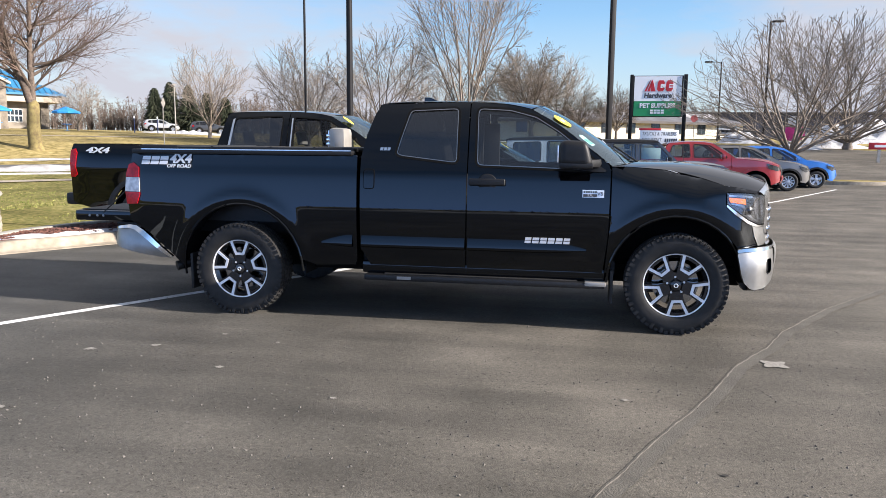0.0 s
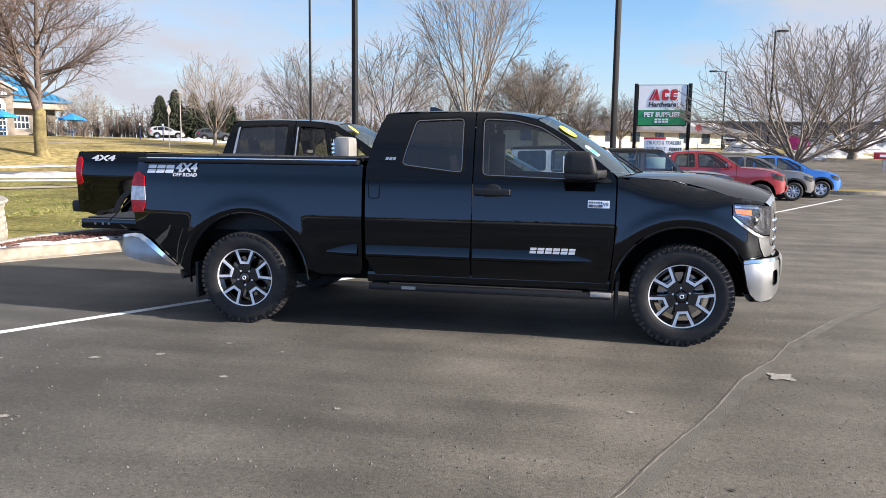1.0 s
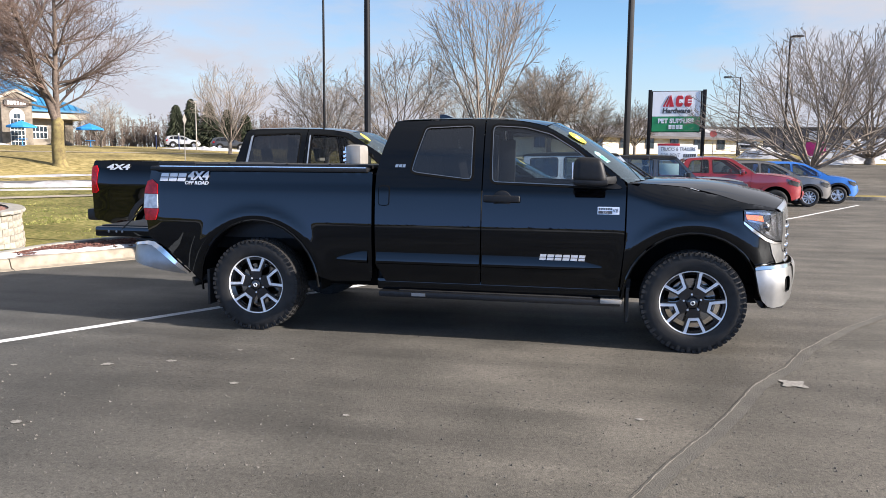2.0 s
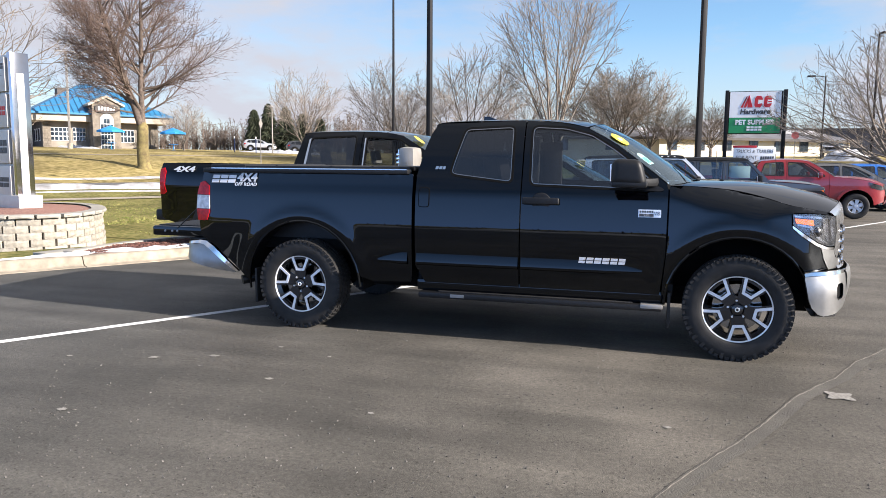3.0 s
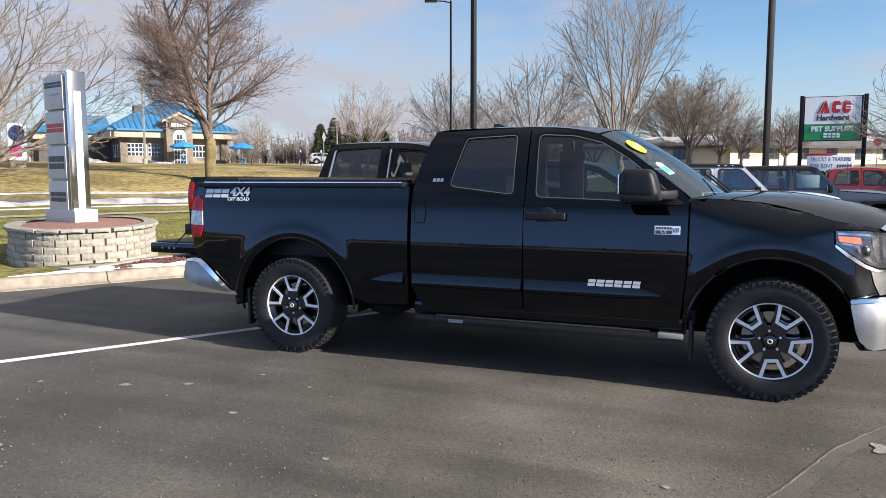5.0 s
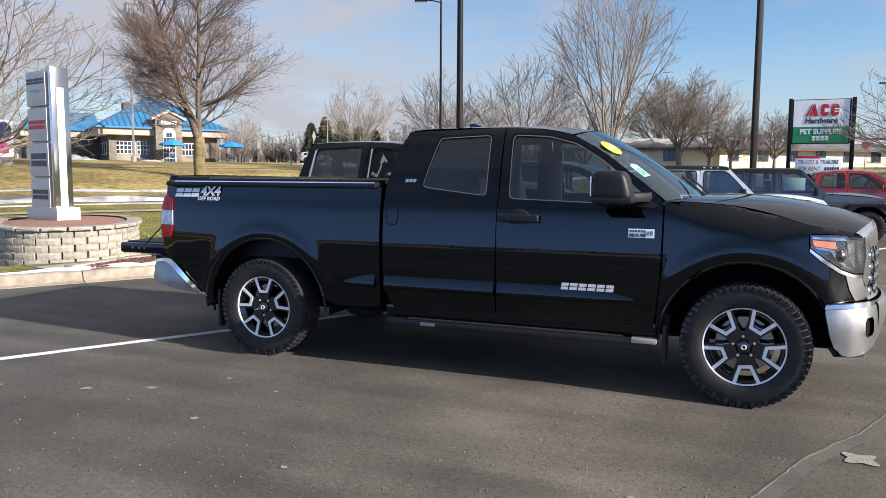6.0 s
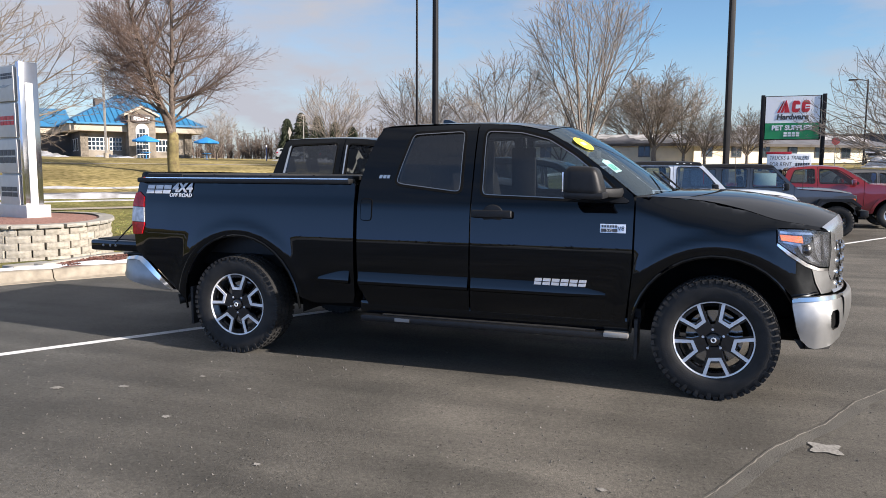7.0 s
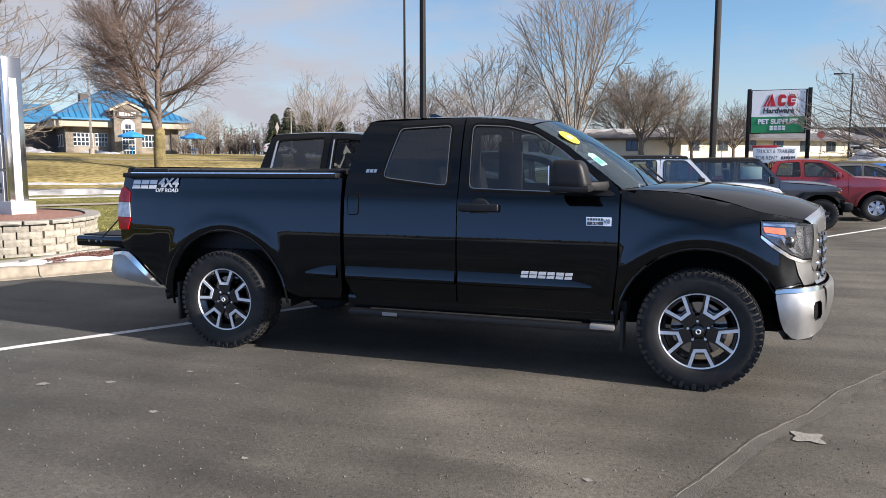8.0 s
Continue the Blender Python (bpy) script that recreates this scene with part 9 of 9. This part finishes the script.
def woods(name, label, pts, hmin, hmax, seed, per, spread=6.0):
    """A far wood of bare trees: thin stems and sprays of twigs."""
    g = random.Random(seed)
    V, F = [], []

    def sliver(a, b, r):
        d = (b - a)
        s_ = d.orthogonal().normalized() * r
        t_ = d.cross(s_).normalized() * r
        i = len(V)
        V.extend([tuple(a + s_), tuple(a - s_ * 0.5 + t_ * 0.8), tuple(a - s_ * 0.5 - t_ * 0.8), tuple(b)])
        F.extend([(i, i + 1, i + 3), (i + 1, i + 2, i + 3), (i + 2, i, i + 3)])

    for (x0, y0), (x1, y1) in zip(pts, pts[1:]):
        n = max(1, int(math.dist((x0, y0), (x1, y1)) * per))
        for k in range(n):
            t = (k + g.random()) / n
            x, y = x0 + (x1 - x0) * t + g.uniform(-spread, spread), y0 + (y1 - y0) * t + g.uniform(-spread, spread)
            z = ground_z(x, y)
            h = g.uniform(hmin, hmax) * (0.75 + 0.35 * noise.noise((x * 0.05, y * 0.05, seed)))
            top = Vector((x + g.uniform(-0.8, 0.8), y, z + h))
            sliver(Vector((x, y, z - 0.3)), top, 0.085)
            for q in range(34):
                f = g.uniform(0.15, 0.95)
                a = Vector((x, y, z)).lerp(top, f)
                L = h * g.uniform(0.14, 0.34) * (1.15 - f)
                d = Vector((g.gauss(0, 1), g.gauss(0, 1), g.uniform(0.2, 1.6))).normalized()
                b = a + d * L
                sliver(a, b, 0.034)
                for _ in range(2):
                    c = a.lerp(b, g.uniform(0.3, 0.9))
                    sliver(c, c + (d + Vector((g.gauss(0, 0.6), g.gauss(0, 0.6), g.gauss(0.2, 0.5)))).normalized() * L * 0.5, 0.03)
    me = bpy.data.meshes.new(name)
    me.from_pydata(V, [], F)
    return tagged(part_mesh(name, me, M_WOODS, smooth=False), label, "woods", kind="stuff")


woods("far_woods", "far belt of leafless brown woodland beyond the restaurant", [(-120, 62), (-95, 92), (-72, 110), (-48, 116), (-20, 122)], 4.0, 8.0, 5, 8.0, 8.0)
woods("far_woods", "far belt of leafless grey-brown trees ahead", [(-20, 122), (10, 124), (45, 118), (80, 100)], 3.0, 6.0, 6, 6.5, 8.0)
woods("far_woods", "far leafless trees behind the street", [(-100, 20), (-110, 40), (-118, 64)], 5.0, 10.0, 7, 3.0)
woods("far_woods", "leafless scrub across the street", [(30, 84), (60, 78), (85, 62)], 2.5, 5.0, 8, 2.0, 3.0)
woods("far_woods", "far leafless trees behind the lot", [(110, 60), (130, 0), (110, -70), (40, -110), (-40, -105), (-90, -50), (-105, 15)], 1.5, 2.6, 9, 0.9)
woods("far_woods", "leafless undergrowth along the edge of the far wood", [(-96, 84), (-74, 104), (-48, 110), (-20, 116), (8, 119)], 1.8, 3.8, 10, 5.0, 4.0)
